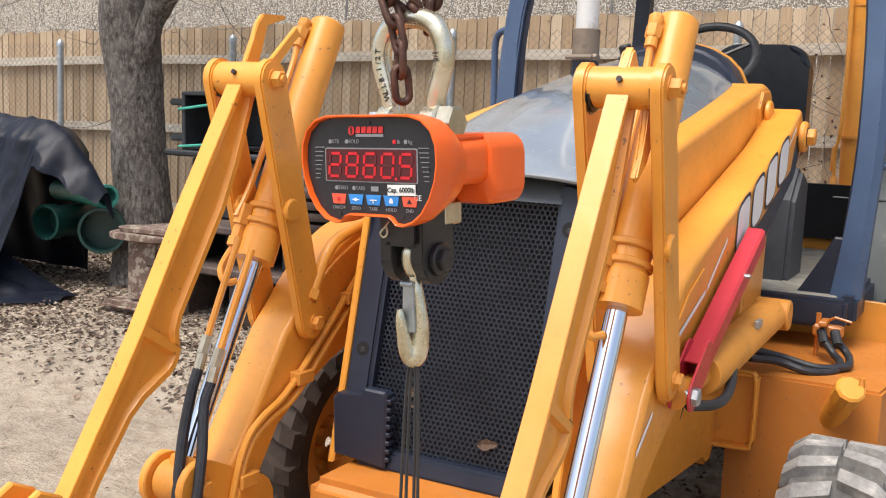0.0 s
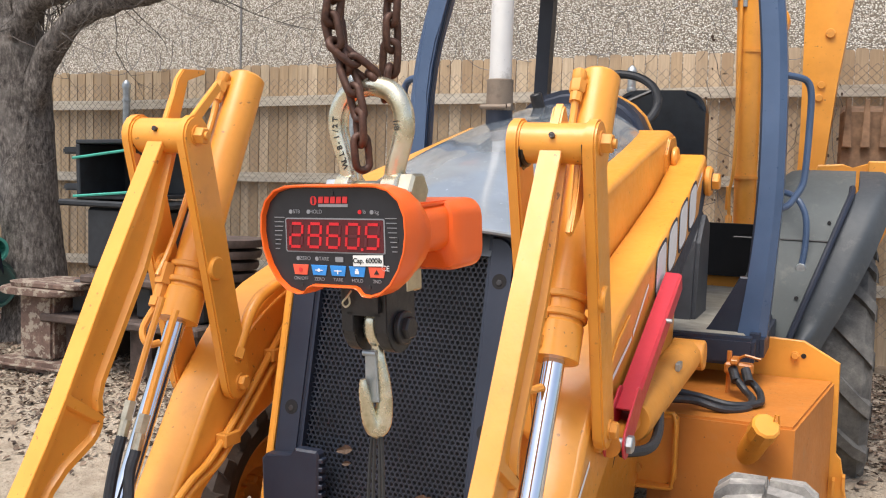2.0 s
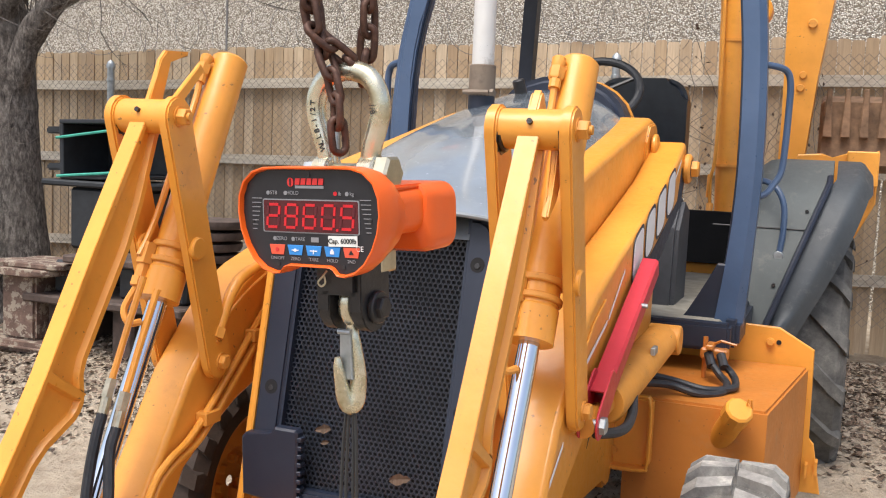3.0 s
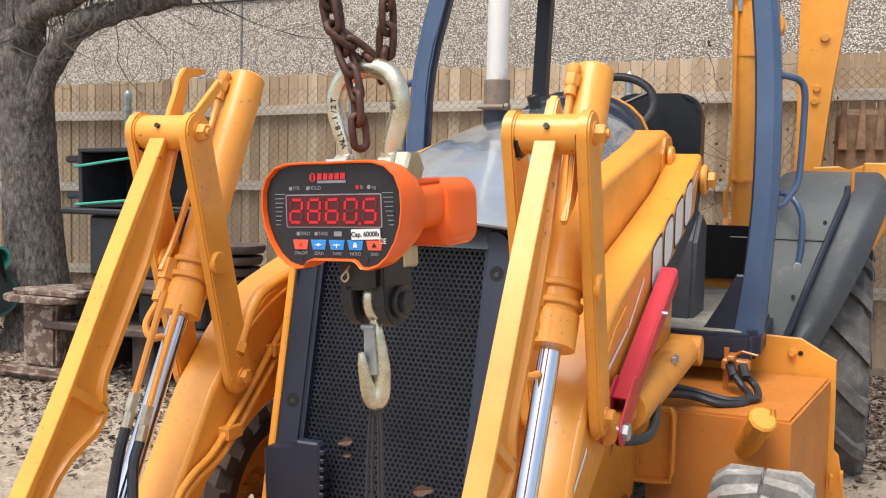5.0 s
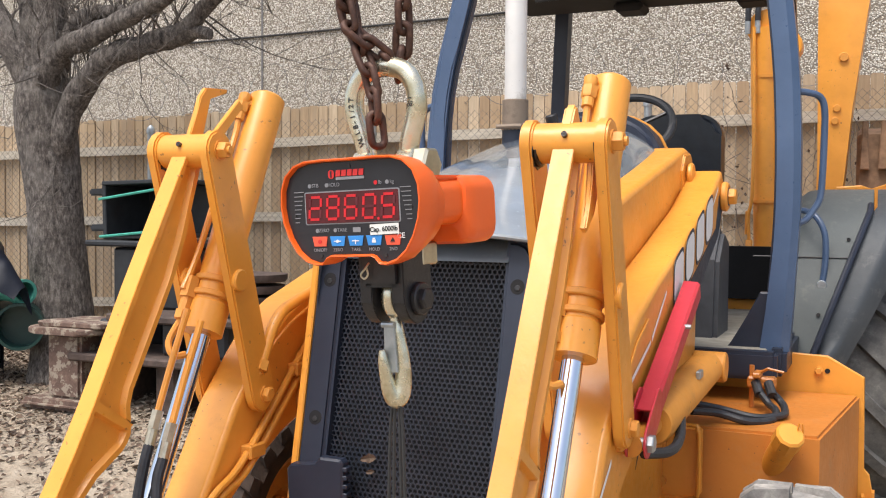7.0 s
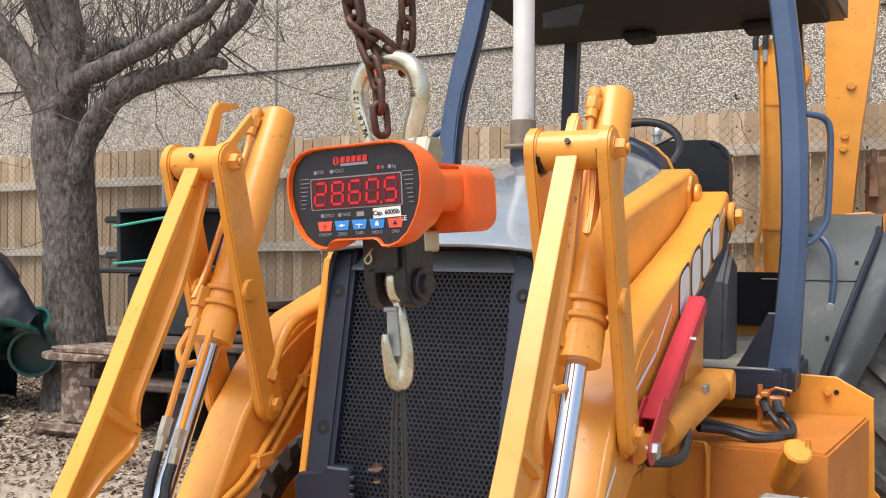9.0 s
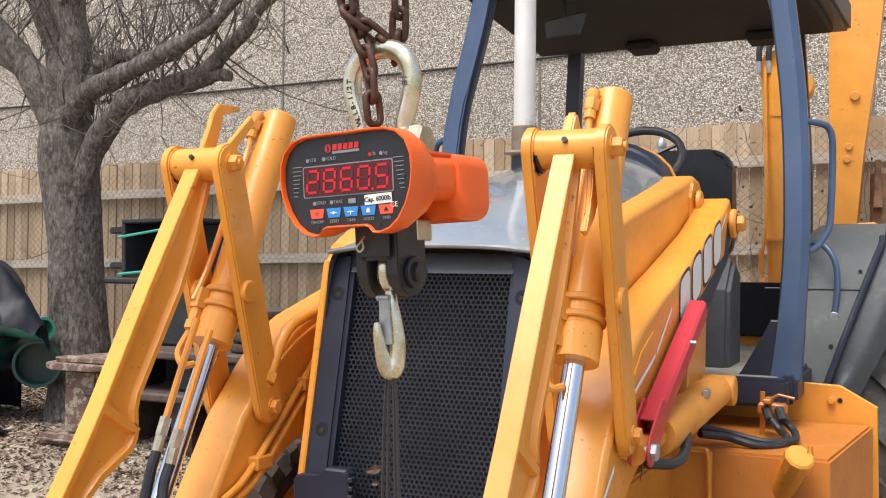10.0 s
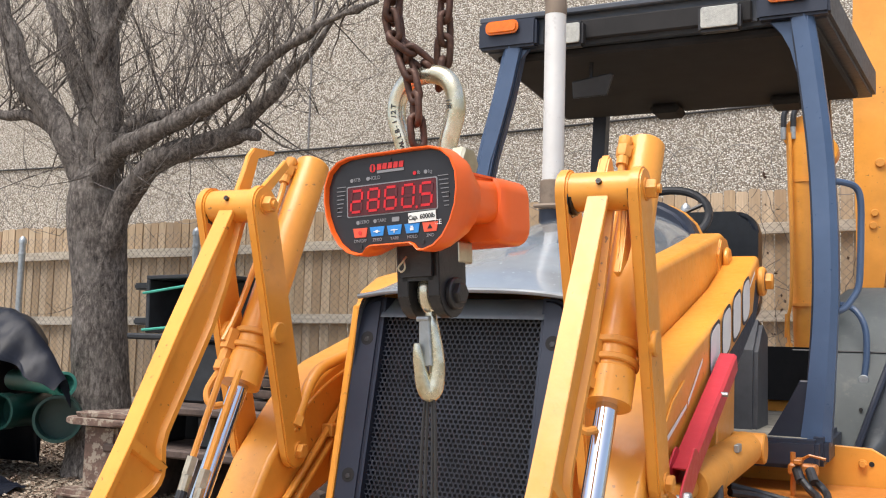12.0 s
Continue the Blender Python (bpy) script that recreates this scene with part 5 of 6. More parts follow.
        part("amber_lens", prism(o, 2.205, 2.234, "y", 0.010, seg=2), AMBER, bl, "amber indicator lens")
        wx = XC + s * 0.368
        lm = part("work_lamp", box((wx - 0.095, 2.20, 2.652), (wx + 0.095, 2.262, 2.776), None, 0.012, 2), BLACK_STEEL, roof, "rectangular work lamp")
        o = rounded(0.165, 0.098, 0.012, 3, wx, 2.714)
        part("lens", prism(o, 2.192, 2.199, "y", 0.003), LAMP_GLASS, lm, "ribbed clear lamp glass")
    for x in (-0.22, 0.46):
        part("speaker_pad", box((x - 0.085, 3.45, 2.59), (x + 0.085, 3.66, 2.646), None, 0.02), UNDER, roof)
    # mirror under the roof
    mr = part("mirror_stem", rod((-0.36, 2.50, 2.70), (-0.355, 2.48, 2.53), 0.010, 8), BLACK_STEEL, machine)
    o = [(-0.10, -0.050), (0.07, -0.055), (0.115, 0.04), (0.10, 0.052), (-0.095, 0.035)]
    m = Matrix.Translation((-0.345, 2.46, 2.515)) @ pose(0, 0, 0, 12, -6, 10)
    part("mirror_shell", prism(o, -0.012, 0.012, "y", 0.006, m), SEAT, mr, "dark grey mirror shell")
    # seat
    st = part("seat_back", prism(rounded(0.50, 0.62, 0.12, 6, 0.09, 1.66), 3.28, 3.42, "y", 0.030, seg=3), SEAT, machine, "black vinyl seat back")
    part("seat_cushion", box((-0.19, 2.80, 1.20), (0.33, 3.36, 1.36), None, 0.05, 3), SEAT, st)
    part("seat_base", box((-0.12, 2.9, 0.84), (0.26, 3.3, 1.22), None, 0.02), CONSOLE, st)
    # steering wheel
    c = Vector((0.02, 2.46, 1.835))
    m = Matrix.Translation(c) @ pose(0, 0, 0, 47, 0, 0)
    pts = [m @ Vector((0.215 * math.cos(2 * math.pi * k / 28), 0.215 * math.sin(2 * math.pi * k / 28), 0)) for k in range(29)]
    sw = part("steering_wheel", add_tube(bmesh.new(), pts, 0.020, 10, False), HOSE, machine, "black steering wheel")
    bm = bmesh.new()
    for k in range(3):
        t = 2 * math.pi * k / 3 + 0.5
        add_rod(bm, m @ Vector((0, 0, -0.02)), m @ Vector((0.195 * math.cos(t), 0.195 * math.sin(t), 0)), 0.010, 6)
    part("spokes", bm, BLACK_STEEL, sw)
    part("column", rod(m @ Vector((0, 0, -0.02)), (0.03, 2.2, 1.2), 0.03, 10), BLACK_STEEL, sw)
    # side console by the sill
    o = [(2.40, 0.84), (2.78, 0.84), (2.78, 1.30), (2.60, 1.36), (2.44, 1.22)]
    cs = part("side_console", prism(o, 0.20, 0.46, "x", 0.02, seg=2), CONSOLE, machine, "grey plastic side console")
    part("rear_panel", box((XC - 0.7, 3.86, 0.93), (XC + 0.7, 3.92, 1.24)), UNDER, machine, "black rear panel")
    # rear fenders: a curved guard, its dusty inner half facing the seat, and a dark rim between the halves
    prof = smooth_path([(0, 2.70, 0.72), (0, 2.73, 0.85), (0, 2.775, 1.0), (0, 2.86, 1.18), (0, 2.98, 1.35), (0, 3.14, 1.47), (0, 3.4, 1.56), (0, 3.8, 1.53), (0, 4.12, 1.35)], 4)

    def rim_x(z, k):
        return 0.91 + 0.343 * (min(z, 1.44) - 0.81) + (0.02 if k > 0.6 else 0.0)

    for s in (-1, 1):
        for name, lift, label in (("rear_fender", 0.02, "dull dark plastic rear fender"), ("inner_guard", 0.0, "scuffed grey-green inner fender guard")):
            bm = bmesh.new()
            rings = []
            n = len(prof)
            for i, p in enumerate(prof):
                k = i / (n - 1)
                e = rim_x(p.z, k)
                if name == "rear_fender":
                    a, b = e + 0.010, e + 0.125 + 0.06 * soft_step(0.0, 0.45, k)
                else:
                    a, b = 0.47 + 0.24 * soft_step(0.0, 0.5, k), e - 0.008
                row = []
                for q in range(9):
                    t = q / 8
                    drop = 0.07 * max(0, t - 0.7) / 0.3 if name == "rear_fender" else 0.12 * (max(0, 0.35 - t) / 0.35) ** 2
                    if name == "rear_fender":
                        drop -= 0.05 * (1 - min(1.0, k * 9)) * math.sin(math.pi * t)
                    row.append(bm.verts.new((XC + s * (a + (b - a) * t), p.y + lift + drop * 0.7, p.z - drop)))
                rings.append(row)
            for u, v in zip(rings, rings[1:]):
                for q in range(8):
                    bm.faces.new((u[q], u[q + 1], v[q + 1], v[q]))
            fd = part(name, bm, FENDER if name == "rear_fender" else GUARD, machine, label, smooth=60)
            so = fd.modifiers.new("thick", "SOLIDIFY")
            so.thickness = 0.012
            so.offset = -1
            if name == "inner_guard":
                row = [v for v in prof if v.z < 1.23][-1]
                part("guard_seam", add_tube(bmesh.new(), [(XC + s * (0.60 + (rim_x(row.z, 0) - 0.61) * t), row.y - 0.004, row.z) for t in (0, 0.5, 1)], 0.0045, 5), BLACK_STEEL, fd)
                for z in (0.95, 1.30):
                    q = min(prof, key=lambda v: abs(v.z - z))
                    part("guard_bolt", rod((XC + s * (rim_x(z, 0) - 0.045), q.y + 0.01, q.z), (XC + s * (rim_x(z, 0) - 0.045), q.y - 0.012, q.z), 0.009, 10), BLACK_STEEL, fd)
        pts = [(XC + s * rim_x(p.z, 0), p.y - 0.014, p.z + 0.010) for p in prof[:21]]
        part("fender_rim", add_tube(bmesh.new(), pts, 0.0155, 8), NAVY, machine, "dark rubber fender rim")


build_cab()


def build_backhoe():
    # folded boom, dipper cylinder and hoses behind the cab
    o = [(0.74, 0.95), (0.84, 1.0), (0.915, 1.65), (0.955, 2.10), (1.04, 2.75), (1.08, 3.2), (1.2, 4.2), (0.76, 4.2), (0.74, 3.2), (0.745, 2.5), (0.755, 1.8)]
    bo = part("boom", prism(o, 4.55, 4.85, "y", 0.02, seg=2), YELLOW, machine, "folded yellow backhoe boom")
    for x, z in ((0.865, 2.10), (0.855, 2.02)):
        part("boom_stud", rod((x, 4.55, z), (x, 4.535, z), 0.024, 14, bev=0.004), YELLOW_WORN, bo)
    part("boom_boss", rod((0.90, 4.55, 2.42), (0.90, 4.53, 2.42), 0.03, 14, bev=0.004), YELLOW_WORN, bo)
    top, bot = Vector((0.42, 4.50, 2.62)), Vector((0.45, 4.50, 1.12))
    bm = rod(bot, top, 0.066, 24, 0.086)
    cy = part("boom_cylinder", bm, YELLOW, machine, "upright yellow boom cylinder")
    bm = rod((0.34, 4.44, 1.30), (0.345, 4.43, 1.45), 0.011, 8)
    add_tube(bm, smooth_path([(0.36, 4.42, 1.26), (0.355, 4.415, 1.42), (0.375, 4.405, 1.55), (0.38, 4.405, 2.0), (0.37, 4.41, 2.62)], 5), 0.011, 8)
    part("cylinder_pipe", bm, YELLOW, cy)
    for z in (1.50, 2.30):
        part("pipe_band", rod((0.436, 4.50, z), (0.436, 4.50, z + 0.018), 0.088, 22), YELLOW_WORN, cy)
    part("pipe_elbow", rod((0.36, 4.43, 1.26), (0.36, 4.41, 1.21), 0.022, 8), YELLOW_WORN, cy)
    o = capsule((0.44, 2.62), (0.56, 2.50), 0.12, 0.10)
    part("cylinder_bracket", prism(o, 4.46, 4.60, "y", 0.006), YELLOW, machine)
    part("bracket_pin", rod((0.50, 4.47, 2.60), (0.50, 4.44, 2.60), 0.042, 16, bev=0.005), YELLOW_WORN, machine)
    for k in range(2):
        x = 0.33 + 0.06 * k
        part("hose_ferrule", rod((x, 4.42, 2.58), (x, 4.42, 2.66), 0.018, 10), GALV, cy)
        part("rubber_hose", tube([(x, 4.42, 2.66), (x + 0.01, 4.42, 2.76), (x + 0.09, 4.45, 2.86), (x + 0.22, 4.5, 2.92)], 0.019, 9), HOSE, cy, "black rubber hydraulic hose")
    # dipper, slanting away above
    o = [(1.10, 2.95), (1.22, 3.05), (1.75, 2.55), (1.68, 2.40)]
    part("dipper_link", prism(o, 4.55, 4.75, "y", 0.01), YELLOW, machine)
    # stabiliser frame
    o = [(x + 0.22, z + 0.12) for x, z in [(0.62, 1.40), (0.66, 1.48), (0.80, 1.49), (0.86, 1.46), (0.95, 1.50), (1.02, 1.46), (1.12, 1.52), (1.12, 1.20), (1.0, 0.95), (0.8, 0.9), (0.7, 1.2)]]
    sf = part("stabiliser_frame", prism(o, 4.30, 4.38, "y", 0.008), YELLOW, machine, "yellow stabiliser frame")
    part("frame_lug", box((1.16, 4.20, 1.42), (1.34, 4.299, 1.63), None, 0.008), YELLOW, sf)
    part("frame_stud", rod((1.01, 4.30, 1.53), (1.01, 4.275, 1.53), 0.04, 16, bev=0.005), YELLOW_WORN, sf)
    # toothed bucket on the tail
    bm = bmesh.new()
    o = [(4.75, 1.55), (4.78, 1.95), (4.95, 2.0), (5.15, 1.8), (5.15, 1.5)]
    add_prism(bm, o, 0.98, 1.75, "x", 0.02)
    bk = part("tail_bucket", bm, BUCKET, machine, "rusty digging bucket")
    for k in range(6):
        part("bucket_tooth", prism([(1.0 + 0.11 * k, 1.72), (1.06 + 0.11 * k, 1.72), (1.045 + 0.11 * k, 2.03), (1.015 + 0.11 * k, 2.03)], 4.70, 4.75, "y", 0.006), BUCKET, bk)
    part("loader_deck", box((XC - 0.6, 3.9, 0.3), (XC + 0.6, 4.6, 0.95), None, 0.03), YELLOW, machine, "yellow rear frame")


build_backhoe()

# ---- the hanging crane scale ----
SM = Matrix.Translation((0.452, -1.0, 1.428)) @ pose(0, 0, 0, 2.0, -2.4, -6.5)


def place(bm):
    bmesh.ops.transform(bm, matrix=SM, verts=bm.verts)
    return bm


crane_scale = thing("crane_scale", SM @ Vector((0, 0.1, -0.07)), "orange hanging crane scale with a lit red number display", "crane scale")
HALF = [(0.0, 0.076), (0.045, 0.0765), (0.074, 0.0755), (0.094, 0.070), (0.110, 0.056), (0.118, 0.036), (0.1195, 0.012), (0.116, -0.012), (0.107, -0.036), (0.094, -0.056), (0.078, -0.069), (0.060, -0.0745), (0.049, -0.0735), (0.042, -0.0655), (0.035, -0.0625), (0.0, -0.0625)]
RIM = HALF + [(-x, z) for x, z in HALF[-2:0:-1]]


def loft(sections):
    """Closed skin through (depth, x scale, z scale, z shift, inset) copies of the rim outline."""
    bm = bmesh.new()
    rings = []
    for y, sx, sz, dz in sections:
        rings.append([bm.verts.new((x * sx, y, z * sz + dz)) for x, z in RIM])
    n = len(RIM)
    for a, b in zip(rings, rings[1:]):
        for k in range(n):
            bm.faces.new((a[k], a[(k + 1) % n], b[(k + 1) % n], b[k]))
    return bm, rings


bm, rings = loft([(0.004, 0.962, 0.942, 0), (-0.004, 0.964, 0.945, 0), (-0.0085, 0.972, 0.958, 0), (-0.0090, 0.988, 0.982, 0), (-0.006, 1.0, 1.0, 0), (0.022, 1.0, 1.0, 0), (0.038, 0.985, 0.97, 0), (0.052, 0.955, 0.90, 0), (0.066, 0.915, 0.80, -0.002), (0.080, 0.89, 0.70, -0.004)])
bm.faces.new(rings[-1])
part("front_housing", place(bm), ORANGE, crane_scale, "glossy orange plastic housing", smooth=45)
bm = bmesh.new()
rings = []
for y, w, h, cz, rr in ((0.062, 0.205, 0.086, 0.004, 0.030), (0.078, 0.190, 0.070, 0.010, 0.026), (0.150, 0.190, 0.070, 0.010, 0.022), (0.152, 0.200, 0.080, 0.007, 0.022), (0.160, 0.205, 0.098, -0.002, 0.022), (0.176, 0.210, 0.104, -0.004, 0.024), (0.234, 0.210, 0.104, -0.004, 0.026), (0.243, 0.202, 0.096, -0.004, 0.026), (0.246, 0.188, 0.082, -0.004, 0.024)):
    rings.append([bm.verts.new((x, y, z)) for x, z in rounded(w, h, rr, 5, 0, cz)])
for a, b in zip(rings, rings[1:]):
    for k in range(len(a)):
        bm.faces.new((a[k], a[(k + 1) % len(a)], b[(k + 1) % len(a)], b[k]))
bm.faces.new(rings[0][::-1])
bm.faces.new(rings[-1])
rear = part("rear_housing", place(bm), ORANGE, crane_scale, "boxy orange battery housing with a waist", smooth=40)
part("top_rib", place(box((0.030, 0.082, 0.040), (0.088, 0.165, 0.0475), None, 0.003, 2)), ORANGE, rear)
bm = bmesh.new()
add_prism(bm, [(x * 0.960, z * 0.938) for x, z in RIM], 0.0, 0.004, "y")
face = part("face_plate", place(bm), FACE, crane_scale, "black printed face film", smooth=0)


def flat(outline, mat, name, lift, label="", parent=None):
    return part(name, place(prism(outline, -lift - 0.0006, -lift, "y")), mat, parent or face, label, smooth=0)


def rect(cx, cz, w, h, skew=0.0):
    return [(cx - w / 2, cz - h / 2), (cx + w / 2, cz - h / 2), (cx + w / 2 + skew, cz + h / 2), (cx - w / 2 + skew, cz + h / 2)]


def write(body, x, z, size, mat, lift=0.0012, bold=0.0, turn=0.0):
    text_mesh(body, size, mat, SM @ Matrix.Translation((x, -lift, z)) @ pose(0, 0, 0, 90, turn, 0), face, "lettering", bold)


flat(rounded(0.162, 0.047, 0.003, 3, 0.001, 0.0075), GREY_INK, "display_frame", 0.0002)
win = flat(rounded(0.158, 0.0435, 0.002, 3, 0.001, 0.0075), WINDOW, "display_window", 0.0009, "dark red display window")
SEGS = {"2": "abged", "8": "abcdefg", "6": "acdefg", "0": "abcdef", "5": "acdfg"}
dw, dh, st = 0.0195, 0.0315, 0.0038
for i, ch in enumerate("28605"):
    cx, cz = -0.061 + i * 0.0310, 0.0075
    for seg, (u, v, w, h) in {"a": (0, dh / 2, dw - st, st), "g": (0, 0, dw - st, st), "d": (0, -dh / 2, dw - st, st), "f": (-dw / 2, dh / 4, st, dh / 2 - st), "b": (dw / 2, dh / 4, st, dh / 2 - st), "e": (-dw / 2, -dh / 4, st, dh / 2 - st), "c": (dw / 2, -dh / 4, st, dh / 2 - st)}.items():
        k = 0.09
        o = [(cx + x + (z - cz + 0) * k, z) for x, z in [(u - w / 2, cz + v - h / 2), (u + w / 2, cz + v - h / 2), (u + w / 2, cz + v + h / 2), (u - w / 2, cz + v + h / 2)]]
        on = seg in SEGS[ch]
        flat(o, SEG_ON if on else SEG_OFF, "digit_segment", 0.0017, "lit red segment" if on else "", win)
flat(rounded(0.004, 0.004, 0.0018, 3, -0.061 + 3 * 0.0310 + 0.0145, -0.010), SEG_ON, "decimal_point", 0.0017, "", win)
# maker's mark as plain shapes
flat(rounded(0.0105, 0.0125, 0.005, 4, -0.031, 0.0545), LOGO_RED, "mark_disc", 0.0006)
flat(rounded(0.0022, 0.0095, 0.0009, 3, -0.031, 0.0545), FACE, "mark_bar", 0.0014)
for k in range(5):
    flat(rect(-0.0195 + 0.0098 * k, 0.0555, 0.0078, 0.0088, 0.0012), LOGO_RED, "mark_block", 0.0006)
flat(rect(0.001, 0.0480, 0.048, 0.0038), GREY_INK, "mark_strip", 0.0006)
# lamps and their words
for x, z, mat in ((-0.070, 0.0395, GREY_INK), (-0.040, 0.0395, GREY_INK), (0.0435, 0.0395, SEG_ON), (0.0625, 0.0395, GREY_INK), (-0.060, -0.0245, GREY_INK), (-0.0285, -0.0245, GREY_INK)):
    flat(rounded(0.0058, 0.0058, 0.0027, 4, x, z), mat, "indicator_lamp", 0.0006)
write("STB", -0.0600, 0.0395, 0.0075, GREY_INK)
write("HOLD", -0.0275, 0.0395, 0.0075, GREY_INK)
write("lb", 0.0510, 0.0395, 0.0075, GREY_INK)
write("kg", 0.0705, 0.0395, 0.0075, GREY_INK)
write("ZERO", -0.0480, -0.0245, 0.0072, GREY_INK)
write("TARE", -0.0165, -0.0245, 0.0072, GREY_INK)
flat(rounded(0.0130, 0.0068, 0.0008, 2, 0.0085, -0.0245), GREY_INK, "sensor_window", 0.0006)
for s in (-1, 1):
    for k in range(8):
        w = 0.0175 - 0.0014 * k
        flat(rect(0.001 + s * (0.0995 - w / 2 - 0.0 if s > 0 else 0.0995 - w / 2), 0.0315 - 0.0062 * k, w, 0.0011), GREY_INK, "scale_line", 0.0006)
stk = part("capacity_sticker", place(prism(rect(0.0545, -0.0262, 0.047, 0.0145, 0.0), -0.0024, -0.0012, "y", 0, pose(0, 0, 0, 0, -1.5, 0))), STICKER, face, "small white sticker")
write("Cap. 6000lb", 0.0545, -0.0248, 0.0094, BLACK_INK, 0.0028, 0.00015, -1.5)
for i, (word, mat) in enumerate((("ON/OFF", RED_KEY), ("ZERO", BLUE_KEY), ("TARE", BLUE_KEY), ("HOLD", BLUE_KEY), ("2ND", RED_KEY))):
    cx = -0.056 + 0.0310 * i
    o = [(cx - 0.0105, -0.0470), (cx + 0.0105, -0.0470), (cx + 0.0135, -0.0330), (cx - 0.0135, -0.0330)]
    key = part("key", place(prism(o, -0.0014, -0.0002, "y", 0.0004)), mat, face, "red key" if mat is RED_KEY else "blue key", smooth=0)
    if i in (1, 2):
        flat(rect(cx, -0.0400, 0.012, 0.0013), INK, "key_sign", 0.0016, "", key)
        flat(rounded(0.0045, 0.0045, 0.002, 3, cx, -0.0400), INK, "key_sign", 0.0018, "", key) if i == 1 else flat(rect(cx, -0.0415, 0.0014, 0.006), INK, "key_sign", 0.0018, "", key)
    elif i == 3:
        flat(rect(cx, -0.0410, 0.0062, 0.0042), INK, "key_sign", 0.0016, "", key)
        flat(rect(cx, -0.0375, 0.0040, 0.0022), INK, "key_sign", 0.0016, "", key)
    elif i == 4:
        flat([(cx - 0.004, -0.0425), (cx + 0.004, -0.0425), (cx, -0.0365)], BLACK_INK, "key_sign", 0.0016, "", key)
    else:
        flat(rounded(0.0058, 0.0058, 0.0027, 4, cx, -0.0400), LOGO_RED, "key_sign", 0.0016, "", key)
    write(word, cx, -0.0523, 0.0066, GREY_INK)
write("CE", 0.0815, -0.0345, 0.0105, INK)
for x, z in ((-0.099, -0.002), (0.099, 0.004), (-0.055, -0.0605), (0.055, -0.0605), (0.0, 0.0645)):
    part("face_screw", place(rod((x, 0.0, z), (x, -0.0014, z), 0.0028, 10)), BLACK_STEEL, face)
# black clevis block under the housing
bm = box((-0.034, 0.060, -0.112), (0.034, 0.150, -0.045), None, 0.006, 2)
ck = part("clevis_block", place(bm), BLACK_STEEL, crane_scale, "chipped black steel clevis")
for s in (-1, 1):
    o = [(0.066, -0.05), (0.144, -0.05), (0.144, -0.135)] + [(0.105 + 0.037 * math.cos(t), -0.132 + 0.037 * math.sin(t)) for t in [radians(-a) for a in range(15, 180, 20)]] + [(0.066, -0.135)]
    x0, x1 = sorted((s * 0.0175, s * 0.0385))
    part("cheek", place(prism(o, x0, x1, "x", 0.004, seg=2)), BLACK_STEEL, ck)
bm = rod((-0.047, 0.105, -0.132), (0.047, 0.105, -0.132), 0.013, 18)
add_rod(bm, (0.0385, 0.105, -0.132), (0.048, 0.105, -0.132), 0.0245, 22, bev=0.002)
add_nut(bm, (0.048, 0.105, -0.132), (1, 0, 0), 0.017, 0.009)
part("clevis_bolt", place(bm), BLACK_STEEL, ck)
bm = tube([(-0.012, 0.055, -0.075), (-0.016, 0.050, -0.083), (-0.024, 0.050, -0.092), (-0.020, 0.052, -0.098), (-0.014, 0.053, -0.092), (-0.016, 0.052, -0.080)], 0.0016, 6)
part("cotter_pin", place(bm), STEEL, ck)
bm = box((0.012, 0.12, -0.085), (0.040, 0.165, -0.05), None, 0.003)
part("rear_lug", place(bm), STEEL, ck)
# swivel hook
c = Vector((0.0, 0.105, -0.132))
P = [(0.0, 0.100, -0.118), (0.0, 0.098, -0.142), (0.003, 0.097, -0.166), (0.012, 0.097, -0.192), (0.019, 0.098, -0.222), (0.019, 0.098, -0.248), (0.011, 0.096, -0.272), (-0.001, 0.091, -0.281), (-0.011, 0.084, -0.268), (-0.0155, 0.079, -0.245), (-0.018, 0.075, -0.222), (-0.019, 0.074, -0.206)]
R = [0.0115, 0.011, 0.0105, 0.0115, 0.013, 0.0145, 0.017, 0.0175, 0.0145, 0.0115, 0.009, 0.0055]
P = [(x * 0.52, y, z) for x, y, z in P]
R = [0.86 * r for r in R]
Pf = smooth_path(P, 4)
Rf = []
for a, b in zip(R, R[1:]):
    Rf += [a + (b - a) * k / 4 for k in range(4)]
Rf.append(R[-1])
hook = part("hook", place(add_tube(bmesh.new(), Pf, Rf, 14)), SHACKLE, crane_scale, "worn plated steel hook", smooth=60)
pts = [(0.0, 0.105 + 0.019 * math.cos(2 * math.pi * k / 24), -0.130 + 0.023 * math.sin(2 * math.pi * k / 24)) for k in range(25)]
part("hook_eye", place(add_tube(bmesh.new(), pts, 0.0125, 10, False)), SHACKLE, hook, smooth=60)
bm = prism([(-0.011, -0.168), (0.007, -0.168), (0.010, -0.240), (-0.004, -0.242), (-0.012, -0.205)], 0.082, 0.088, "y", 0.0015)
add_rod(bm, (-0.014, 0.084, -0.169), (0.008, 0.084, -0.169), 0.0045, 10)
part("safety_latch", place(bm), GALV, hook, "pale zinc safety latch")
# bow shackle on top
arc = [(-0.0385, 0.058), (-0.0370, 0.078), (-0.0400, 0.100), (-0.0490, 0.126), (-0.0555, 0.152), (-0.0520, 0.180), (-0.0340, 0.203), (0.0, 0.2115)]
arc = arc + [(-x, z) for x, z in arc[-2::-1]]
shk = thing("bow_shackle", SM @ Vector((0, 0.1, 0.06)), "worn yellow-zinc bow shackle holding the scale", "shackle")
bow = add_tube(bmesh.new(), smooth_path([(x, 0.100, z) for x, z in arc], 5), 0.0150, 16)
bow = part("bow", place(bow), SHACKLE, shk, smooth=60)
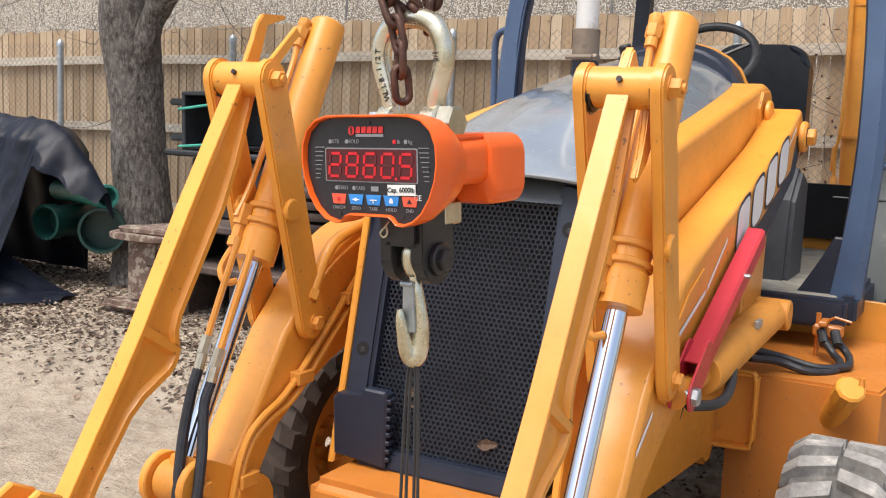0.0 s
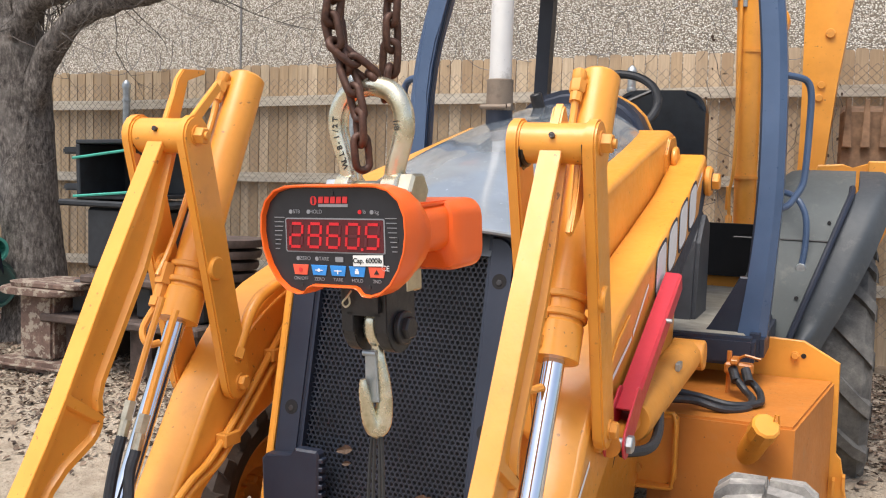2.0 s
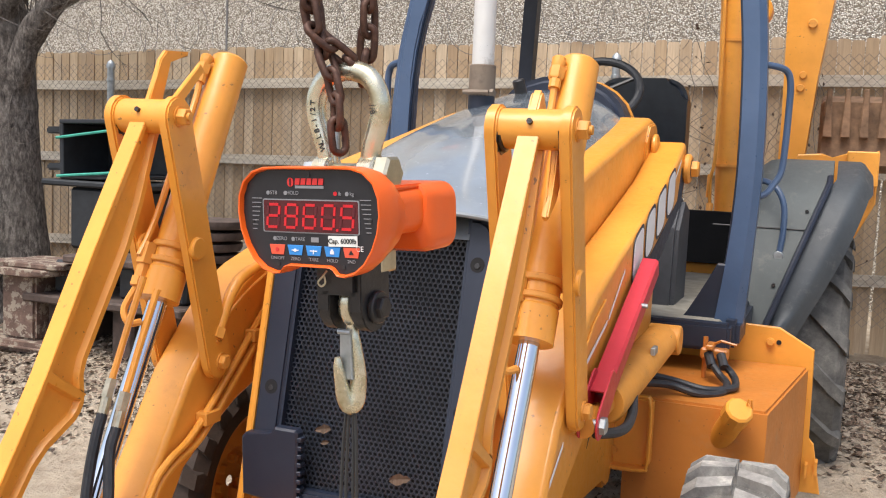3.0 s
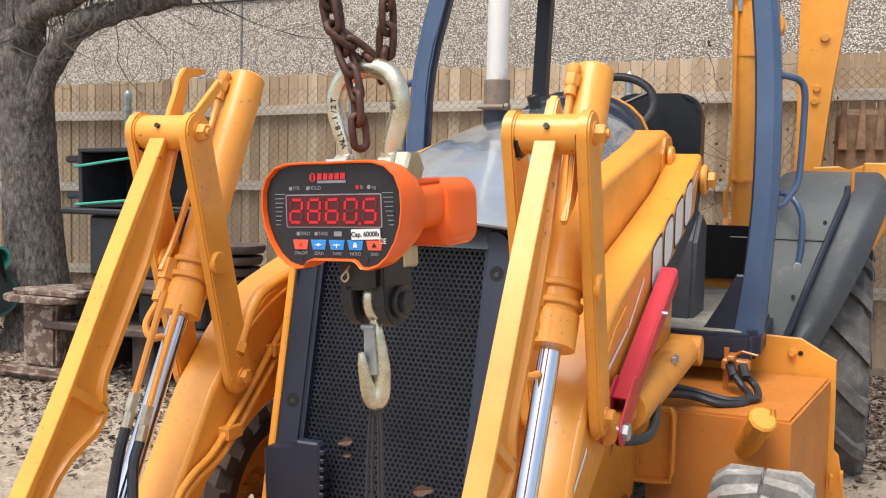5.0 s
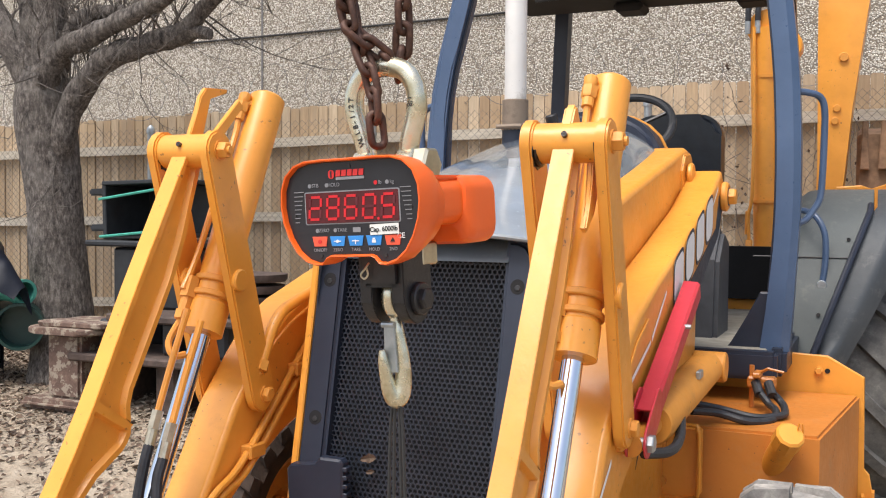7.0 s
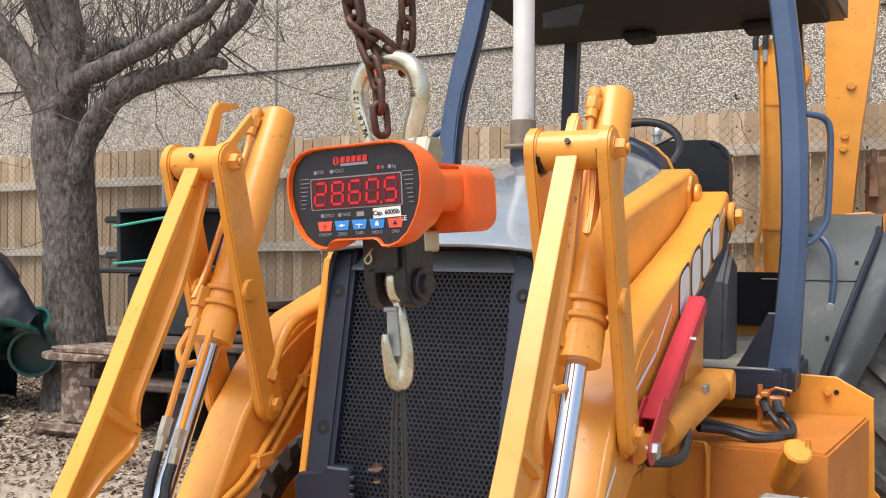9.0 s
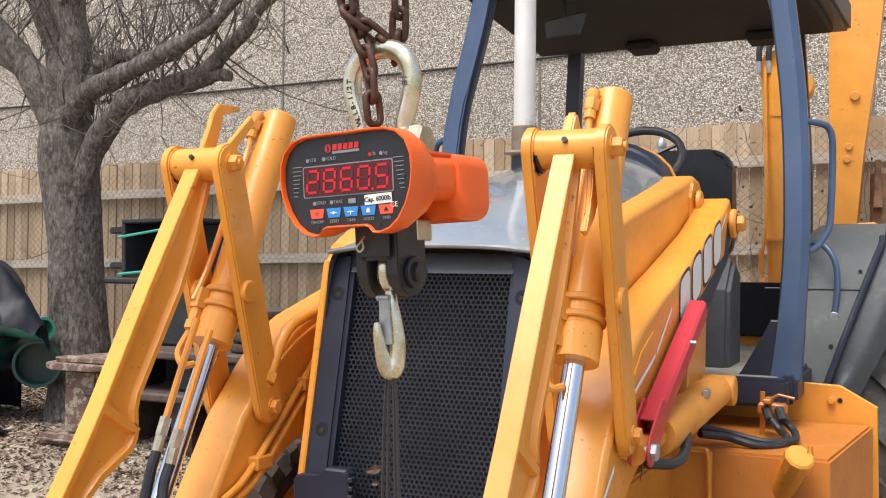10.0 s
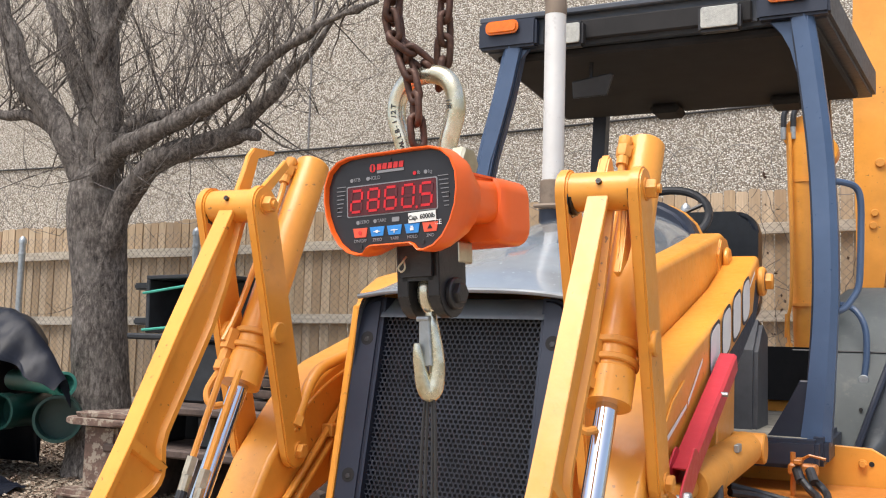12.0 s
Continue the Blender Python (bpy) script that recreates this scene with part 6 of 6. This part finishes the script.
for s in (-1, 1):
    part("eye_boss", place(rod((s * 0.024, 0.1, 0.063), (s * 0.054, 0.1, 0.063), 0.027, 20, bev=0.004)), SHACKLE, bow)
bm = rod((-0.066, 0.1, 0.063), (0.062, 0.1, 0.063), 0.0150, 16)
add_nut(bm, (0.056, 0.1, 0.063), (1, 0, 0), 0.0275, 0.022)
part("pin", place(bm), STEEL, shk, "plated shackle bolt")
part("pin_nut", place(rod((-0.072, 0.1, 0.063), (-0.056, 0.1, 0.063), 0.020, 6)), GALV, shk)
stamp = smooth_path([(x, 0.0, z) for x, z in arc[1:7]], 12)
for k, ch in enumerate("WLL8-1/2T"):
    q = stamp[13 + int(k * 3.7)]
    w = stamp[15 + int(k * 3.7)] - q
    m1 = SM @ Matrix.Translation((q.x + 0.005, 0.0843, q.z)) @ pose(0, 0, 0, 90, -math.degrees(math.atan2(w.z, w.x)), 0)
    text_mesh(ch, 0.0125, BLACK_INK, m1, shk, "stamped_letter", 0.0002)
m1 = SM @ Matrix.Translation((0.0520, 0.0825, 0.155)) @ pose(0, 0, 0, 90, 84, 0)
text_mesh("1/8", 0.0120, BLACK_INK, m1, shk, "stamped_lettering", 0.0001)
# rusty chain: links along two falls and a slack bight
link_pts = []
lw, ll, wr = 0.0105, 0.0140, 0.0056
for k in range(20):
    t = 2 * math.pi * k / 20
    x, z = lw * math.cos(t), lw * math.sin(t)
    z += ll if math.sin(t) > 1e-6 else (-ll if math.sin(t) < -1e-6 else 0)
    link_pts.append((x, 0, z))
link_pts.append(link_pts[0])
bm = bmesh.new()
add_tube(bm, link_pts, wr, 8, False)
bmesh.ops.remove_doubles(bm, verts=bm.verts, dist=0.0006)
LINK = mesh_of("link", bm, CHAIN, 80)
chain = thing("load_chain", SM @ Vector((0, 0.1, 0.6)), "rusty brown steel lifting chain doubled through the shackle", "chain")
rnd = random.Random(3)


def run_links(pts, phase=0):
    P = [SM @ Vector(p) for p in pts]
    P = smooth_path(P, 24)
    pitch = 0.0345
    acc, last, k = 0.0, P[0], phase
    spots = [P[0]]
    for p in P[1:]:
        acc += (p - last).length
        last = p
        if acc >= pitch:
            spots.append(p)
            acc = 0.0
    for a, b in zip(spots, spots[1:]):
        m = frame_between(a, b)
        m.translation = (a + b) / 2
        m = m @ pose(0, 0, 0, rnd.uniform(-5, 5), rnd.uniform(-5, 5), 90 * (k % 2) + 35 + rnd.uniform(-12, 12))
        ob = new("link", LINK)
        ob.parent = chain
        ob.matrix_basis = Matrix.Translation(-chain.location) @ m
        k += 1


run_links([(-0.046, 0.088, 2.2), (-0.044, 0.085, 0.8), (-0.044, 0.082, 0.40), (-0.042, 0.078, 0.30), (-0.034, 0.075, 0.262), (-0.020, 0.073, 0.236), (-0.008, 0.071, 0.208), (0.0, 0.071, 0.170), (0.0, 0.074, 0.115), (0.001, 0.076, 0.072)])
run_links([(0.032, 0.115, 2.2), (0.031, 0.118, 0.8), (0.030, 0.118, 0.40), (0.028, 0.120, 0.30), (0.023, 0.122, 0.255), (0.015, 0.125, 0.222), (0.006, 0.126, 0.185)], 1)
run_links([(-0.018, 0.066, 2.2), (-0.020, 0.066, 0.8), (-0.022, 0.064, 0.42), (-0.026, 0.061, 0.335), (-0.036, 0.059, 0.292), (-0.026, 0.063, 0.262), (-0.008, 0.078, 0.242), (0.008, 0.095, 0.224), (0.014, 0.118, 0.200), (0.004, 0.126, 0.178)], 1)
# load sling from the hook
sl = thing("load_sling", SM @ Vector((0, 0.09, -0.30)), "thin black load cords hanging from the hook", "sling")
for k, dx in enumerate((-0.010, -0.003, 0.007, 0.012)):
    top = SM @ Vector((0.0 + dx * 0.5, 0.092, -0.268))
    part("cord", tube([top, top + Vector((dx * 0.6, 0, -0.10)), top + Vector((dx * 1.0, 0.004, -0.40)), Vector((top.x + dx, top.y, -0.11))], 0.0026, 6, 5), CABLE, sl)

# ---- tree and yard things ----
def build_tree():
    rnd = random.Random(8)
    base = Vector((-4.80, 3.8, ground_z(-4.8, 3.8)))
    tr = thing("bare_tree", base, "bare grey-barked tree with spreading limbs and fine twigs", "tree")
    Y = 3.8
    trunk = [(-4.78, Y, -0.05), (-4.80, Y, 0.25), (-4.84, Y, 0.8), (-4.89, Y, 1.4), (-4.95, Y, 1.9), (-5.0, Y, 2.3), (-5.0, Y, 2.55)]
    rad = [0.34, 0.26, 0.225, 0.215, 0.225, 0.235, 0.17]

    def limb(pts, r0, r1, wob=0.03, seg=10):
        P = smooth_path(pts, 5)
        n = len(P)
        out = []
        for i, p in enumerate(P):
            k = i / (n - 1)
            out.append(p + Vector((noise.noise(p * 3.0), noise.noise(p * 3.0 + Vector((7, 1, 3))), noise.noise(p * 3.0 + Vector((2, 9, 5))))) * wob * min(1, k * 4))
        r = [r0 + (r1 - r0) * (i / (n - 1)) ** 0.85 for i in range(n)]
        r = [v * (1 + 0.10 * noise.noise(p * 6.0)) for v, p in zip(r, out)]
        return out, r

    def wrinkled(P, R, seg=16):
        bm = bmesh.new()
        add_tube(bm, P, R, seg)
        for v in bm.verts:
            d = 0.018 * noise.noise(Vector((v.co.x * 9, v.co.y * 9, v.co.z * 2.5))) + 0.008 * noise.noise(v.co * 26)
            c = min(P, key=lambda p: (p - v.co).length_squared)
            w = v.co - c
            if w.length > 1e-4:
                v.co += w.normalized() * d
        return bm
    P = smooth_path(trunk, 8)
    R = []
    for a, b in zip(rad, rad[1:]):
        R += [a + (b - a) * k / 8 for k in range(8)]
    R.append(rad[-1])
    part("trunk", wrinkled(P, R, 28), BARK, tr, smooth=80)
    limbs = [
        ([(-5.00, Y, 2.18), (-5.14, Y - 0.05, 2.58), (-5.40, Y - 0.10, 2.96), (-5.70, Y - 0.2, 3.33), (-5.92, Y - 0.2, 3.75), (-6.2, Y - 0.2, 4.3)], 0.15, 0.08),
        ([(-5.04, Y + 0.05, 2.45), (-5.18, Y + 0.1, 2.85), (-5.38, Y + 0.15, 3.25), (-5.66, Y + 0.2, 3.72), (-6.0, Y + 0.3, 4.15)], 0.12, 0.055),
        ([(-5.00, Y, 2.20), (-4.98, Y + 0.05, 2.93), (-5.06, Y + 0.1, 3.41), (-5.17, Y + 0.1, 4.1), (-5.2, Y + 0.1, 4.9)], 0.15, 0.085),
        ([(-4.97, Y - 0.05, 2.20), (-4.86, Y - 0.10, 2.48), (-4.60, Y - 0.15, 2.68), (-4.15, Y - 0.2, 2.78), (-3.71, Y - 0.3, 2.87), (-3.32, Y - 0.3, 3.04), (-3.0, Y - 0.3, 3.26), (-2.62, Y - 0.3, 3.42), (-2.2, Y - 0.3, 3.52)], 0.115, 0.016),
        ([(-4.86, Y, 1.70), (-4.76, Y - 0.05, 1.98), (-4.62, Y - 0.05, 2.28), (-4.30, Y - 0.1, 2.54), (-3.83, Y - 0.1, 2.67), (-3.53, Y - 0.1, 2.73)], 0.115, 0.075),
        ([(-3.62, Y - 0.1, 2.71), (-3.45, Y - 0.1, 2.725), (-3.31, Y - 0.1, 2.69)], 0.08, 0.035),
        ([(-3.62, Y - 0.1, 2.70), (-3.44, Y - 0.1, 2.80), (-3.27, Y - 0.1, 2.95), (-3.06, Y - 0.1, 3.18), (-2.86, Y - 0.1, 3.32), (-2.6, Y - 0.1, 3.6)], 0.085, 0.016),
        ([(-4.93, Y + 0.1, 2.55), (-4.77, Y + 0.1, 2.90), (-4.45, Y + 0.1, 2.98), (-4.10, Y + 0.1, 2.95), (-3.80, Y + 0.1, 3.10), (-3.6, Y + 0.1, 3.4)], 0.075, 0.035),
        ([(-5.30, Y - 0.08, 2.82), (-5.60, Y - 0.15, 3.00), (-5.95, Y - 0.2, 3.04), (-6.4, Y - 0.25, 3.22)], 0.075, 0.03),
        ([(-5.02, Y + 0.1, 3.05), (-5.26, Y + 0.1, 3.50), (-5.42, Y + 0.1, 4.0), (-5.7, Y + 0.1, 4.6)], 0.075, 0.03),
        ([(-5.08, Y, 3.45), (-4.90, Y, 3.82), (-4.62, Y, 4.18), (-4.4, Y, 4.6)], 0.055, 0.02),
    ]
    tips = []
    for pts, r0, r1 in limbs:
        P, R = limb(pts, r0, r1)
        part("limb", wrinkled(P, R, 14), BARK, tr, smooth=80)
        tips.append((P, R))
    # twigs, thin and mostly upright
    bm = bmesh.new()

    def twig(p, d, length, r, depth):
        n = 5
        pts, cur = [p], p
        dd = d.normalized()
        for i in range(n):
            dd = (dd + Vector((rnd.uniform(-0.22, 0.22), rnd.uniform(-0.22, 0.22), rnd.uniform(-0.06, 0.16)))).normalized()
            cur = cur + dd * (length / n)
            pts.append(cur)
        add_tube(bm, pts, [r * (1 - 0.75 * i / n) for i in range(n + 1)], 4, False)
        if depth > 0:
            for i in range(rnd.randint(2, 4)):
                k = rnd.randint(1, n)
                side = Vector((rnd.uniform(-1, 1), rnd.uniform(-0.7, 0.7), rnd.uniform(-0.1, 0.9)))
                twig(pts[k], dd * 0.6 + side * 0.8, length * rnd.uniform(0.35, 0.7), r * 0.55, depth - 1)
    for j, (P, R) in enumerate(tips):
        if j == 5:
            continue
        for i in range(3, len(P)):
            for q in range(2):
                if rnd.random() < 0.74:
                    up = Vector((rnd.uniform(-0.75, 0.75), rnd.uniform(-0.6, 0.6), rnd.uniform(0.35, 1.0) if rnd.random() < 0.85 else -0.4))
                    twig(P[i], up, rnd.uniform(0.35, 1.15), rnd.uniform(0.004, 0.010), 2)
    part("twig", bm, BARK, tr, "dense bare twigs", smooth=60, kind="stuff")


build_tree()


def build_vine():
    rnd = random.Random(21)
    vn = thing("dead_vine", (-0.3, fence_y(-0.3) - 0.2, 0.1), "dry leafless vine with clinging brown leaves on the fence", "vine")
    bm = bmesh.new()
    leaf = bmesh.new()
    for k in range(34):
        x = rnd.uniform(-0.9, 1.0)
        p = Vector((x, fence_y(x) - 0.19, rnd.uniform(0.3, 1.6)))
        d = Vector((rnd.uniform(-0.5, 0.5), 0, 1))
        pts = [p]
        for i in range(9):
            d = (d + Vector((rnd.uniform(-0.5, 0.5), rnd.uniform(-0.08, 0.08), rnd.uniform(-0.25, 0.2)))).normalized()
            p = p + d * rnd.uniform(0.07, 0.15)
            if p.z > 2.95 or p.y > fence_y(p.x) - 0.1:
                p.y = fence_y(p.x) - 0.19
                p.z = min(p.z, 2.95)
            pts.append(p.copy())
            for q in range(2):
                if rnd.random() < 0.5:
                    s = rnd.uniform(0.010, 0.022)
                    m = Matrix.Translation(p + Vector((rnd.uniform(-0.05, 0.05), -0.01, rnd.uniform(-0.05, 0.05)))) @ pose(0, 0, 0, rnd.uniform(0, 180), rnd.uniform(0, 180), rnd.uniform(0, 180))
                    vs = [leaf.verts.new(m @ Vector(c)) for c in ((-s, 0, 0), (0, -s * 0.7, 0), (s, 0, 0.2 * s), (0, s * 0.7, 0))]
                    leaf.faces.new(vs)
        add_tube(bm, pts, 0.0032, 4, False)
    part("stem", bm, BARK, vn, smooth=0, kind="stuff")
    part("dry_leaf", leaf, GREASY_LEAF, vn, smooth=0, kind="stuff")


GREASY_LEAF = plain("dry_brown_leaf", (0.07, 0.04, 0.025), 0.8, 0.0, 0.4, 30, 0.0)
build_vine()


def build_spool(x, y, h, label):
    """Cast flanged pedestal of heavy drain fittings."""
    z = ground_z(x, y) - 0.01
    sp = thing("cast_pedestal", (x, y, z), label, "iron fitting")
    bm = box((x - 0.36, y - 0.22, z), (x + 0.30, y + 0.22, z + 0.07), None, 0.03, 2)
    part("foot_flange", bm, RUSTY, sp)
    part("column", box((x - 0.17, y - 0.13, z + 0.07), (x + 0.13, y + 0.13, z + h - 0.075), None, 0.02, 2), RUSTY, sp, "column with peeling cream paint")
    o = rounded(0.62, 0.44, 0.14, 6, x - 0.02, y)
    part("top_flange", prism(o, z + h - 0.075, z + h - 0.03, "z", 0.010), RUSTY, sp)
    part("collar_plate", prism(rounded(0.50, 0.40, 0.06, 4, x + 0.10, y + 0.04), z + h - 0.028, z + h + 0.012, "z", 0.008), RUSTY, sp)
    bm = bmesh.new()
    add_lathe(bm, [(0.14, 0), (0.15, 0.03), (0.10, 0.035), (0.06, 0.02)], Matrix.Translation((x - 0.15, y - 0.02, z + h - 0.03)), 20)
    part("collar", bm, RUSTY, sp)
    return sp


build_spool(-4.03, 3.15, 0.60, "rusty cast pedestal with flanges and peeling cream paint")


def build_planks():
    z0 = ground_z(-3.4, 3.2)
    tb = thing("steel_stack", (-3.45, 3.3, z0), "stack of rusty flat steel plates and rings on blocks", "steel stack")
    for x in (-3.80, -3.25, -2.85):
        part("block", box((x - 0.09, 3.12, z0 - 0.02), (x + 0.09, 3.6, z0 + 0.342), None, 0.02), RUST_DARK, tb)
        part("block", box((x - 0.06, 3.15, z0 + 0.40), (x + 0.08, 3.55, z0 + 0.625), None, 0.02), BIN, tb)
    part("plate", box((-4.0, 3.0, z0 + 0.342), (-2.7, 3.62, z0 + 0.40), None, 0.012), RUST_DARK, tb)
    part("plate", box((-3.7, 3.05, z0 + 0.625), (-2.6, 3.58, z0 + 0.68), None, 0.012), RUST_DARK, tb)
    part("dark_liner", box((-3.88, 3.625, z0 - 0.02), (-2.65, 3.66, z0 + 0.67), None, 0.008), BIN, tb, "dark plastic sheet leaning at the back")
    bm = bmesh.new()
    for k in range(4):
        add_lathe(bm, [(0.10, 0), (0.21, 0.0), (0.22, 0.02), (0.22, 0.05), (0.10, 0.06)], Matrix.Translation((-2.75 + 0.02 * k, 3.35, z0 + 0.69 + 0.075 * k)), 20)
    part("ring", bm, RUST_DARK, tb, "rusty cast ring", kind="stuff")
    return z0 + 0.68


top = build_planks()


def build_form(x, y, z, tilt, name_label):
    """Black ribbed plastic trench former, open to the side, tied with a green strap."""
    f = thing("plastic_former", (x, y, z), name_label, "plastic former", "black formers stacked on the steel")
    m = Matrix.Translation((x, y, z)) @ pose(0, 0, 0, 0, tilt, 0)
    w, d, h = 0.62, 0.5, 0.42
    bm = bmesh.new()
    for lo, hi in (((0, 0, 0), (w, d, 0.03)), ((0, 0, h - 0.03), (w, d, h)), ((0, d - 0.03, 0.03), (w, d, h - 0.03)), ((0, 0, 0.03), (0.035, d, h - 0.03))):
        add_box(bm, lo, hi, m, 0.006)
    part("shell", bm, BIN, f, "black plastic shell")
    for zz in (h - 0.10, 0.06):
        part("flange", box((-0.14, 0.02, zz), (0.0, d - 0.1, zz + 0.05), m, 0.012, 2), BIN, f)
    for zz, dz in ((h - 0.13, 0.07), (0.02, 0.04)):
        bm = bmesh.new()
        add_tube(bm, [m @ Vector((-0.02, -0.006, zz)), m @ Vector((0.3, -0.008, zz + dz * 0.5)), m @ Vector((w, -0.006, zz + dz))], 0.010, 6)
        part("strap", bm, STRAP, f, "taut green strap")


build_form(-4.02, 3.38, 1.215, -1.5, "black plastic former lying open, tied with green straps")
bm = bmesh.new()
z0 = ground_z(-3.6, 3.5)
fs = thing("former_stand", (-3.7, 3.6, z0), "dark stacked plastic former under another", "plastic former", "black formers stacked on the steel")
part("shell", box((-3.95, 3.40, top + 0.0), (-3.3, 3.9, 1.16), None, 0.02), BIN, fs)
part("flange", box((-4.18, 3.36, 1.165), (-3.25, 3.9, 1.21), None, 0.012), BIN, fs)
part("leg", box((-3.9, 3.64, z0), (-3.4, 3.9, top - 0.0), None, 0.02), BIN, fs)


def along(x, pairs):
    """Straight-line interpolation through (x, value) pairs."""
    for (a, p), (b, q) in zip(pairs, pairs[1:]):
        if x <= b:
            return p + (q - p) * max(0.0, (x - a) / (b - a))
    return pairs[-1][1]


def build_tarp():
    """Black sheet thrown over a stack of pipes, hanging open at its end, with a tail on the ground."""
    tp = thing("tarpaulin", (-5.4, 3.2, ground_z(-5.4, 3.2)), "crumpled black plastic sheet draped over green pipes", "tarpaulin")
    ridge = [(-7.2, 1.42), (-6.2, 1.43), (-5.75, 1.40), (-5.30, 1.375), (-5.12, 1.27), (-4.98, 1.15), (-4.86, 1.035), (-4.70, 0.85)]
    hang = [(-7.2, 2.0), (-5.50, 2.0), (-5.34, 1.1), (-5.24, 0.32), (-5.10, 0.24), (-4.90, 0.20), (-4.64, 0.03)]
    bm = bmesh.new()
    nx, nb, nf = 120, 26, 60
    cols = []
    for i in range(nx + 1):
        x = -7.2 + 2.50 * i / nx
        h, fall = along(x, ridge), along(x, hang)
        col = []
        for j in range(nb):
            t = 1 - j / nb
            z = h - ((h - 0.12) if x < -5.25 else min(h - 0.12, 0.22)) * t ** 1.5
            y = 3.30 + (0.50 - 0.42 * soft_step(-5.5, -4.95, x)) * t ** 0.7 + 0.04 * noise.noise(Vector((x * 4, z * 2, 4.0)))
            col.append(bm.verts.new((x, y, max(z, ground_z(x, y) + 0.012))))
        for j in range(nf + 1):
            d = min(fall, h - 0.03) * j / nf
            k = d / 1.35
            soft = min(1.0, d * 5)
            y = 3.30 - 0.17 * min(1.0, d * 6) ** 0.6 - 0.42 * k ** 1.4
            y -= soft * (0.10 * noise.noise(Vector((x * 3.6, d * 0.7, 0.0))) + 0.045 * noise.noise(Vector((x * 9 + d * 2, d * 1.6, 3.0))) + 0.012 * noise.noise(Vector((x * 24, d * 9, 8.0))))
            z = h - d + 0.030 * noise.noise(Vector((x * 5, d * 4, 6.0))) + 0.012 * noise.noise(Vector((x * 16, d * 12, 2.0)))
            col.append(bm.verts.new((x, y, max(z, ground_z(x, y) + 0.012 + 0.02 * abs(noise.noise(Vector((x * 6, y * 6, 1.0))))))))
        cols.append(col)
    for a, b in zip(cols, cols[1:]):
        for k in range(len(a) - 1):
            bm.faces.new((a[k], a[k + 1], b[k + 1], b[k]))
    sheet = part("sheet", bm, TARP, tp, smooth=70)
    tail = bmesh.new()
    rows = []
    for i in range(61):
        x = -6.9 + 2.08 * i / 60
        row = []
        for j in range(21):
            v = j / 20
            y = 2.52 + 0.36 * soft_step(-5.5, -4.85, x) + v * (0.55 - 0.30 * soft_step(-5.3, -4.82, x))
            lift = 0.34 * soft_step(5.05, 5.75, -x) * v
            z = ground_z(x, y) + 0.016 + lift + 0.05 * abs(noise.noise(Vector((x * 4, y * 5, 2.0)))) * math.sin(math.pi * v) + 0.015 * abs(noise.noise(Vector((x * 14, y * 14, 5.0))))
            row.append(tail.verts.new((x, y, z)))
        rows.append(row)
    for a, b in zip(rows, rows[1:]):
        for k in range(20):
            tail.faces.new((a[k], a[k + 1], b[k + 1], b[k]))
    foot = part("ground_tail", tail, TARP, tp, smooth=70)
    for ob in (sheet, foot):
        so = ob.modifiers.new("thick", "SOLIDIFY")
        so.thickness = 0.004


build_tarp()


def build_pipe(x, y, z, r, length, yaw, mat, label):
    m = Matrix.Translation((x, y, z)) @ pose(0, 0, 0, 90, 0, yaw)
    bm = bmesh.new()
    t = 0.010
    prof = [(r - t, 0), (r + 0.012, 0), (r + 0.012, -0.10), (r, -0.13), (r, -length), (r - t, -length)]
    add_lathe(bm, prof + [prof[0]], m, 28, False)
    # added disc closes the bore so the pipe mouth stays dark
    if mat is GREEN_DARK:
        add_lathe(bm, [(r - t + 0.002, -0.16), (r - t + 0.002, -0.17)], m, 28)
    solo("plastic_pipe", bm, mat, label, "pipe", "green pipes under the sheet", smooth=40)


build_pipe(-5.22, 3.16, 0.585, 0.128, 1.0, 4, GREEN_DARK, "dark green plastic pipe end under the black sheet")
build_pipe(-4.80, 3.34, 0.54, 0.168, 0.5, 38, GREEN_DARK, "dark green plastic pipe socket beside the sheet")
build_pipe(-4.82, 3.42, 0.80, 0.085, 0.8, 76, GREEN_PIPE, "sea-green plastic pipe lying on the stack")
